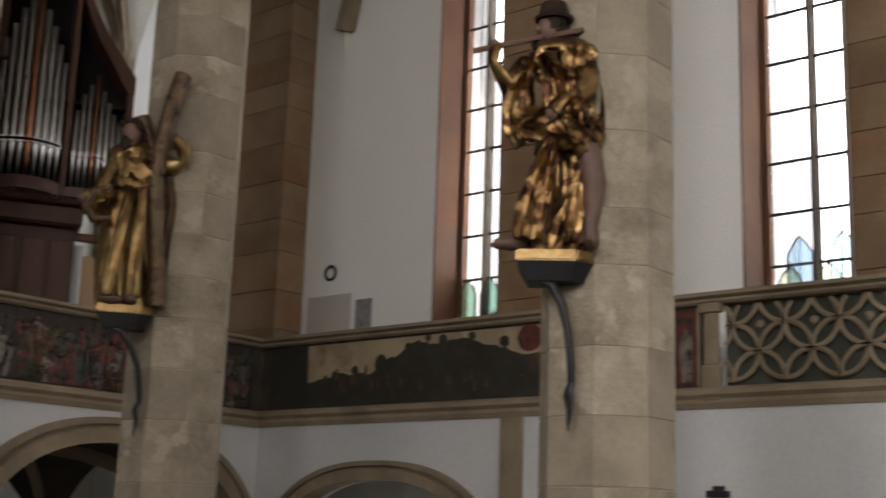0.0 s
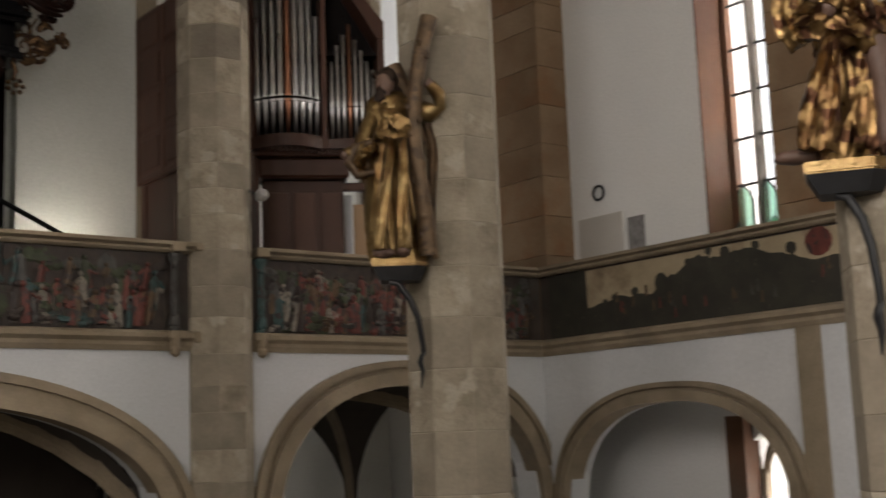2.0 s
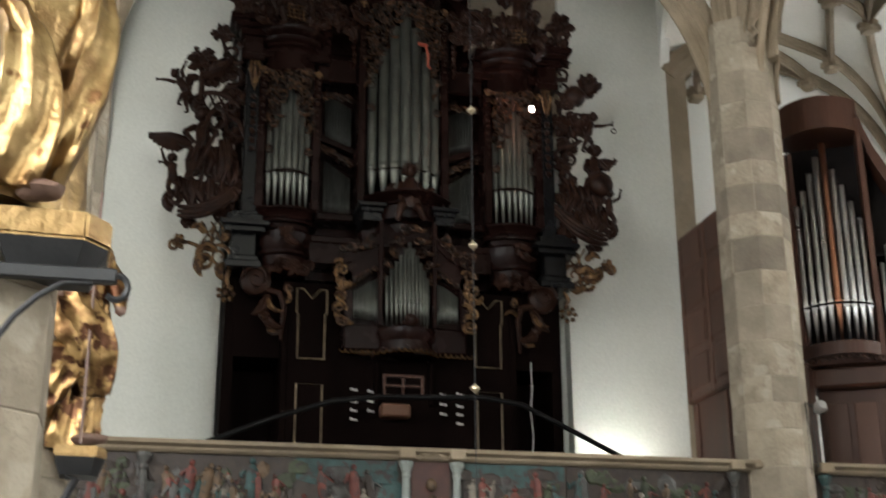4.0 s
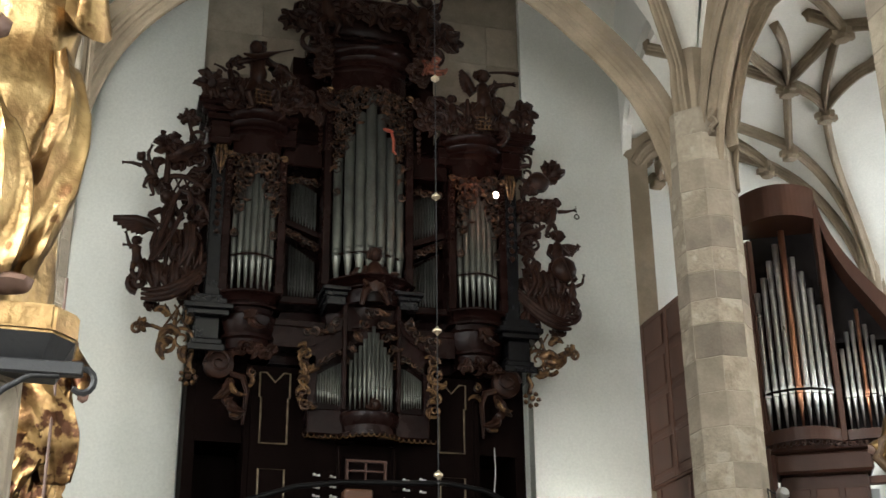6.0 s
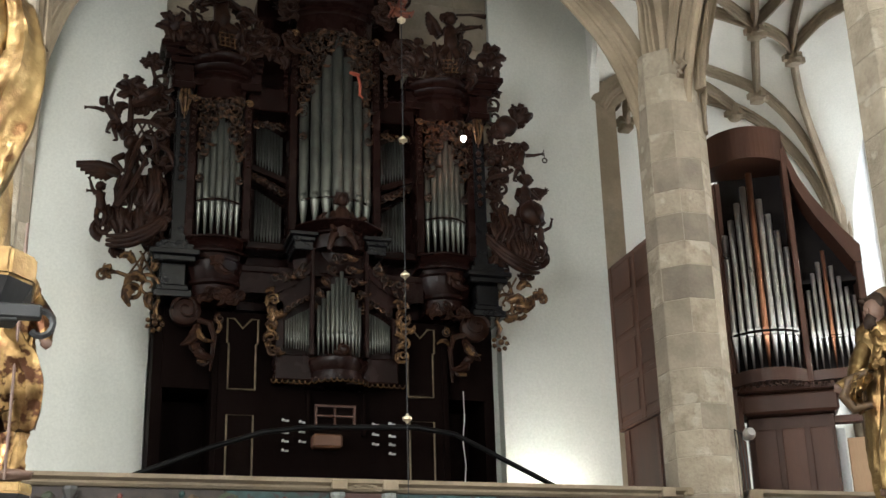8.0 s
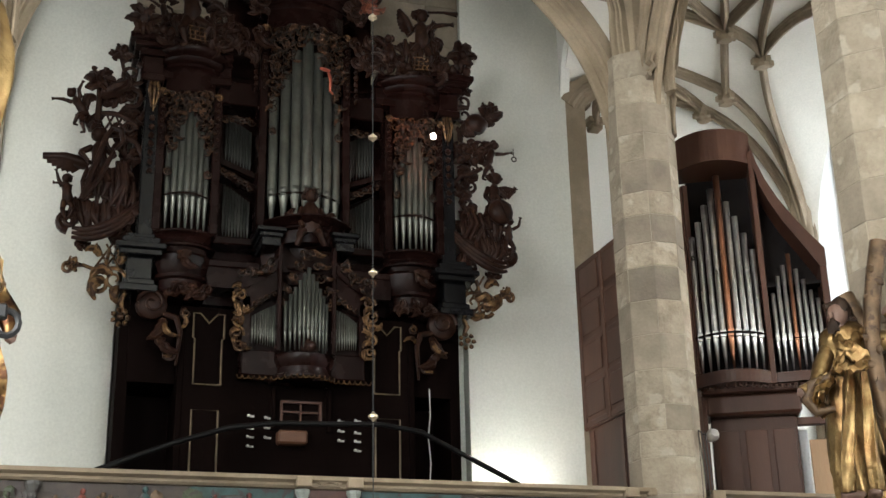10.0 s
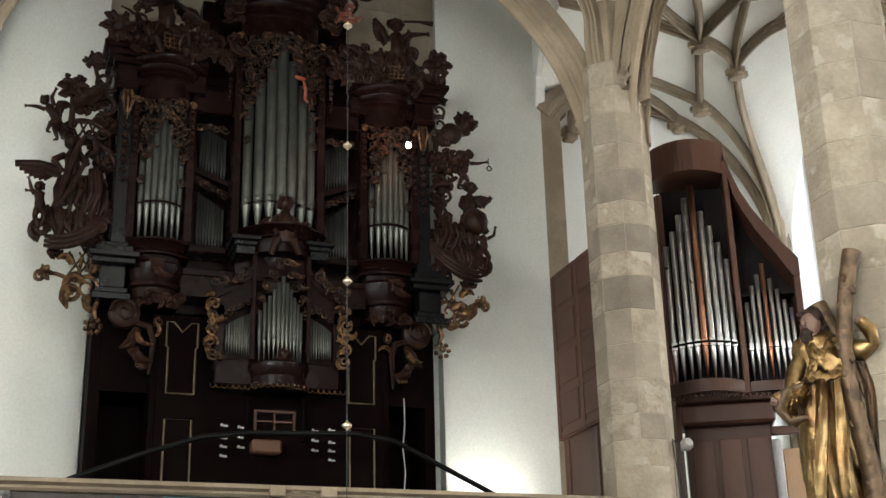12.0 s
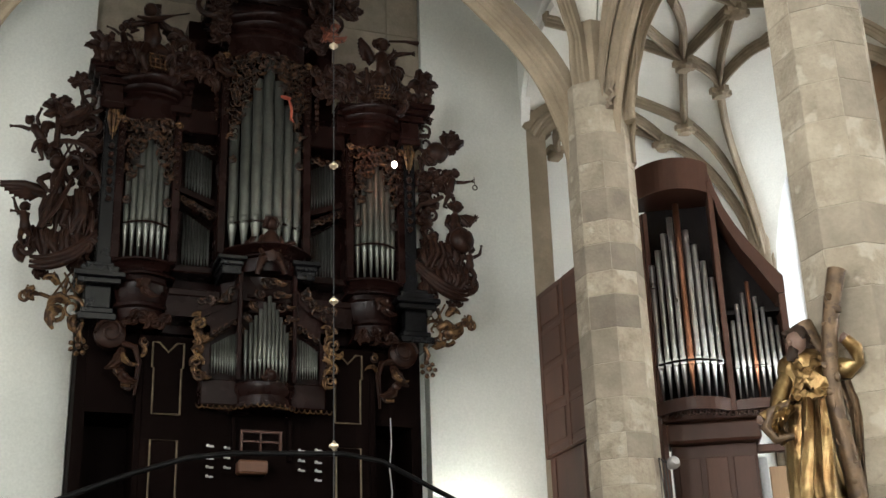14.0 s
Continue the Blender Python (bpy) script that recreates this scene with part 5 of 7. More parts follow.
carved("shell_bracket", lambda bm: ([tube(bm, [(-3.76 + 1.0 * t, -0.1 - 0.16 * math.sin(math.pi * t), 7.36 + dz - 0.1 * math.sin(3.1 * t) + 0.55 * t * t) for t in [i / 9 for i in range(10)]], [0.03 + 0.035 * math.sin(math.pi * i / 9) for i in range(10)], 8) for dz in (0.0, 0.08, 0.16)],
                                    scroll(bm, -3.84, 7.62, -0.12, 0.17, 1.5, 4.7, -1, 0.075), drape(bm, -3.62, 7.8, -0.1, 0.35, 0.45, 37), scroll(bm, -2.9, 7.75, -0.15, 0.16, 1.4, 0.5, 1, 0.05), drape(bm, -3.35, 7.75, -0.08, 0.7, 0.5, 33), spray(bm, -3.6, 7.3, 0, 0.16, 35), spray(bm, -3.1, 7.7, -0.05, 0.3, 36)))
carved("acanthus_bracket", lambda bm: (tube(bm, [(-3.78, -0.02, 6.9), (-3.55, -0.06, 6.92), (-3.35, -0.04, 6.86), (-3.2, 0, 6.98), (-3.15, 0.02, 7.25)], (0.02, 0.034, 0.036, 0.036, 0.03), 7), flower(bm, -3.72, 6.93, -0.03, 0.13, 40), scroll(bm, -3.78, 6.86, -0.02, 0.1, 1.3, 1.2, 1, 0.04), scroll(bm, -3.05, 6.72, -0.02, 0.22, 1.6, 2.6, -1, 0.04), scroll(bm, -3.28, 6.64, -0.02, 0.15, 1.3, 3.4, 1, 0.05), leaf(bm, -3.2, 6.72, -0.05, 3.5, 0.4, 0.11), leaf(bm, -3.1, 6.8, -0.06, 2.6, 0.35, 0.10), leaf(bm, -2.95, 6.6, -0.05, 3.8, 0.3, 0.09), leaf(bm, -3.3, 7.1, -0.03, 2.0, 0.25, 0.08), leaf(bm, -3.0, 7.0, -0.03, 1.0, 0.3, 0.09)), GILT, "gilt acanthus bracket")

# ---- carved wing beside the aisle ----
carved("flower_spray", lambda bm: (flower(bm, 2.82, 11.42, -0.4, 0.29, 50), spray(bm, 2.72, 11.3, 0.0, 0.24, 52), flower(bm, 3.02, 10.95, 0, 0.14, 51), scroll(bm, 2.98, 10.7, 0, 0.18, 1.4, 2.0, 1, 0.045)))
carved("flower_spray", lambda bm: (blob(bm, (3.2, -0.05, 10.26), 0.22, 0.18, 0.2, rough=0.3), [leaf(bm, 3.38, 10.35, -0.05, a, L, 0.11, 0.2) for a, L in ((0.35, 0.4), (1.0, 0.36), (1.6, 0.3), (-0.4, 0.2))], flower(bm, 3.44, 10.54, -0.06, 0.2, 54), spray(bm, 3.0, 10.1, 0, 0.22, 55), scroll(bm, 2.98, 10.42, 0, 0.2, 1.4, 1.0, 1, 0.045)))
carved("putto_figure", lambda bm: putto(bm, 3.36, 9.42, -0.12, 0.66, -0.35, ((0.0, 0.2), (-2.2, -1.4)), (-2.2, -0.8), 1))
carved("hanging_ring", lambda bm: (tube(bm, [(3.86, -0.2, 9.78), (3.87, -0.2, 9.62)], 0.008, 5), arc(bm, 3.87, 9.57, -0.2, 0.045, 0.045, 0, 6.28, 0.012)))
carved("cartouche", lambda bm: ([spray(bm, 2.9 + 0.16 * i, 9.72 + 0.1 * (i % 2), 0.0, 0.2, 60 + i, 5) for i in range(4)], [blob(bm, (2.88 + 0.13 * i, -0.06, 9.5 + 0.06 * (i % 2)), 0.085, rough=0.5) for i in range(5)], tube(bm, [(2.68, 0, 8.7), (2.72, -0.02, 9.0), (2.88, -0.04, 9.2), (3.1, -0.04, 9.26), (3.3, -0.02, 9.4)], (0.03, 0.045, 0.05, 0.05, 0.04), 6), scroll(bm, 2.95, 9.05, 0, 0.1, 1.3, 1, -1, 0.035)))
carved("angel_figure", lambda bm: (putto(bm, 3.44, 8.55, -0.14, 0.92, -0.1, ((-0.9, 0.9), (-2.0, -1.0)), (-0.9, -2.0), 1), feathers(bm, 3.55, 9.0, 0.05, 0.12, 0.42, 0.09), drape(bm, 3.3, 8.2, -0.12, 0.6, 0.6, 71), drape(bm, 3.05, 8.1, -0.05, 0.4, 0.5, 72)))
carved("drum", lambda bm: (blob(bm, (3.52, -0.34, 8.45), 0.24, 0.14, 0.25, rough=0.1), tube(bm, [(3.42, -0.46, 8.72), (3.52, -0.5, 8.45), (3.62, -0.5, 8.15)], 0.02, 5)))
carved("putto_figure", lambda bm: putto(bm, 3.7, 7.95, -0.16, 0.6, -0.1, ((0.5, 1.4), (3.6, 4.2)), (-1.2, -1.9), 1))
carved("shell_bracket", lambda bm: ([tube(bm, [(3.68 - 0.95 * t, -0.1 - 0.16 * math.sin(math.pi * t), 7.42 + dz - 0.1 * math.sin(3.1 * t) + 0.5 * t * t) for t in [i / 9 for i in range(10)]], [0.03 + 0.035 * math.sin(math.pi * i / 9) for i in range(10)], 8) for dz in (0.0, 0.08, 0.16)],
                                    scroll(bm, 3.7, 7.7, -0.12, 0.16, 1.5, 4.7, 1, 0.07), drape(bm, 3.5, 7.85, -0.1, 0.35, 0.45, 77), drape(bm, 3.25, 7.75, -0.08, 0.7, 0.5, 73), spray(bm, 3.45, 7.35, 0, 0.16, 75), spray(bm, 3.05, 7.7, -0.05, 0.3, 76)))
carved("acanthus_bracket", lambda bm: (tube(bm, [(3.78, -0.02, 7.02), (3.55, -0.06, 6.98), (3.35, -0.04, 6.88), (3.2, 0, 6.98), (3.15, 0.02, 7.25)], (0.02, 0.034, 0.036, 0.036, 0.03), 7), flower(bm, 3.68, 7.02, -0.03, 0.13, 80), scroll(bm, 3.74, 6.95, -0.02, 0.1, 1.3, 2.0, -1, 0.04), scroll(bm, 3.05, 6.8, -0.02, 0.22, 1.6, 0.5, 1, 0.04), scroll(bm, 3.28, 6.7, -0.02, 0.15, 1.3, 5.9, -1, 0.05), leaf(bm, 3.2, 6.78, -0.05, -0.36, 0.4, 0.11), leaf(bm, 3.1, 6.85, -0.06, 0.5, 0.35, 0.10, -0.9), leaf(bm, 2.95, 6.6, -0.05, -0.7, 0.3, 0.09), leaf(bm, 3.3, 7.1, -0.03, 1.1, 0.25, 0.08, -0.9)), GILT, "gilt acanthus bracket")

for s in (-1, 1):
    flip = 0 if s > 0 else math.pi
    q = 107 if s > 0 else 103
    carved("lattice_infill", lambda bm: [tube(bm, [(s * (2.95 + 0.16 * i), 0.2, 6.95), (s * (3.2 + 0.16 * i), 0.2, 7.4)], 0.018, 4) for i in range(2)] + [tube(bm, [(s * (3.22 + 0.16 * i), 0.2, 6.95), (s * (2.95 + 0.16 * i), 0.2, 7.4)], 0.018, 4) for i in range(2)], GILT)
    # foliage that fills the wing next to the case
    for i in range(7):
        carved("leaf_spray", lambda bm: (spray(bm, s * (2.95 + 0.1 * (i % 2)), 7.5 + 0.36 * i, 0.12, 0.24, q + 10 + i, 6), scroll(bm, s * (3.02 + 0.08 * (i % 3)), 7.62 + 0.36 * i, 0.08, 0.13, 1.3, i, s * (-1) ** i, 0.04)))
    carved("gilt_fruit", lambda bm: [blob(bm, (s * (2.42 + 0.13 * i), -0.36, 11.15 + 0.04 * (i % 2)), 0.085, 0.085, 0.11, segs=8, rough=0.15) for i in range(5)], CARVED, "ribbed carved fruits")
    carved("foliage_crest", lambda bm: [spray(bm, s * (1.05 + 0.34 * i), 11.02 + 0.08 * (i % 2), -0.3, 0.27, q + 20 + i, 6) for i in range(5)] + [flower(bm, s * 1.42, 11.35, -0.2, 0.2, q + 31), spray(bm, s * 1.25, 11.5, -0.1, 0.28, q + 32), spray(bm, s * 2.4, 11.4, -0.2, 0.26, q + 33), spray(bm, s * 1.7, 11.3, -0.2, 0.25, q + 34)])
    carved("basket_lattice", lambda bm: [tube(bm, [(s * (1.86 + 0.08 * i), -0.60, 10.9 + 0.02 * i), (s * (1.88 + 0.08 * i), -0.60, 11.16)], 0.012, 4) for i in range(4)] + [tube(bm, [(s * 1.84, -0.61, 10.92 + 0.08 * i), (s * 2.14, -0.61, 10.95 + 0.08 * i)], 0.012, 4) for i in range(4)], GILT, "gilt basket lattice")
    carved("side_scroll", lambda bm: (scroll(bm, s * 0.9, 11.5, -0.18, 0.12, 1.6, 1.57, s, 0.04), scroll(bm, s * 0.92, 11.15, -0.16, 0.10, 1.5, 4.7, -s, 0.04), [blob(bm, (s * 0.9, -0.16, 10.95 - 0.12 * i), 0.05 - 0.004 * i, 0.05, 0.06, segs=6, rough=0.4) for i in range(6)], leaf(bm, s * 0.9, 11.45, -0.2, -1.57, 0.4, 0.1)))
    # lower brackets
    carved("volute_disc", lambda bm: (lathe(bm, [(0.25, -0.08), (0.25, 0.05), (0.20, 0.09), (0.08, 0.11)], 0, 0, 16, m=Matrix.Translation((s * 2.45, -0.1, 6.33)) @ Matrix.Rotation(radians(90), 4, "X")), scroll(bm, s * 2.45, 6.33, -0.22, 0.23, 1.4, flip, s, 0.035)))
    carved("hanging_scroll", lambda bm: (tube(bm, [(s * 2.25, -0.12, 6.18), (s * 2.05, -0.15, 6.12), (s * 1.98, -0.15, 5.9), (s * 2.0, -0.14, 5.6), (s * 2.02, -0.1, 5.35)], (0.05, 0.055, 0.045, 0.035, 0.02), 7), scroll(bm, s * 1.9, 6.2, -0.15, 0.09, 1.3, 1.57, -s, 0.03), leaf(bm, s * 2.25, 6.1, -0.15, -1.57 + s * 0.1, 0.45, 0.10, s * 0.5), leaf(bm, s * 2.28, 5.75, -0.15, -1.57 - s * 0.3, 0.35, 0.09, -s * 0.7), blob(bm, (s * 2.3, -0.18, 5.72), 0.09, segs=6, rough=0.9), scroll(bm, s * 2.15, 5.52, -0.14, 0.11, 1.4, 0.5, s, 0.035)))
    carved("gilt_leafwork", lambda bm: (leaf(bm, s * 2.24, 6.0, -0.24, -1.57, 0.32, 0.05), scroll(bm, s * 1.9, 6.2, -0.2, 0.07, 1.2, 1.57, -s, 0.016), leaf(bm, s * 1.95, 5.95, -0.2, 0.9 if s < 0 else 2.2, 0.22, 0.04), tube(bm, [(s * 2.1, -0.2, 5.47), (s * 2.24, -0.2, 5.47)], 0.03, 6)), GILT, "gilt leaves on the bracket")
    carved("gilt_pendant", lambda bm: [blob(bm, (s * 2.92 + 0.12 * math.cos(i * 0.9), -0.05, 6.1 + 0.12 * math.sin(i * 0.9)), 0.048, segs=6, rough=0.3) for i in range(7)] + [blob(bm, (s * 2.92, -0.1, 6.1), 0.06, segs=6), tube(bm, [(s * 2.88, 0, 6.2), (s * 2.93, -0.04, 6.36), (s * 2.86, -0.02, 6.55)], (0.03, 0.05, 0.03), 6)], GILT, "gilt rosette pendant")
    carved("console_carving", lambda bm: [spray(bm, s * (1.68 + 0.24 * i), 6.52 + 0.05 * (i % 2), -0.3, 0.17, q + 50 + i, 5) for i in range(3)] + [blob(bm, (s * 2.0, -0.42, 7.1), 0.11, rough=0.8), leaf(bm, s * 2.0, 7.1, -0.42, -1.57, 0.3, 0.08)])
    # positive: gilt wings, crest
    carved("gilt_wing", lambda bm: [scroll(bm, s * (1.08 + 0.03 * (i % 2)), 6.5 - 0.21 * i, -0.44, 0.11, 1.5, flip + i * 0.9, s * (-1) ** i, 0.03) for i in range(5)] + [leaf(bm, s * (1.04 + 0.04 * (i % 3)), 6.6 - 0.1 * i, -0.45, flip + s * 0.9 + i, 0.18, 0.05) for i in range(10)], GILT, "gilt openwork wing")
    carved("gilt_crest", lambda bm: [scroll(bm, s * (0.62 + 0.12 * i), 7.18 - 0.36 * math.sin(1.57 * ((0.16 + 0.12 * i) / 0.62) ** 0.8) + 0.02, -0.55, 0.075, 1.4, flip + i, s * (-1) ** i, 0.024) for i in range(5)] + [scroll(bm, s * (0.54 + 0.1 * i), 6.54 - 0.06 * i, -0.46, 0.055, 1.3, flip + i, s, 0.018) for i in range(4)] + [leaf(bm, s * (0.55 + 0.1 * i), 7.1 - 0.08 * i, -0.56, flip + i, 0.16, 0.045) for i in range(5)], LACE)
    carved("pipe_shade", lambda bm: [scroll(bm, s * (0.06 + 0.085 * i), 7.22 - 0.2 * i, -0.68 + 0.06 * i, 0.075, 1.4, i, s, 0.02) for i in range(5)] + [leaf(bm, s * (0.1 + 0.08 * i), 7.28 - 0.18 * i, -0.66 + 0.06 * i, -1.57 + s * 0.4, 0.2, 0.05) for i in range(5)], LACE, "gilt carved shade over the pipes")
# seated figures on the side towers
carved("angel_figure", lambda bm: (putto(bm, -2.08, 11.42, -0.35, 1.1, 0.05, ((-0.5, 2.6), (3.6, 0.2)), (-0.7, -1.9), -1), drape(bm, -2.05, 11.3, -0.35, 0.6, 0.4, 90), tube(bm, [(-2.38, -0.62, 11.86), (-2.18, -0.66, 11.80), (-1.95, -0.66, 11.88), (-1.75, -0.63, 11.98), (-1.5, -0.6, 12.08)], (0.03, 0.085, 0.075, 0.022, 0.018), 8, flat=0.6), spray(bm, -1.62, 11.75, -0.2, 0.22, 91), spray(bm, -2.45, 11.9, -0.2, 0.2, 94), feathers(bm, -1.85, 11.95, -0.2, -0.5, 0.5, 0.09)))
carved("angel_figure", lambda bm: (putto(bm, 2.08, 11.5, -0.35, 1.0, 0.0, ((0.3, 0.1), (-0.6, 0.9)), (-1.2, -2.2), 1), drape(bm, 2.05, 11.35, -0.35, 0.55, 0.5, 93), feathers(bm, 1.95, 11.9, -0.2, 2.1, 0.5, 0.09), spray(bm, 2.3, 11.75, -0.25, 0.24, 95), spray(bm, 1.85, 11.5, -0.3, 0.22, 96), tube(bm, [(2.15, -0.55, 12.16), (2.45, -0.56, 12.2), (2.72, -0.55, 12.2)], (0.02, 0.025, 0.05), 7)))
carved("putto_figure", lambda bm: putto(bm, 1.52, 11.2, -0.3, 0.66, 0.1, ((-0.6, -1.3), (2.6, 2.9)), (-0.9, -2.0), -1))
carved("putto_figure", lambda bm: putto(bm, -2.52, 11.5, -0.2, 0.5, 0.2, ((-0.6, -1.3), (2.6, 2.9)), (-0.9, -2.0), -1))
carved("bust", lambda bm: (tube(bm, [(0.0, -0.64, 7.6), (-0.02, -0.7, 7.8), (0, -0.68, 8.0), (0, -0.66, 8.12)], (0.22, 0.2, 0.15, 0.07), 10), blob(bm, (0, -0.7, 8.24), 0.10, 0.1, 0.12, rough=0.2), blob(bm, (0, -0.66, 8.3), 0.11, 0.1, 0.08, rough=0.8), limb(bm, [(-0.14, -0.68, 8.0), (-0.22, -0.78, 7.8), (-0.16, -0.86, 7.62)], 0.06, 0.04), limb(bm, [(0.14, -0.68, 8.0), (0.2, -0.78, 7.8), (0.1, -0.86, 7.72)], 0.06, 0.04), limb(bm, [(-0.05, -0.72, 7.65), (-0.2, -0.84, 7.5), (-0.24, -0.8, 7.3)], 0.08, 0.04), limb(bm, [(0.06, -0.72, 7.65), (0.12, -0.86, 7.5), (0.22, -0.8, 7.34)], 0.08, 0.04)))
carved("bust_leafwork", lambda bm: [blob(bm, (0, -0.62, 8.33), 0.12, 0.1, 0.09, rough=1.2), blob(bm, (-0.09, -0.66, 8.22), 0.05, 0.05, 0.08, segs=6, rough=0.8), blob(bm, (0.09, -0.66, 8.22), 0.05, 0.05, 0.08, segs=6, rough=0.8)] + [spray(bm, e * 0.3, 7.86, -0.55, 0.17, 96 + e, 6) for e in (-1, 1)] + [spray(bm, e * 0.46, 7.78, -0.5, 0.11, 99 + e, 5) for e in (-1, 1)])
carved("mask", lambda bm: (blob(bm, (0.02, -0.76, 5.62), 0.10, rough=0.4), spray(bm, 0.02, 5.62, -0.72, 0.15, 92, 6)))
for i in range(14):
    s = (-1, 1)[i % 2]
    rr = random.Random(700 + i)
    u, z = s * (0.86 + 0.04 * (i // 2)), 11.95 + 0.22 * (i // 2)
    carved("crown_leaf", lambda bm: (spray(bm, u + rr.uniform(-0.06, 0.06), z, -0.25, 0.24, 720 + i, 6), scroll(bm, u, z + 0.1, -0.34, 0.13, 1.4, i, s, 0.035)))
# crown of the middle tower
carved("crown_pediment", lambda bm: (box(bm, -1.15, 1.15, -0.3, 0.5, 12.4, 12.75, 0.05), box(bm, -0.8, 0.8, -0.25, 0.5, 12.75, 13.35, 0.06), box(bm, -0.95, 0.95, -0.35, 0.5, 13.35, 13.55, 0.04)), EBONY)
carved("crown_foliage", lambda bm: [spray(bm, -1.3 + 0.37 * i, 12.95 + 0.32 * math.sin(math.pi * i / 7), -0.3, 0.36, 100 + i, 7) for i in range(8)] + [scroll(bm, e * 1.15, 12.5, -0.3, 0.28, 1.6, 1.57, e, 0.07) for e in (-1, 1)] + [flower(bm, e * 1.5, 12.9, -0.2, 0.27, 120 + e) for e in (-1, 1)] + [flower(bm, 0.1 + e * 0.35, 13.9, -0.2, 0.26, 130 + e) for e in (-1, 0, 1)], CARVED)
for e in (-1, 1):
    carved("putto_figure", lambda bm: (putto(bm, e * 0.85, 12.95, -0.4, 0.95, -e * 0.2, ((0.4, 1.4), (2.6, 1.6)), (-1.0, -2.1), e), feathers(bm, e * 0.95, 13.4, -0.3, 0.6 if e > 0 else 2.5, 0.45, 0.08)))
RED_GILT = surface("dusty red gilding", (0.14, 0.038, 0.022), (0.24, 0.085, 0.045), 6.0, 0.4, 0.4, bump=0.3, spots=((0.05, 0.02, 0.014), 9.0, 0.55))
carved("banner", lambda bm: ([tube(bm, [(0.92 + 0.07 * i, -0.42, 12.32 - 0.02 * i), (0.98 + 0.06 * i, -0.5, 12.15), (0.9 + 0.07 * i, -0.46, 11.98 + 0.02 * i)], (0.04, 0.055, 0.03), 7) for i in range(4)], scroll(bm, 1.16, 12.3, -0.45, 0.10, 1.3, 0.5, 1, 0.035), leaf(bm, 1.0, 12.1, -0.5, -0.8, 0.35, 0.09)), RED_GILT, "dusty red and gilt carved banner")
# L-shaped red strip modelled in place of a red reflection on the openwork
carved("ribbon", lambda bm: (tube(bm, [(0.16, -0.53, 10.74), (0.24, -0.55, 10.71), (0.33, -0.54, 10.70)], (0.045, 0.06, 0.045), 6, flat=0.5), tube(bm, [(0.31, -0.53, 10.68), (0.35, -0.54, 10.5), (0.34, -0.53, 10.32), (0.4, -0.5, 10.28)], (0.045, 0.06, 0.055, 0.03), 6, flat=0.5)), surface("red reflection colour", (0.30, 0.05, 0.028), (0.42, 0.11, 0.07), 5.0, 0.4, bump=0.2), "red light reflection on the pipe shade, modelled as a small red strip")
# a small electric lamp fixed to the right tower
bm = bmesh.new()
blob(bm, (2.19, -0.62, 9.64), 0.05, 0.05, 0.062)
opart("lamp_bulb", bm, glow("warm lamp bulb", (1.0, 0.78, 0.62), 22.0), "glowing warm electric bulb")
ld = bpy.data.lights.new("organ_lamp", "POINT")
ld.energy, ld.color, ld.shadow_soft_size = 4.5, (1.0, 0.36, 0.22), 0.05
new("organ_lamp", ld).location = (OC + 1.8, OY - 0.55, E + 9.86)


# ---- the aisle organ, turned towards the nave ----
P0 = Vector((9.86, 17.19))
DIR = Vector((1.70, -0.92)).normalized()
OUTW = Vector((DIR.y, -DIR.x))
LEN = 2.08
org2 = thing("modern_organ", "modern red-brown wooden organ with tin and copper pipes", "organ", at=(P0.x, P0.y, E + 1.5))


def at2(s, o, z):
    """A place on the aisle organ: along its front, out from it, height from the eye."""
    return Vector((DIR.x * s + OUTW.x * o, DIR.y * s + OUTW.y * o, z - 1.5))


def block2(name, s0, s1, o0, o1, z0, z1, material=WALNUT, label="", bevel=0.012, parent=org2):
    bm = bmesh.new()
    box(bm, s0, s1, o0, o1, z0, z1, bevel)
    for v in bm.verts:
        v.co = at2(*v.co)
    return part(name, bm, material, parent, label)


# near black stands in for shade inside the case; pipe rails share it
DARK = surface("near black for organ interior shade", (0.006, 0.004, 0.004), (0.012, 0.009, 0.008), 2.0, 0.8, bump=0.1, spec=0.2)


def side_block(name, y0, y1, x0, x1, z0, z1, material=WALNUT, bevel=0.0):
    bm = bmesh.new()
    box(bm, x0 - P0.x, x1 - P0.x, y0 - P0.y, y1 - P0.y, z0 - 1.5, z1 - 1.5, bevel)
    return part(name, bm, material, org2)


side_block("side_wall", 17.2, 21.55, 9.86, 9.94, 4.93, 8.13)
side_block("side_wall", 17.3, 21.5, 9.92, 10.0, 1.5, 4.928)
for i in range(4):
    for j in range(4):
        y0, z0 = 17.35 + 1.04 * i, 5.05 + 0.77 * j
        side_block("raised_panel", y0 + 0.12, y0 + 0.92, 9.835, 9.858, z0 + 0.1, z0 + 0.68, bevel=0.012)
for i in range(5):
    y0 = 17.25 + 1.04 * i
    side_block("stile", y0 - 0.02, y0 + 0.10, 9.825, 9.857, 4.95, 8.11, bevel=0.008)
for j in range(5):
    for i in range(4):
        side_block("side_rail", 17.36 + 1.04 * i, 18.26 + 1.04 * i, 9.828, 9.857, 4.96 + 0.765 * j, 5.06 + 0.765 * j, bevel=0.006)
for i in range(4):
    side_block("lower_stile", 17.65 + 1.2 * i, 17.76 + 1.2 * i, 9.895, 9.918, 1.55, 4.9, bevel=0.008)
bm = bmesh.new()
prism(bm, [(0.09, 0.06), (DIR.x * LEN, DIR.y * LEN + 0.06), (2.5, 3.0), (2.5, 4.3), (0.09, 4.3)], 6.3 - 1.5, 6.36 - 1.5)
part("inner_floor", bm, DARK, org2)
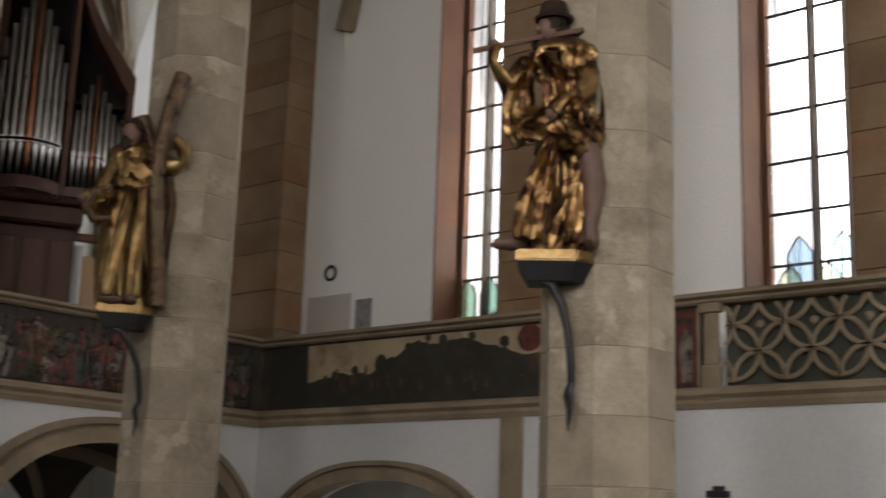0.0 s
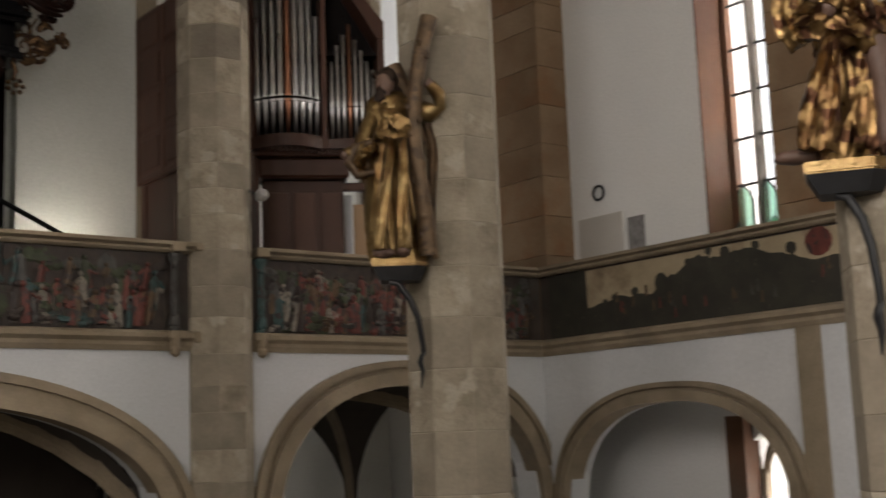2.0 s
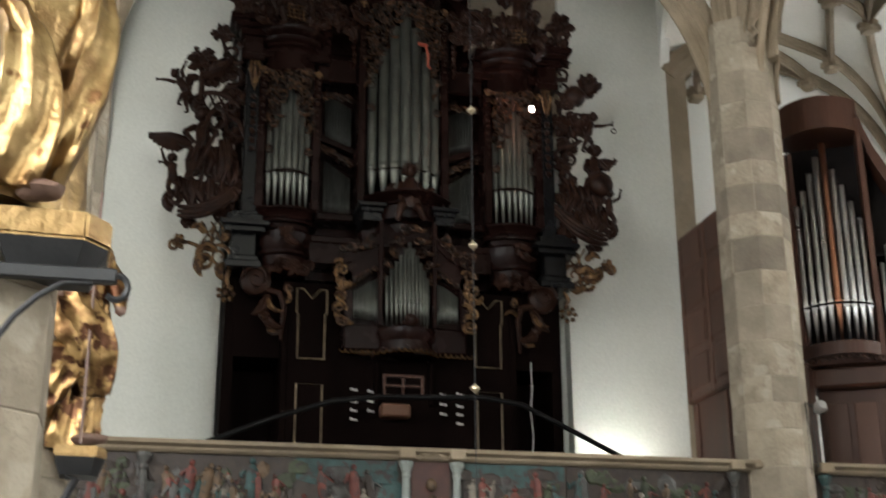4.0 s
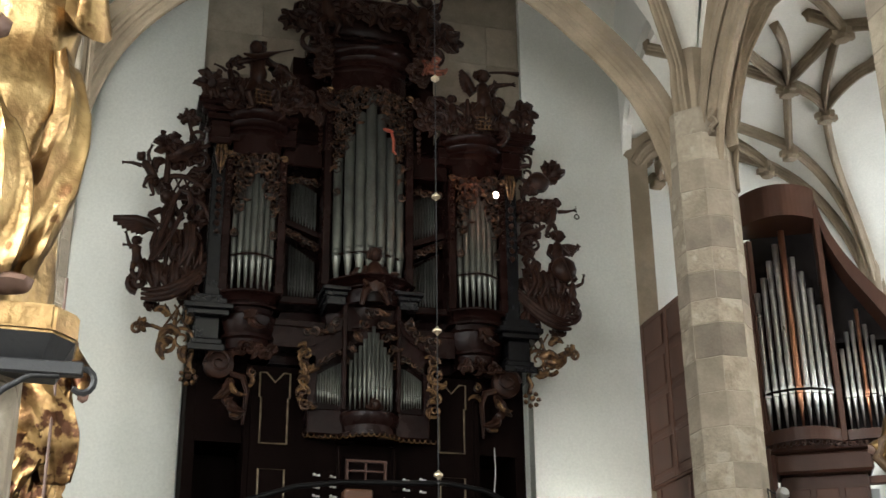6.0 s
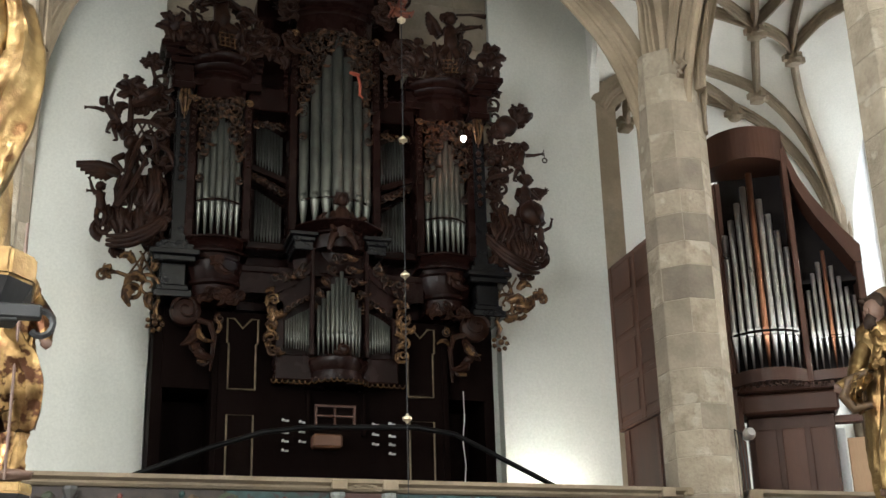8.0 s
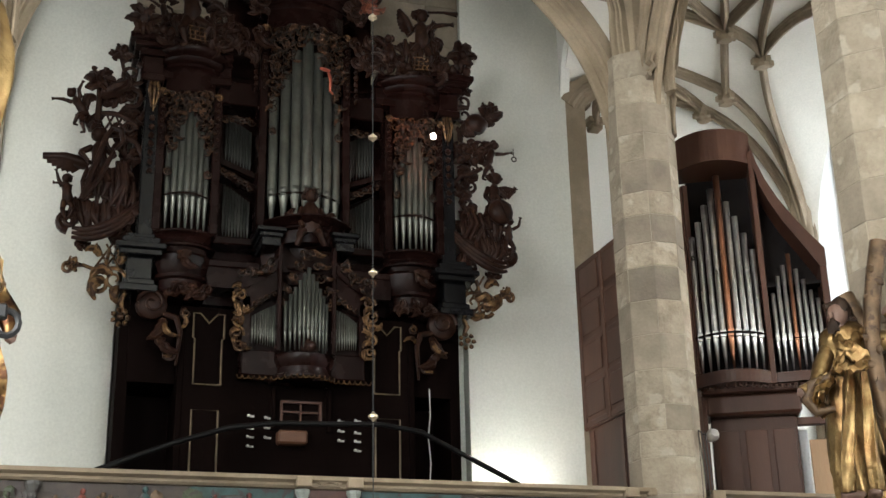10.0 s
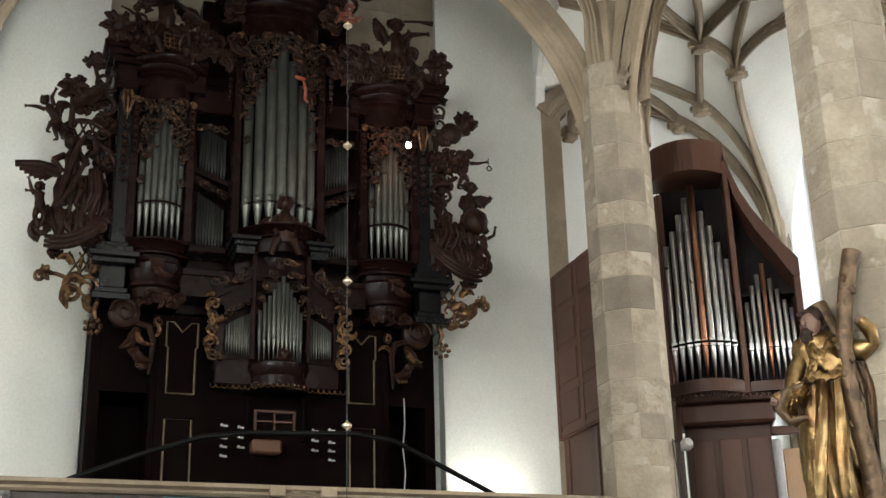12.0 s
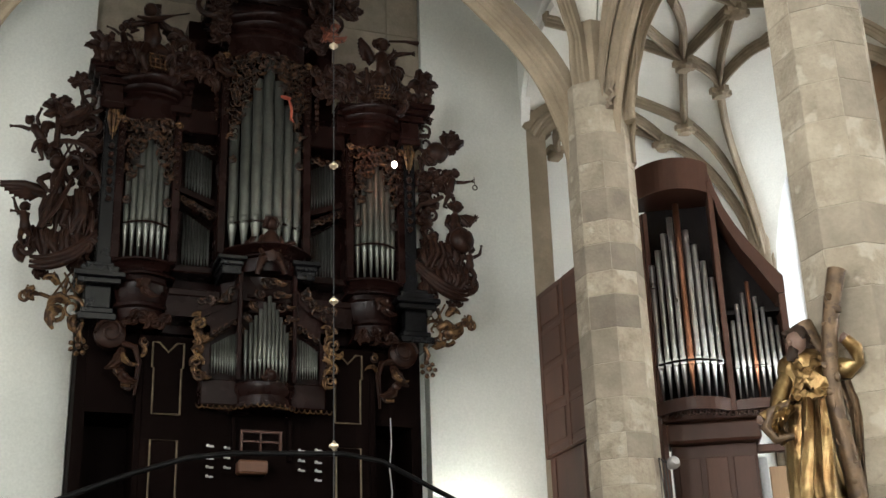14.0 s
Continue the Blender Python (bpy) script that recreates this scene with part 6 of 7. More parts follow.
block2("back_panel", 0.05, 1.1, -0.62, -0.56, 4.73, 8.41, DARK, "near black sheet for the shade behind the pipes", 0)
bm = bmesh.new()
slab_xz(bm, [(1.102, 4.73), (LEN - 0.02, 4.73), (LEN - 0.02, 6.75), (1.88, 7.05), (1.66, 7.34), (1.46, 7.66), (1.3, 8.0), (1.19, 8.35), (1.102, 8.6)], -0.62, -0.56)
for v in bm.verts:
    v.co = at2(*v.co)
part("back_panel", bm, DARK, org2, "near black sheet for the shade behind the pipes")
block2("underside", 0.0, LEN, -0.6, 0.02, 4.62, 4.72)
block2("middle_post", 1.07, 1.16, -0.55, 0.05, 4.72, 8.6)
block2("end_post", LEN - 0.09, LEN + 0.02, -0.55, 0.04, 4.72, 6.56)
block2("lower_cabinet", 0.12, 1.42, -0.9, -0.35, 1.5, 4.3)
for i in range(3):
    block2("door_panel", 0.2 + 0.42 * i, 0.54 + 0.42 * i, -0.35, -0.325, 1.9, 4.1)
block2("apron", 0.06, 1.5, -0.75, -0.1, 4.3, 4.62, bevel=0.04)
block2("cross_beam", 1.42, LEN + 0.4, -0.7, -0.55, 4.18, 4.3)
block2("light_panel", 1.62, 2.6, -0.9, -0.86, 1.5, 4.0, OAK, "light oak panel")
block2("pale_post", 1.46, 1.6, -0.88, -0.8, 1.5, 4.15, PLASTER_GREY, "pale post")


def bulge2(name, s0, s1, depth, z0, z1, back, material=WALNUT):
    bm = bmesh.new()
    out = [(s0 + (s1 - s0) * i / 16, depth * (1 - ((i / 8) - 1) ** 2)) for i in range(17)] + [(s1, back), (s0, back)]
    a = [bm.verts.new(at2(s, o, z0)) for s, o in out]
    b = [bm.verts.new(at2(s, o, z1)) for s, o in out]
    bm.faces.new(a[::-1]), bm.faces.new(b)
    for i in range(len(out)):
        j = (i + 1) % len(out)
        bm.faces.new((a[i], a[j], b[j], b[i]))
    bmesh.ops.bevel(bm, geom=[e for e in bm.edges if abs(e.verts[0].co.z - e.verts[1].co.z) < 1e-4], offset=0.012, segments=1, affect="EDGES")
    return part(name, bm, material, org2)


bulge2("tower_cap", -0.06, 1.12, 0.34, 8.38, 8.93, -0.6)
bulge2("tower_ledge", -0.06, 1.12, 0.34, 4.72, 4.92, -0.5)
bulge2("field_ledge", 1.16, LEN, 0.05, 4.74, 4.9, -0.5)
# swept upper wing on the right
bm = bmesh.new()
curve2 = [(1.12, 8.72), (1.2, 8.4), (1.31, 8.08), (1.47, 7.75), (1.67, 7.42), (1.88, 7.12), (LEN + 0.02, 6.84)]
out = curve2 + [(LEN + 0.02, 6.56), (LEN - 0.09, 6.56), (1.74, 6.98), (1.5, 7.36), (1.33, 7.7), (1.21, 8.0), (1.15, 8.3), (1.12, 8.4)]
a = [bm.verts.new(at2(s, 0.06, z)) for s, z in out]
b = [bm.verts.new(at2(s, -0.6, z)) for s, z in out]
bm.faces.new(a), bm.faces.new(b[::-1])
for i in range(len(out)):
    bm.faces.new((a[(i + 1) % len(out)], a[i], b[i], b[(i + 1) % len(out)]))
part("swept_wing", bm, WALNUT, org2, "curved wooden wing over the pipes")


def pipe2(s, o, z, r, foot, body, material):
    ob = new("pipe", pipe_mesh("pipe", r, foot, body, r * 2.2, material, 12))
    ob.parent, ob.location = org2, at2(s, o, z)
    ob.rotation_euler = (0, 0, math.atan2(DIR.y, DIR.x))
    bm = bmesh.new()
    box(bm, -r * 0.95, r * 0.95, -r * 1.35, -r * 0.7, foot - 0.02, foot + 0.10, 0.006)
    part("pipe_collar", bm, material, ob)
    return ob


tops = (7.2, 7.42, 7.68, 7.94, 8.16, 7.70, 7.45, 7.18, 6.92)
for i, top in enumerate(tops):
    k = (i + 0.5) / 9 * 2 - 1
    pipe2(0.53 + 0.52 * k, 0.24 * (1 - k * k) - 0.06, 4.92, 0.052 - 0.006 * abs(k), 0.56, top - 4.92 - 0.56, COPPER if i == 4 else TIN)
for i, top in enumerate((6.17, 6.44, 6.62, 6.8, 6.54, 6.36, 6.18, 6.04)):
    pipe2(1.24 + 0.096 * i, 0.0, 4.9, 0.034, 0.5, top - 5.4, COPPER if i == 3 else TIN)
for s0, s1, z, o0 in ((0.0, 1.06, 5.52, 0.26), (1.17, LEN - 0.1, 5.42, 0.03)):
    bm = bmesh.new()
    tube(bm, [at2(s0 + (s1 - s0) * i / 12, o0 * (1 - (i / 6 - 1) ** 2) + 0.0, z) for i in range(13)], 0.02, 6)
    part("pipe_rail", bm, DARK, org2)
for i in range(22):
    s = 0.02 + (LEN - 0.05) * i / 21
    o = 0.30 * (1 - ((s - 0.53) / 0.6) ** 2) if s < 1.12 else 0.04
    bm = bmesh.new()
    lathe(bm, [(0.022, 0), (0.036, 0.12), (0.036, 0.14), (0.03, 0.14), (0.02, 0.05)], 0, 0, 8)
    m = Matrix.Translation(at2(s, max(o, 0.02) - 0.08, 4.67)) @ Matrix.Rotation(math.atan2(DIR.y, DIR.x), 4, "Z") @ Matrix.Rotation(radians(90), 4, "X")
    bm.transform(m)
    part("trumpet_end", bm, WALNUT, org2)
# a small lamp with cables beside the column
sl = thing("clip_lamp", "small silver clip lamp with hanging cables", "lamp", at=(8.98, 15.45, E + 3.6))
bm = bmesh.new()
lathe(bm, [(0.03, -0.12), (0.085, -0.02), (0.09, 0.03), (0.06, 0.08)], 0, 0, 12, m=Matrix.Rotation(radians(70), 4, "X"))
part("lamp_head", bm, TIN, sl, smooth=True)
bm = bmesh.new()
tube(bm, [(0, 0.02, 0), (-0.1, 0.1, 0.04), (-0.16, 0.12, 0.1), (-0.16, 0.12, -0.9)], 0.014, 6)
part("lamp_arm", bm, IRON, sl)
for k in range(3):
    bm = bmesh.new()
    tube(bm, [(-0.16 + 0.05 * k, 0.1, 0.08), (-0.13 + 0.05 * k, 0.08, -0.4), (-0.11 + 0.045 * k, 0.09, -0.75 - 0.05 * k)], 0.008, 5)
    part("cable", bm, LEAD, sl)


# ---- painted reliefs and panels of the parapets ----
rng = random.Random(5)
PAINTS = [surface("relief paint %s" % n, tuple(0.6 * v for v in c), tuple(0.3 * v for v in c), 7.0, 0.55, bump=0.3, grain=25, spots=((0.03, 0.02, 0.018), 9.0, 0.55)) for n, c in
          (("ochre", (0.18, 0.105, 0.05)), ("dusty red", (0.24, 0.055, 0.038)), ("olive", (0.08, 0.10, 0.045)), ("teal", (0.05, 0.12, 0.115)), ("pale", (0.36, 0.31, 0.25)), ("umber", (0.07, 0.045, 0.032)), ("grey", (0.12, 0.115, 0.105)))]
TEAL_STONE = surface("pale turquoise painted stone", (0.17, 0.19, 0.18), (0.25, 0.27, 0.25), 4.0, 0.6, bump=0.3, stain=(0.18, 0.17, 0.14))
UMBER = PAINTS[5]


def figure(bm, x, z, h, lean):
    """A plain rounded upright form in low relief."""
    w = h * 0.17
    tube(bm, [(x, 0, z), (x + lean * 0.3, -0.02, z + h * 0.25), (x + lean * 0.6, -0.035, z + h * 0.5), (x + lean * 0.8, -0.04, z + h * 0.68), (x + lean, -0.03, z + h * 0.82)], [w * 1.0, w * 0.95, w * 0.8, w * 0.95, w * 0.4], 7, flat=0.55)
    blob(bm, (x + lean, -0.045, z + h * 0.91), w * 0.5, w * 0.4, h * 0.09, segs=6)
    s = rng.choice((-1, 1))
    tube(bm, [(x + lean * 0.8 + s * w * 0.8, -0.04, z + h * 0.72), (x + s * w * 1.5, -0.06, z + h * 0.55), (x + s * w * rng.uniform(0.6, 2.0), -0.07, z + h * rng.uniform(0.45, 0.8))], (w * 0.3, w * 0.28, w * 0.2), 6)


def relief(x0, x1, label, sky, crowd):
    """A framed relief between x0 and x1 of the west parapet."""
    p = thing("relief_panel", label, "relief", "parapet reliefs", at=(0, GW, 0))
    bm = bmesh.new()
    box(bm, x0, x1, -0.015, 0.018, E + 1.68, E + 2.72)
    part("ground", bm, UMBER, p)
    if sky is PAINTS[3] and x0 < 8:
        bm = bmesh.new()
        line = [x0 + 0.02 + (x1 - x0 - 0.04) * i / 12 for i in range(13)]
        slab_xz(bm, [(x, E + 2.715) for x in line] + [(x, E + 2.46 + 0.06 * math.sin(5 * x) + rng.uniform(-0.03, 0.03)) for x in line[::-1]], -0.024, -0.012)
        part("painted_sky", bm, PAINTS[3], p, "faded blue green painted sky")
    n = 7
    for i in range(n):
        xa, xb = x0 + (x1 - x0) * i / n, x0 + (x1 - x0) * (i + 1) / n
        bm = bmesh.new()
        for k in range(5):
            blob(bm, (rng.uniform(xa, xb), -0.01, E + rng.uniform(1.75, 2.6)), rng.uniform(0.08, 0.2), 0.035, rng.uniform(0.06, 0.16), segs=6, rough=0.8)
        tagged(part("landscape", bm, rng.choice((PAINTS[2], PAINTS[5], PAINTS[6], sky)), p), kind="stuff")
    count = int((x1 - x0) / (0.62 * crowd))
    for i in range(count):
        x = x0 + 0.1 + (x1 - x0 - 0.2) * (i + rng.uniform(0.2, 0.8)) / count
        row = rng.choice((0, 0, 1, 2))
        bm = bmesh.new()
        figure(bm, x, E + 1.69 + 0.24 * row + rng.uniform(0, 0.05), rng.uniform(0.40, 0.60) - 0.05 * row, rng.uniform(-0.06, 0.06))
        part("relief_figure", bm, rng.choice(PAINTS[:5] + PAINTS[6:] + PAINTS[:2] + PAINTS[5:6]), p, smooth=True)
    for i in range(int((x1 - x0) * 5)):
        x = rng.uniform(x0 + 0.08, x1 - 0.08)
        bm = bmesh.new()
        z = E + rng.uniform(1.72, 1.95)
        for k in range(4):
            blob(bm, (x + rng.uniform(-0.1, 0.1), -0.05, z + rng.uniform(-0.03, 0.08)), rng.uniform(0.04, 0.09), 0.05, rng.uniform(0.03, 0.07), segs=6, rough=0.7)
        tagged(part("relief_form", bm, rng.choice(PAINTS), p, smooth=True), kind="stuff")
    return p


relief(-0.6, 0.15, "weathered brown painted relief with a few figures", PAINTS[5], 0.12)
relief(0.2, 1.9, "weathered brown painted relief crowded with small figures", PAINTS[0], 0.10)
relief(1.92, 3.22, "painted relief with pale and green figures", PAINTS[3], 0.11)
relief(4.05, 5.4, "painted relief with a blue sky and small figures", PAINTS[3], 0.10)
relief(5.42, 7.6, "dark painted relief crowded with figures and a boat", PAINTS[2], 0.10)
relief(9.15, 11.0, "dark carved relief with figures under small arches", PAINTS[3], 0.09)
relief(11.02, 12.6, "dark carved relief with figures and foliage", PAINTS[1], 0.10)
relief(12.62, 14.2, "nearly black carved relief panel", PAINTS[5], 0.14)


def colonette(x, material, label):
    p = thing("colonette", label, "column", "parapet colonettes", at=(x, GW - 0.08, E + 1.65))
    bm = bmesh.new()
    lathe(bm, [(0.085, 0), (0.085, 0.05), (0.06, 0.07), (0.075, 0.1), (0.075, 0.2), (0.05, 0.24)], 0, 0, 8)
    part("foot", bm, material, p)
    bm = bmesh.new()
    lathe(bm, [(0.05, 0.24), (0.062, 0.4), (0.045, 0.85)], 0, 0, 10)
    part("shaft", bm, material, p, smooth=True)
    bm = bmesh.new()
    lathe(bm, [(0.045, 0.85), (0.06, 0.88), (0.05, 0.92), (0.095, 1.02), (0.095, 1.06)], 0, 0, 8)
    part("capital", bm, material, p)
    bm = bmesh.new()
    lathe(bm, [(0.02, -0.34), (0.07, -0.3), (0.08, -0.24), (0.06, -0.2), (0.09, -0.06), (0.09, 0.0)], 0, -0.02, 8)
    part("corbel", bm, STONE_TRIM, p)


for x in (3.3, 3.95):
    colonette(x, TEAL_STONE, "slender pale turquoise colonette on the parapet")
for x in (7.72, 0.12):
    colonette(x, PAINTS[6], "weathered grey colonette at the parapet's end")
colonette(9.05, PAINTS[3], "dark green colonette on the aisle parapet")
niche = thing("niche", "dark red niche with a small crouching statue shape", "niche", at=(0, GW, 0))
bm = bmesh.new()
box(bm, 3.38, 3.87, -0.02, 0.018, E + 1.68, E + 2.72)
part("niche_back", bm, surface("dark red paint", (0.05, 0.016, 0.012), (0.08, 0.028, 0.02), 5.0, 0.5), niche)
bm = bmesh.new()
blob(bm, (3.63, -0.07, E + 2.1), 0.12, 0.07, 0.2, rough=0.3)
blob(bm, (3.62, -0.1, E + 2.42), 0.07, 0.06, 0.085)
tube(bm, [(3.56, -0.08, E + 2.0), (3.5, -0.12, E + 1.9), (3.58, -0.09, E + 1.7)], (0.07, 0.055, 0.035), 7)
tube(bm, [(3.68, -0.08, E + 2.0), (3.74, -0.12, E + 1.88), (3.7, -0.09, E + 1.7)], (0.07, 0.055, 0.035), 7)
tube(bm, [(3.72, -0.08, E + 2.25), (3.78, -0.1, E + 2.1), (3.66, -0.13, E + 2.05)], (0.05, 0.04, 0.03), 7)
part("niche_statue", bm, PAINTS[0], niche, smooth=True)
bm = bmesh.new()
for i in range(2):
    tube(bm, [(3.45 + 0.36 * i + 0.05 * math.cos(a), -0.08, E + 2.78 + 0.03 * math.sin(a)) for a in [k * 0.8 for k in range(8)]], 0.02, 5)
tube(bm, [(3.42, -0.1, E + 2.84), (3.52, -0.12, E + 2.79), (3.63, -0.13, E + 2.83), (3.74, -0.12, E + 2.79), (3.84, -0.1, E + 2.84)], 0.025, 6)
part("niche_crest", bm, STONE_TRIM, niche)
# coping steps over the niche columns, end mouldings that wrap the column
for x in (3.3, 3.95, 7.75, 9.05):
    bm = bmesh.new()
    box(bm, x - 0.10, x + 0.10, GW - 0.20, GW - 0.02, E + 2.735, E + 2.862, 0.012)
    box(bm, x - 0.13, x + 0.13, GW - 0.17, GW - 0.02, E + 1.55, E + 1.66, 0.012)
    tagged(part("coping_block", bm, STONE_TRIM), "projecting block of the parapet coping", "coping", kind="structure")
bm = bmesh.new()
box(bm, 8.0, 8.38, GW - 0.19, GW + 0.02, E + 2.76, E + 2.868, 0.02)
box(bm, 8.0, 8.36, GW - 0.16, GW + 0.02, E + 1.5, E + 1.66, 0.02)
tagged(part("coping_end", bm, STONE_TRIM), "end of the parapet coping on the column", "coping", kind="structure")

# side gallery: dark painted landscape, small framed panels, pierced tracery
SKY = surface("faded ochre painted sky", (0.30, 0.235, 0.15), (0.38, 0.305, 0.20), 2.0, 0.6, bump=0.1, stain=(0.15, 0.10, 0.06))
HILL = surface("near black painted hills", (0.020, 0.018, 0.013), (0.035, 0.032, 0.022), 4.0, 0.55, bump=0.1, spots=((0.07, 0.055, 0.04), 12.0, 0.66))


def wall_paint(name, pts, out, material, parent):
    bm = bmesh.new()
    a = [bm.verts.new((GN + 0.02 - out, y, E + z)) for y, z in pts]
    b = [bm.verts.new((GN + 0.03, y, E + z)) for y, z in pts]
    bm.faces.new(a), bm.faces.new(b[::-1])
    for i in range(len(pts)):
        bm.faces.new((a[(i + 1) % len(pts)], a[i], b[i], b[(i + 1) % len(pts)]))
    return part(name, bm, material, parent)


scape = thing("painted_frieze", "faded painted landscape frieze with black hills on the parapet", "painting")
wall_paint("sky", [(14.7, 1.68), (8.5, 1.68), (8.5, 2.7), (14.7, 2.7)], 0.006, SKY, scape)
hills = [(15.5, 1.67), (8.5, 1.67)]
ridge_line = ((8.5, 2.2), (10.2, 2.3), (10.75, 2.44), (11.4, 2.6), (11.9, 2.55), (12.3, 2.62), (12.8, 2.4), (13.2, 2.17), (13.9, 2.2), (14.35, 2.12), (14.58, 2.1))
for (ya, za), (yb, zb) in zip(ridge_line, ridge_line[1:]):
    for k in range(6):
        t = k / 6
        hills.append((ya + (yb - ya) * t, za + (zb - za) * (3 * t * t - 2 * t ** 3) + rng.uniform(-0.025, 0.03)))
hills += [(14.6, 2.1), (14.62, 2.7), (15.5, 2.7)]
wall_paint("hill_range", hills, 0.012, HILL, scape)
for ty, tz, r in ((11.2, 2.62, 0.07), (11.75, 2.6, 0.09), (12.05, 2.66, 0.06), (10.6, 2.5, 0.09), (13.55, 2.24, 0.08), (9.6, 2.34, 0.1), (9.0, 2.3, 0.09), (13.0, 2.32, 0.14), (12.62, 2.28, 0.09), (12.45, 2.55, 0.06), (14.2, 2.15, 0.05), (14.0, 2.2, 0.06)):
    wall_paint("painted_tree", [(ty + r * math.cos(a) * rng.uniform(0.85, 1.1), tz + r * math.sin(a) * rng.uniform(0.85, 1.1)) for a in [k * 0.628 for k in range(10)]], 0.016, HILL, scape)
    wall_paint("painted_trunk", [(ty + 0.015, tz - 0.3), (ty - 0.015, tz - 0.3), (ty - 0.015, tz), (ty + 0.015, tz)], 0.015, HILL, scape)
wall_paint("red_shield", [(10.15 + 0.22 * math.cos(a), 2.52 + 0.2 * math.sin(a)) for a in [k * 0.5 for k in range(12)]], 0.016, PAINTS[1], scape)
for i in range(26):
    fy, fz = rng.uniform(9.0, 14.0), rng.uniform(1.75, 2.15)
    wall_paint("painted_mark", [(fy + 0.03, fz), (fy - 0.03, fz), (fy - 0.02, fz + 0.16), (fy + 0.015, fz + 0.17)], 0.015, rng.choice((PAINTS[0], PAINTS[6], PAINTS[1])), scape)
pf = thing("framed_painting", "small dark painted panels with pale frames on the parapet", "painting")
for y0, y1, m in ((7.86, 8.4, PAINTS[5]), (7.5, 7.82, PAINTS[1])):
    wall_paint("panel", [(y1, 1.7), (y0, 1.7), (y0, 2.68), (y1, 2.68)], 0.012, m, pf)
for y in (7.84, 7.47):
    bm = bmesh.new()
    box(bm, GN - 0.02, GN + 0.02, y - 0.02, y + 0.02, E + 1.68, E + 2.7, 0.006)
    part("frame_bar", bm, STONE_TRIM, pf)
wall_paint("panel_form", [(8.2, 1.8), (8.0, 1.8), (7.94, 2.2), (8.08, 2.4), (8.28, 2.2)], 0.018, PAINTS[3], pf)
wall_paint("panel_form", [(7.72, 1.75), (7.58, 1.75), (7.56, 2.3), (7.66, 2.45), (7.76, 2.2)], 0.018, PAINTS[4], pf)
bm = bmesh.new()
box(bm, GN - 0.09, GN + 0.02, 7.15, 7.4, E + 1.5, E + 1.95, 0.012)
box(bm, GN - 0.06, GN + 0.02, 7.18, 7.37, E + 1.95, E + 2.62, 0.012)
box(bm, GN - 0.11, GN + 0.02, 7.12, 7.43, E + 2.62, E + 2.74, 0.012)
structure("trim_parapet_post", bm, STONE_TRIM, "stone post of the parapet", "trim")
trac = thing("pierced_tracery", "pierced stone tracery of interlaced circles on the parapet", "tracery")
plain_box("parapet_tracery_back", GN + 0.12, GN + 0.2, -8.0, 7.14, E + 1.6, E + 2.8, surface("dark green ground", (0.045, 0.05, 0.038), (0.07, 0.07, 0.055), 3.0, 0.7, bump=0.3), "dark ground behind the tracery", "parapet")
R, TY, TZ = 0.35, 7.36, 2.80
for i in range(9):
    for j in range(4):
        for odd in (0, 1):
            cy, cz = TY - 2 * R * (i + 0.5 * odd), E + TZ + 2 * R * (j - 1.5 + 0.5 * odd)
            runs, cur = [], []
            for k in range(25):
                a = 2 * math.pi * k / 24
                p = (GN + 0.04 + 0.01 * odd, cy + R * math.cos(a), cz + R * math.sin(a))
                if E + 1.68 <= p[2] <= E + 2.72 and p[1] <= 7.13:
                    cur.append(p)
                else:
                    if len(cur) > 2:
                        runs.append(cur)
                    cur = []
            if len(cur) > 2:
                runs.append(cur)
            for run in runs:
                bm = bmesh.new()
                tube(bm, run, 0.034, 6, flat=1.0, up=Vector((1, 0, 0)))
                part("tracery_arc", bm, STONE_TRIM, trac)
        bm = bmesh.new()
        cz = E + TZ + 2 * R * (j - 1.5)
        if E + 1.75 < cz < E + 2.65:
            blob(bm, (GN + 0.1, TY - 2 * R * i, cz), 0.02, 0.06, 0.06, segs=6, rough=0.6)
            part("rosette", bm, STONE_TRIM, trac)
        else:
            bm.free()


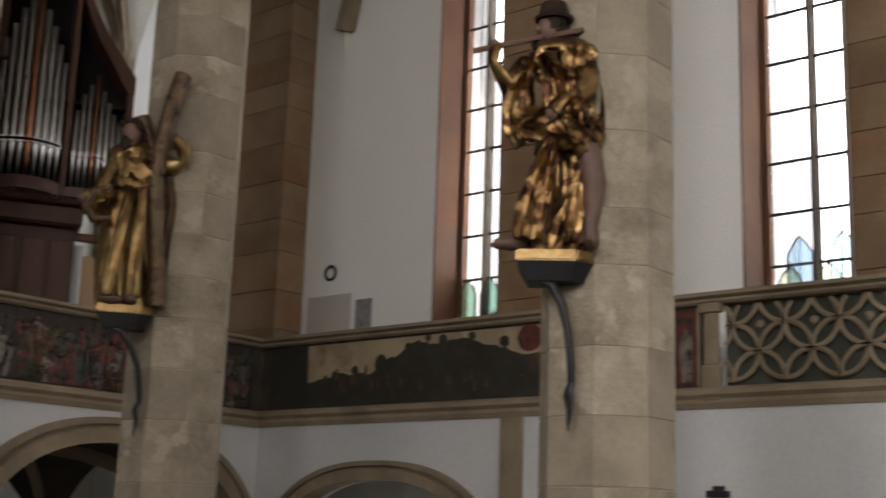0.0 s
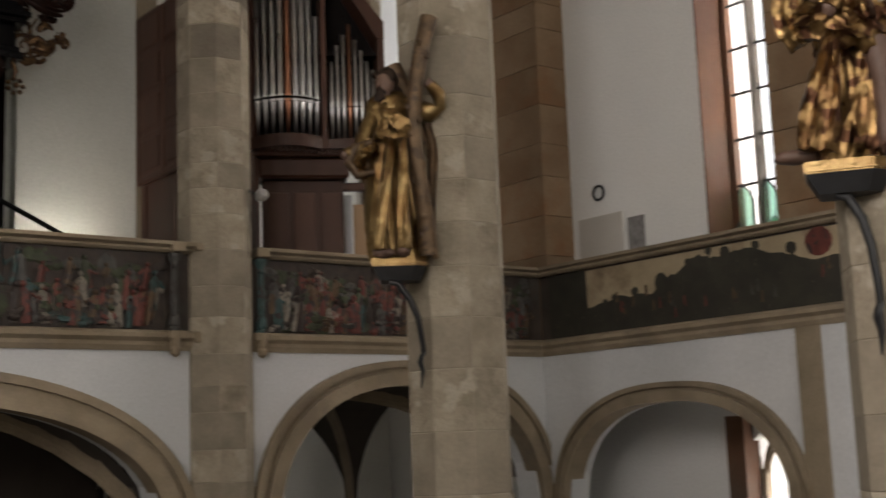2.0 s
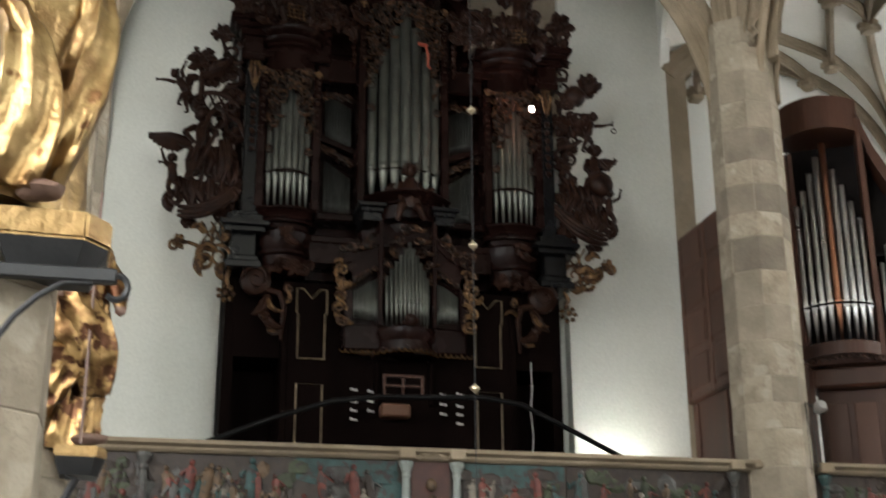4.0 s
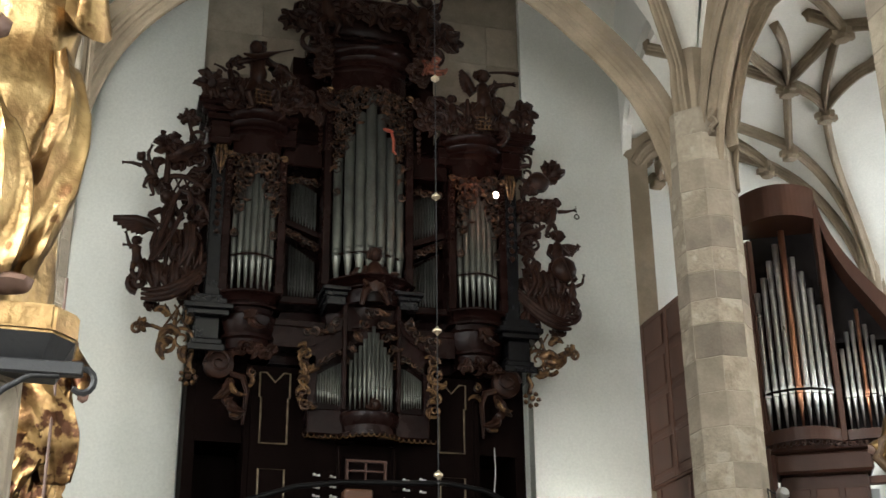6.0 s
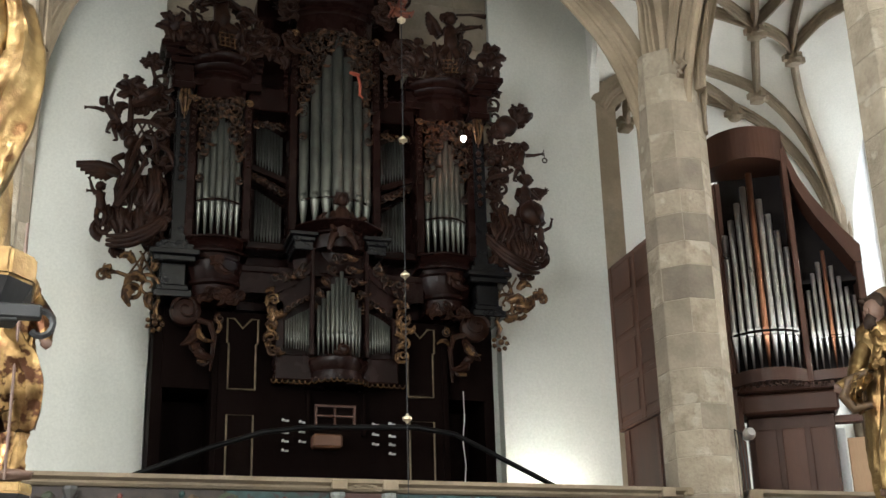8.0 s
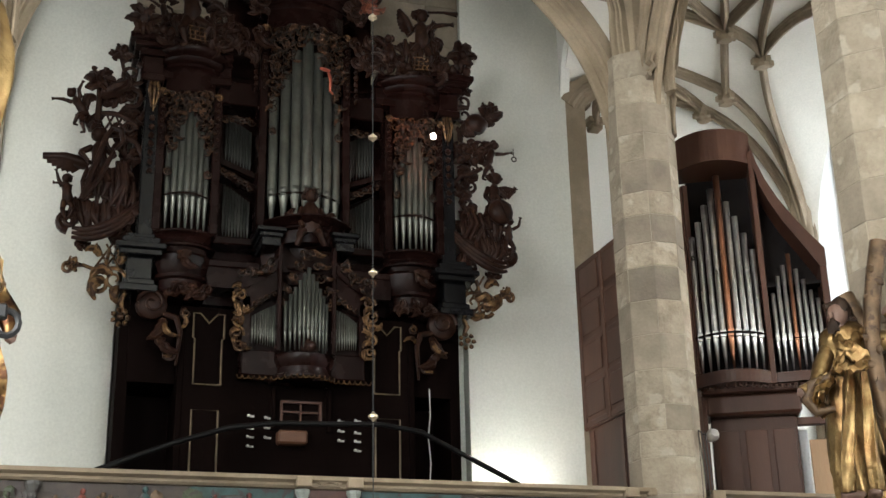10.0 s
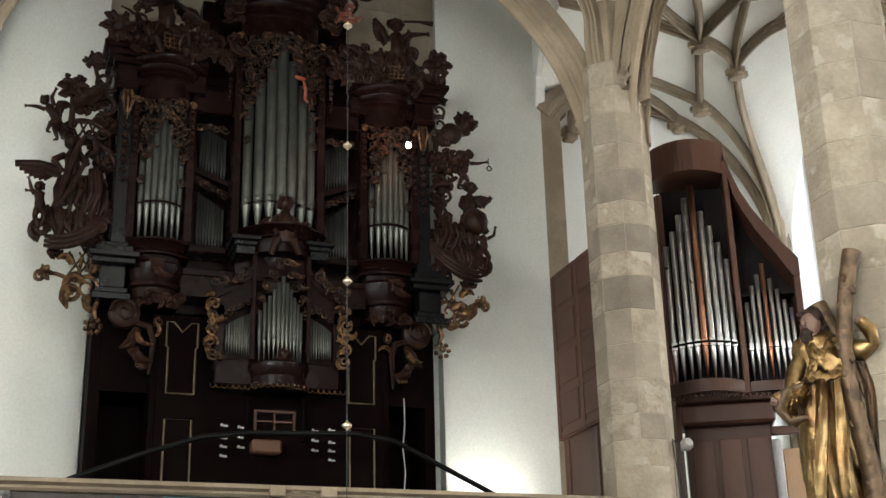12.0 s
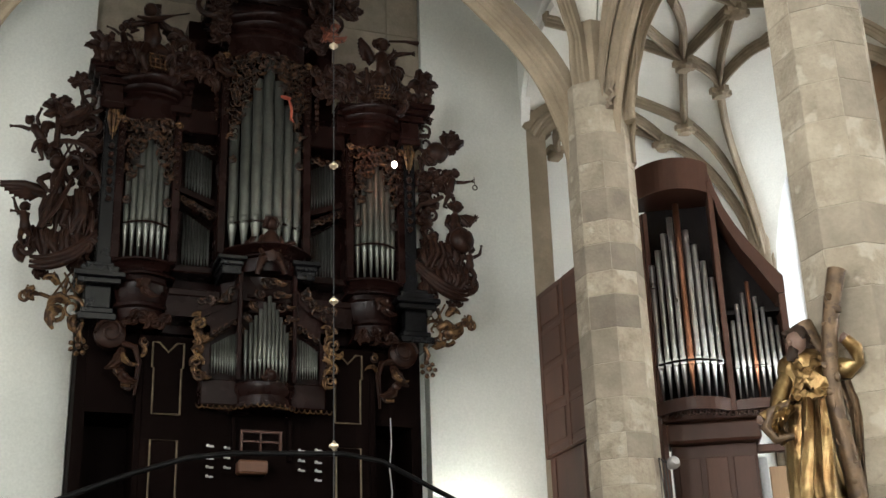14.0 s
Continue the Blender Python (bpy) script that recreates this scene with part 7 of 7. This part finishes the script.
# ---- column statues on iron brackets ----
def robe(bm, h, turn, seed, folds=9, flare=0.36, waist=0.21, shoulder=0.27, sway=0.05, depth=0.78, mi=0, amp=1.0, crumple=1.0):
    """A draped standing body: rings with deep uneven folds that run slantwise down the cloth."""
    prof = ((0.0, flare), (0.04, flare * 1.03), (0.2, flare * 0.93), (0.36, flare * 0.84), (0.5, waist * 1.28), (0.58, waist * 1.05), (0.64, waist), (0.72, waist * 1.12), (0.80, shoulder * 0.98), (0.86, shoulder * 0.92), (0.90, shoulder * 0.55), (0.93, 0.075))
    n, rows, rings = 96, 84, []

    def ridge(v):
        return 1 - 2 * abs(math.sin(v)) ** 0.75

    for j in range(rows + 1):
        t = 0.93 * j / rows
        for (ta, ra), (tb, rb) in zip(prof, prof[1:]):
            if ta <= t <= tb + 1e-6:
                r = ra + (rb - ra) * (t - ta) / (tb - ta)
                break
        ring = []
        cx = sway * math.sin(3.0 * t) * h * 0.5
        for i in range(n):
            a = 2 * math.pi * i / n
            skirt = max(0.0, 1 - t / 0.66) ** 0.7
            q = Vector((math.cos(a), math.sin(a), t * 1.6 + seed))
            long_folds = ridge(0.5 * folds * a + 1.6 * t + 1.4 * noise.noise(q * 1.1))
            cross = ridge(3.2 * a - 11 * t + 2.6 * noise.noise(q * 1.7))
            small = ridge(9 * t + 2.1 * a + 4 * noise.noise(q * 2.3 + Vector((5, 1, 2))))
            top = 1.0 if t < 0.84 else 0.25
            cloth = amp * 0.10 * skirt * long_folds + crumple * top * (0.085 * cross * (0.35 + t) + 0.055 * small)
            rr = r * (1 + cloth + 0.12 * noise.noise(q * 1.3))
            x, y = rr * math.cos(a) + cx, rr * depth * math.sin(a)
            ring.append(bm.verts.new((x * math.cos(turn) - y * math.sin(turn), x * math.sin(turn) + y * math.cos(turn), t * h + 0.02 * math.sin(3 * a + seed) * (t < 0.03))))
        rings.append(ring)
    for lo, hi in zip(rings, rings[1:]):
        for i in range(n):
            f = bm.faces.new((lo[i], lo[(i + 1) % n], hi[(i + 1) % n], hi[i]))
            f.material_index = mi
    bm.faces.new(rings[0][::-1])


def paint(bm, before, mi):
    for f in bm.faces:
        if f not in before:
            f.material_index = mi


def mantle(bm, pts, w, seed, mi=0, n=5, thick=0.05):
    """A hanging cloth: a folded sheet with a wavy cross-section, carried along a path."""
    before = set(bm.faces)
    m, steps = 30, 28
    rows = []
    for j in range(steps + 1):
        u = j / steps * (len(pts) - 1)
        k = min(int(u), len(pts) - 2)
        p0, p1, p2, p3 = (Vector(pts[max(0, min(len(pts) - 1, k + e))]) for e in (-1, 0, 1, 2))
        t = u - k
        c = 0.5 * ((2 * p1) + (p2 - p0) * t + (2 * p0 - 5 * p1 + 4 * p2 - p3) * t * t + (3 * p1 - p0 - 3 * p2 + p3) * t ** 3)
        d = ((p2 - p1) if (p2 - p1).length else Vector((0, 0, -1))).normalized()
        side = d.cross(Vector((0, 1, 0)))
        side = side.normalized() if side.length > 0.1 else Vector((1, 0, 0))
        row = []
        for i in range(m):
            a = 2 * math.pi * i / m
            s = math.cos(a)
            half = w * (0.62 + 0.22 * math.sin(2.6 * j / steps + seed)) * (0.55 + 0.45 * math.sin(math.pi * min(1, 0.2 + 0.8 * (1 - j / steps))))
            fold = 1 - 2 * abs(math.sin(n * 0.8 * s + seed + 2.2 * j / steps)) ** 0.8
            out = (0.6 if math.sin(a) < 0 else -0.35) * thick * 2 * abs(math.sin(a)) ** 0.5
            row.append(bm.verts.new(c + side * s * half + Vector((0, -1, 0)) * (out + 0.5 * thick * fold * (math.sin(a) < 0)) + Vector((0, 0, 0.03 * fold * math.sin(j)))))
        rows.append(row)
    for lo, hi in zip(rows, rows[1:]):
        for i in range(m):
            bm.faces.new((lo[i], lo[(i + 1) % m], hi[(i + 1) % m], hi[i]))
    bm.faces.new(rows[0][::-1]), bm.faces.new(rows[-1])
    paint(bm, before, mi)


def head(bm, x, y, z, s, hair=True, beard=True, hat=False, face=(-1, 0)):
    before = set(bm.faces)
    blob(bm, (x, y, z), 0.085 * s, 0.085 * s, 0.12 * s, rough=0.1)
    tube(bm, [(x, y, z - 0.2 * s), (x, y, z - 0.06 * s)], 0.055 * s, 8)
    blob(bm, (x + face[0] * 0.085 * s, y + face[1] * 0.085 * s, z - 0.01 * s), 0.022 * s, 0.022 * s, 0.035 * s, segs=6)
    paint(bm, before, 1)
    before = set(bm.faces)
    if hair:
        blob(bm, (x - face[0] * 0.03 * s, y - face[1] * 0.03 * s, z + 0.04 * s), 0.1 * s, 0.1 * s, 0.11 * s, rough=0.5)
        blob(bm, (x - face[0] * 0.07 * s, y - face[1] * 0.07 * s, z - 0.05 * s), 0.07 * s, 0.07 * s, 0.12 * s, rough=0.6)
    if beard:
        blob(bm, (x + face[0] * 0.06 * s, y + face[1] * 0.06 * s, z - 0.11 * s), 0.055 * s, 0.055 * s, 0.08 * s, rough=0.6)
    if hat:
        lathe(bm, [(0.13 * s, z + 0.07 * s), (0.14 * s, z + 0.09 * s), (0.11 * s, z + 0.11 * s), (0.09 * s, z + 0.2 * s), (0.02, z + 0.22 * s)], x - face[0] * 0.04, y - face[1] * 0.04, 14)
    paint(bm, before, 2)


def arm(bm, pts, r0, r1, mi=0, hand=True):
    before = set(bm.faces)
    n = len(pts)
    tube(bm, pts, [r0 + (r1 - r0) * i / (n - 1) + 0.02 * math.sin(i * 2.3) for i in range(n)], 10)
    paint(bm, before, mi)
    if hand:
        before = set(bm.faces)
        blob(bm, pts[-1], 0.055, 0.05, 0.06, segs=6, rough=0.3)
        paint(bm, before, 1)


HAIR = surface("dark painted hair", (0.018, 0.010, 0.007), (0.034, 0.020, 0.013), 8.0, 0.5, bump=0.4, spec=0.15)
RED_LINING = surface("dark red glazed cloth", (0.085, 0.028, 0.016), (0.15, 0.062, 0.03), 5.0, 0.35, 0.4, bump=0.2)
SILVER = surface("worn brown bark gilding", (0.070, 0.042, 0.022), (0.16, 0.10, 0.054), 6.0, 0.42, 0.5, bump=0.6, grain=16, spots=((0.06, 0.035, 0.02), 9.0, 0.56))


def statue(name, x, y, z, turn, build, label, gold=GOLD):
    bm = bmesh.new()
    build(bm)
    bm.transform(Matrix.Translation((x, y, E + z)) @ Matrix.Rotation(turn, 4, "Z"))
    ob = part(name, bm, gold, smooth=True)
    for m in (FLESH, HAIR, RED_LINING, SILVER):
        ob.data.materials.append(m)
    return tagged(ob, label, "statue", "column statues")


def bracket(x, y, z, turn, w, d, label, drop=(0.2, 0.9), hug=0.0, plinth=0.085, slab=0.135):
    """A gilt-edged plinth on a black slab, held by a bent iron strut against the column."""
    p = thing("statue_bracket", label, "bracket", "statue brackets", at=(x, y, E + z))
    rot = Matrix.Rotation(turn, 4, "Z")
    outl = [(-w, -d), (w * 0.55, -d), (w, -d * 0.4), (w, d), (-w, d)]
    bm = bmesh.new()
    prism(bm, outl, -plinth, -0.002, rot)
    bmesh.ops.bevel(bm, geom=bm.edges[:], offset=0.012, segments=2, affect="EDGES")
    part("plinth", bm, GOLD, p, "gilt plinth")
    bm = bmesh.new()
    prism(bm, [(a * 0.96, b * 0.96) for a, b in outl], -plinth - slab, -plinth - 0.002, rot)
    for v in bm.verts:
        if v.co.z < -plinth - 0.5 * slab:
            v.co.x *= 0.72
            v.co.y *= 0.72
    part("slab", bm, IRON, p, "black slab under the plinth")
    if not drop:
        return p
    bm = bmesh.new()
    wide, long = drop
    tube(bm, [rot @ Vector(q) for q in ((-0.10, -0.12, -0.235), (-0.02, -0.12, -0.25), (wide * 0.45, -0.09 - hug * 0.3, -0.40), (wide * 0.8, -0.04 - hug * 0.7, -0.58), (wide, -hug, -0.85), (wide * 1.02, 0.03 - hug, -long + 0.02))], (0.02, 0.034, 0.032, 0.03, 0.028, 0.026), 8)
    part("iron_strut", bm, IRON, p, smooth=True)
    bm = bmesh.new()
    tube(bm, [rot @ Vector(q) for q in ((wide * 1.04, 0.02 - hug, -long + 0.04), (wide * 0.9, -hug, -long), (wide * 0.84, 0.02 - hug, -long - 0.05), (wide * 0.95, 0.03 - hug, -long - 0.14), (wide * 0.85, 0.03 - hug, -long - 0.3))], (0.03, 0.035, 0.045, 0.03, 0.008), 8, flat=0.6)
    part("strut_foot", bm, IRON, p, smooth=True)
    return p


# statue with a tree-trunk cross (its local -y faces the walker)
def cross_bearer(bm):
    robe(bm, 1.86, 0.0, 1.3, 4, 0.265, 0.17, 0.24, -0.10, amp=1.15, crumple=0.25)
    # belted tunic: crossed cloth on the breast, a sash, long folds to the feet
    mantle(bm, [(0.14, -0.12, 1.56), (0.02, -0.22, 1.42), (-0.1, -0.24, 1.30), (-0.16, -0.2, 1.2)], 0.10, 21, 0, 2, 0.022)
    mantle(bm, [(-0.16, -0.12, 1.54), (-0.06, -0.22, 1.42), (0.06, -0.24, 1.30), (0.14, -0.2, 1.2)], 0.10, 25, 0, 2, 0.022)
    mantle(bm, [(-0.2, -0.16, 1.2), (-0.04, -0.25, 1.19), (0.14, -0.22, 1.21), (0.22, -0.1, 1.22)], 0.05, 26, 0, 2, 0.03)
    mantle(bm, [(-0.04, -0.24, 1.16), (-0.08, -0.3, 0.8), (-0.14, -0.33, 0.4), (-0.17, -0.3, 0.06)], 0.15, 22, 0, 2, 0.06)
    mantle(bm, [(0.08, -0.24, 1.14), (0.08, -0.3, 0.8), (0.06, -0.32, 0.4), (0.07, -0.3, 0.06)], 0.13, 29, 0, 2, 0.05)
    # gathered cloak over the forearm
    mantle(bm, [(-0.16, -0.06, 1.4), (-0.26, -0.14, 1.2), (-0.32, -0.18, 1.05), (-0.3, -0.16, 0.88)], 0.17, 2, 4, 7)
    mantle(bm, [(-0.2, -0.24, 1.12), (-0.32, -0.28, 1.02), (-0.38, -0.26, 0.9), (-0.28, -0.24, 0.78)], 0.13, 27, 0, 6)
    before = set(bm.faces)
    tube(bm, [(-0.22, -0.28, 1.12), (-0.38, -0.3, 1.06), (-0.44, -0.28, 0.92), (-0.36, -0.28, 0.80), (-0.2, -0.28, 0.82)], (0.03, 0.05, 0.055, 0.05, 0.03), 8)
    paint(bm, before, 4)
    mantle(bm, [(0.3, 0.02, 1.35), (0.36, 0.04, 1.05), (0.34, 0.05, 0.6), (0.32, 0.05, 0.1)], 0.15, 3, 4, 4)
    arm(bm, [(-0.18, -0.02, 1.46), (-0.28, -0.14, 1.25), (-0.36, -0.26, 1.08), (-0.47, -0.3, 1.0)], 0.09, 0.045, 0)
    arm(bm, [(0.18, 0.0, 1.5), (0.36, -0.02, 1.46), (0.46, -0.08, 1.5), (0.44, -0.14, 1.62), (0.36, -0.18, 1.71)], 0.10, 0.05, 0)
    head(bm, -0.08, -0.1, 1.74, 1.15, face=(-0.6, -0.8))
    before = set(bm.faces)
    for k in range(5):
        blob(bm, (-0.02 + 0.05 * math.cos(k), -0.02, 1.68 + 0.05 * k), 0.07, 0.07, 0.06, segs=6, rough=0.9)
    blob(bm, (-0.16, -0.12, 1.82), 0.05, 0.05, 0.04, segs=6, rough=0.8)
    paint(bm, before, 2)
    # bark-covered trunk of the cross, with its short arm behind the neck
    before = set(bm.faces)
    line = [(0.29, -0.1, 0.02), (0.27, -0.14, 0.45), (0.22, -0.17, 0.85), (0.19, -0.18, 1.2), (0.20, -0.18, 1.5), (0.24, -0.17, 1.8), (0.30, -0.15, 2.1), (0.38, -0.13, 2.4)]
    tube(bm, line, (0.10, 0.085, 0.078, 0.075, 0.075, 0.078, 0.08, 0.09), 11)
    for k in range(16):
        t = k / 16 * 6.9
        i = int(t)
        p = Vector(line[i]).lerp(Vector(line[i + 1]), t - i)
        blob(bm, p + Vector((0.06 * math.cos(2.4 * k), -0.05 - 0.02 * math.sin(k), 0)), 0.035, 0.03, 0.05, segs=6, rough=0.9)
    tube(bm, [(0.16, 0.06, 1.62), (0.06, 0.1, 1.82), (0.0, 0.12, 1.98)], (0.085, 0.085, 0.092), 10)
    paint(bm, before, 4)
    before = set(bm.faces)
    blob(bm, (-0.14, -0.26, 0.04), 0.12, 0.07, 0.05, rough=0.3)
    blob(bm, (0.05, -0.27, 0.04), 0.07, 0.10, 0.05, rough=0.3)
    paint(bm, before, 1)


def pilgrim(bm):
    robe(bm, 1.86, 0.0, 4.1, 8, 0.28, 0.22, 0.3, 0.12, crumple=1.5)
    mantle(bm, [(-0.1, -0.2, 1.5), (0.02, -0.28, 1.3), (0.1, -0.28, 1.1), (0.16, -0.24, 0.9)], 0.2, 23, 0, 6)
    mantle(bm, [(-0.02, -0.22, 0.9), (-0.08, -0.28, 0.6), (-0.14, -0.3, 0.3), (-0.18, -0.28, 0.06)], 0.18, 24, 0, 5)
    mantle(bm, [(0.17, -0.02, 1.58), (0.24, -0.05, 1.3), (0.23, -0.06, 1.0), (0.2, -0.08, 0.72)], 0.22, 5, 0)
    mantle(bm, [(-0.2, -0.06, 1.5), (-0.27, -0.1, 1.25), (-0.27, -0.12, 1.0), (-0.2, -0.1, 0.85)], 0.16, 6, 0)
    mantle(bm, [(-0.3, -0.1, 0.98), (-0.05, -0.24, 0.95), (0.2, -0.22, 0.86), (0.34, -0.1, 0.8)], 0.2, 7, 0)
    arm(bm, [(-0.22, 0.0, 1.5), (-0.38, -0.1, 1.3), (-0.47, -0.18, 1.45), (-0.46, -0.2, 1.58)], 0.09, 0.045)
    arm(bm, [(0.22, -0.05, 1.45), (0.2, -0.2, 1.22), (0.05, -0.3, 1.1), (-0.02, -0.32, 1.0)], 0.11, 0.06)
    head(bm, -0.06, -0.05, 1.76, 1.1, hat=True, face=(-0.9, -0.45))
    before = set(bm.faces)
    tube(bm, [(-0.62, -0.24, 1.52), (-0.1, -0.12, 1.68), (0.2, -0.05, 1.76)], 0.022, 6)
    tube(bm, [(0.24, -0.12, 0.8), (0.29, -0.16, 0.5), (0.26, -0.1, 0.2), (0.27, -0.14, 0.06)], (0.10, 0.09, 0.06, 0.06), 9)
    blob(bm, (0.27, -0.2, 0.05), 0.06, 0.12, 0.05, rough=0.3)
    blob(bm, (-0.32, -0.15, 0.05), 0.15, 0.07, 0.05, rough=0.3)
    paint(bm, before, 1)
    before = set(bm.faces)
    lathe(bm, [(0.03, -0.03), (0.12, -0.02), (0.13, 0.01), (0.07, 0.03), (0.05, 0.07), (0.01, 0.09)], 0, 0, 12, m=Matrix.Translation((0.17, 0.06, 1.74)) @ Matrix.Rotation(radians(70), 4, "X"))
    paint(bm, before, 0)


def robed(bm):
    robe(bm, 1.95, 0.4, 7.7, 4, 0.30, 0.25, 0.28, 0.06, amp=1.1, crumple=0.3)
    mantle(bm, [(-0.16, -0.15, 1.0), (0.02, -0.3, 0.7), (0.06, -0.3, 0.35), (-0.02, -0.28, 0.06)], 0.22, 11, 0, 4)
    mantle(bm, [(0.24, -0.1, 1.2), (0.31, -0.18, 0.85), (0.24, -0.24, 0.45), (0.12, -0.22, 0.08)], 0.14, 12, 0, 3)
    arm(bm, [(-0.22, -0.02, 1.5), (-0.2, -0.2, 1.25), (-0.02, -0.33, 1.16)], 0.11, 0.07)
    arm(bm, [(0.24, -0.02, 1.5), (0.36, -0.12, 1.35), (0.34, -0.25, 1.6)], 0.10, 0.06)
    head(bm, 0.0, -0.05, 1.85, 1.1, face=(0.5, -0.85))
    before = set(bm.faces)
    blob(bm, (0.14, -0.27, 0.04), 0.09, 0.07, 0.045, rough=0.4)
    blob(bm, (-0.24, -0.2, 0.05), 0.1, 0.08, 0.06, rough=0.4)
    paint(bm, before, 1)


def robed_second(bm):
    robe(bm, 1.9, -0.3, 9.2, 7, 0.26, 0.2, 0.26, 0.1)
    mantle(bm, [(-0.2, -0.1, 1.4), (-0.05, -0.26, 1.1), (0.15, -0.26, 0.8), (0.2, -0.15, 0.4)], 0.26, 13, 0)
    mantle(bm, [(0.2, -0.1, 0.9), (-0.05, -0.26, 0.6), (-0.2, -0.2, 0.25)], 0.24, 14, 0)
    arm(bm, [(0.22, 0, 1.5), (0.34, -0.1, 1.3), (0.36, -0.2, 1.1)], 0.1, 0.06)
    arm(bm, [(-0.22, 0, 1.5), (-0.3, -0.14, 1.25), (-0.12, -0.26, 1.2)], 0.1, 0.06)
    head(bm, 0, -0.05, 1.8, 1.05, face=(0.5, -0.85))
    before = set(bm.faces)
    tube(bm, [(0.14, -0.3, 0.0), (0.14, -0.3, 2.05)], 0.014, 6)
    blob(bm, (0.2, -0.24, 0.05), 0.14, 0.07, 0.05, rough=0.4)
    paint(bm, before, 1)


turnB, turnC, turnD = radians(-37), radians(-56), radians(3)
bracket(7.27, 9.83, 1.80, turnB, 0.27, 0.2, "gilt-edged statue bracket with a bent iron strut", (0.2, 0.95))
statue("statue", 7.29, 9.87, 1.80, turnB, cross_bearer, "gilded robed statue holding a tree-trunk cross")
bracket(7.41, 4.85, 1.77, turnC, 0.29, 0.22, "gilt-edged statue bracket with a bent iron strut", (0.12, 1.0), 0.13)
statue("statue", 7.42, 4.87, 1.77, turnC, pilgrim, "gilded pilgrim statue with dark hat, staff and bare leg", AGED_GOLD)
bracket(-0.365, 5.2, 1.86, turnD, 0.225, 0.2, "heavy gilt-edged statue bracket on a black slab", None, 0.0, 0.12, 0.12)
statue("statue", -0.575, 5.22, 1.87, turnD, robed, "gilded statue in a long smooth robe on a column")
bracket(-0.40, 10.35, 1.82, turnD, 0.2, 0.2, "gilt-edged statue bracket with an iron strut", (-0.2, 0.9))
statue("statue", -0.55, 10.4, 1.82, turnD, robed_second, "gilded statue with crumpled robe and a thin staff", AGED_GOLD)
# curled iron scroll under the near plinth
cur = thing("iron_scroll", "curled black wrought iron scroll under the statue plinth", "ironwork", at=(-0.35, 5.0, E + 1.58))
bm = bmesh.new()
box(bm, -0.42, 0.25, -0.02, 0.03, -0.02, 0.04, 0.008)
part("flat_bar", bm, IRON, cur)
bm = bmesh.new()
tube(bm, [(0.25 + 0.045 * math.sin(a), 0.0, -0.035 + 0.05 * math.cos(a)) for a in [k * 0.5 for k in range(9)]], 0.014, 6)
part("curl", bm, IRON, cur)
bm = bmesh.new()
tube(bm, [(0.16, 0.0, -0.02), (0.05, 0.0, -0.025), (-0.04, 0.0, -0.085), (-0.12, 0.0, -0.17), (-0.18, 0.0, -0.27), (-0.22, 0.0, -0.39), (-0.24, 0.005, -0.55)], 0.013, 8)
part("arc", bm, IRON, cur, smooth=True)

# ---- small things: chandelier cable, hand rails ----
cab = thing("chandelier_cable", "thin hanging chandelier cable with small gilt balls", "cable", at=(3.87, 14.4, E))
bm = bmesh.new()
tube(bm, [(0, 0, -0.6), (0, 0, 13.65)], 0.007, 5)
part("cable", bm, IRON, cab)
for z in (3.39, 5.18, 7.0, 8.74, 10.5):
    bm = bmesh.new()
    lathe(bm, [(0.008, z - 0.06), (0.024, z - 0.035), (0.058, z - 0.012), (0.058, z + 0.012), (0.024, z + 0.035), (0.008, z + 0.06)], 0, 0, 12)
    part("ball", bm, surface("pale gilt ball", (0.6, 0.5, 0.35), (0.7, 0.6, 0.45), 5.0, 0.3, 0.8, bump=0.05), cab, "pale gilt ball", smooth=True)
hr = thing("hand_rail", "black hand rail across the organ gallery, sloping at both ends", "rail")
line = [(0.2, 3.1), (1.02, 3.5), (2.08, 3.93), (2.9, 4.2), (3.6, 4.3), (5.3, 4.36), (5.94, 4.27), (7.52, 3.52), (8.9, 2.85)]
bm = bmesh.new()
tube(bm, [(x, 19.2, E + z) for x, z in line], 0.042, 8)
part("rail", bm, BLACK_PAINT, hr, smooth=True)
for x, z in (line[0], line[-1]):
    bm = bmesh.new()
    tube(bm, [(x, 19.2, E + 1.5), (x, 19.2, E + z)], 0.025, 6)
    part("post", bm, BLACK_PAINT, hr)
cord = thing("door_cord", "thin white electric cord hanging in the organ's dark doorway", "cord", at=(6.42, 20.3, E + 1.5))
bm = bmesh.new()
tube(bm, [(0.02, 0, 3.75), (0.03, 0, 3.3), (-0.01, 0, 2.9), (0.03, 0, 2.5), (0.0, 0, 2.1), (-0.02, 0, 1.6), (0.02, 0, 0.9), (0, 0, 0.02)], 0.009, 6)
part("cord", bm, KNOB, cord, smooth=True)
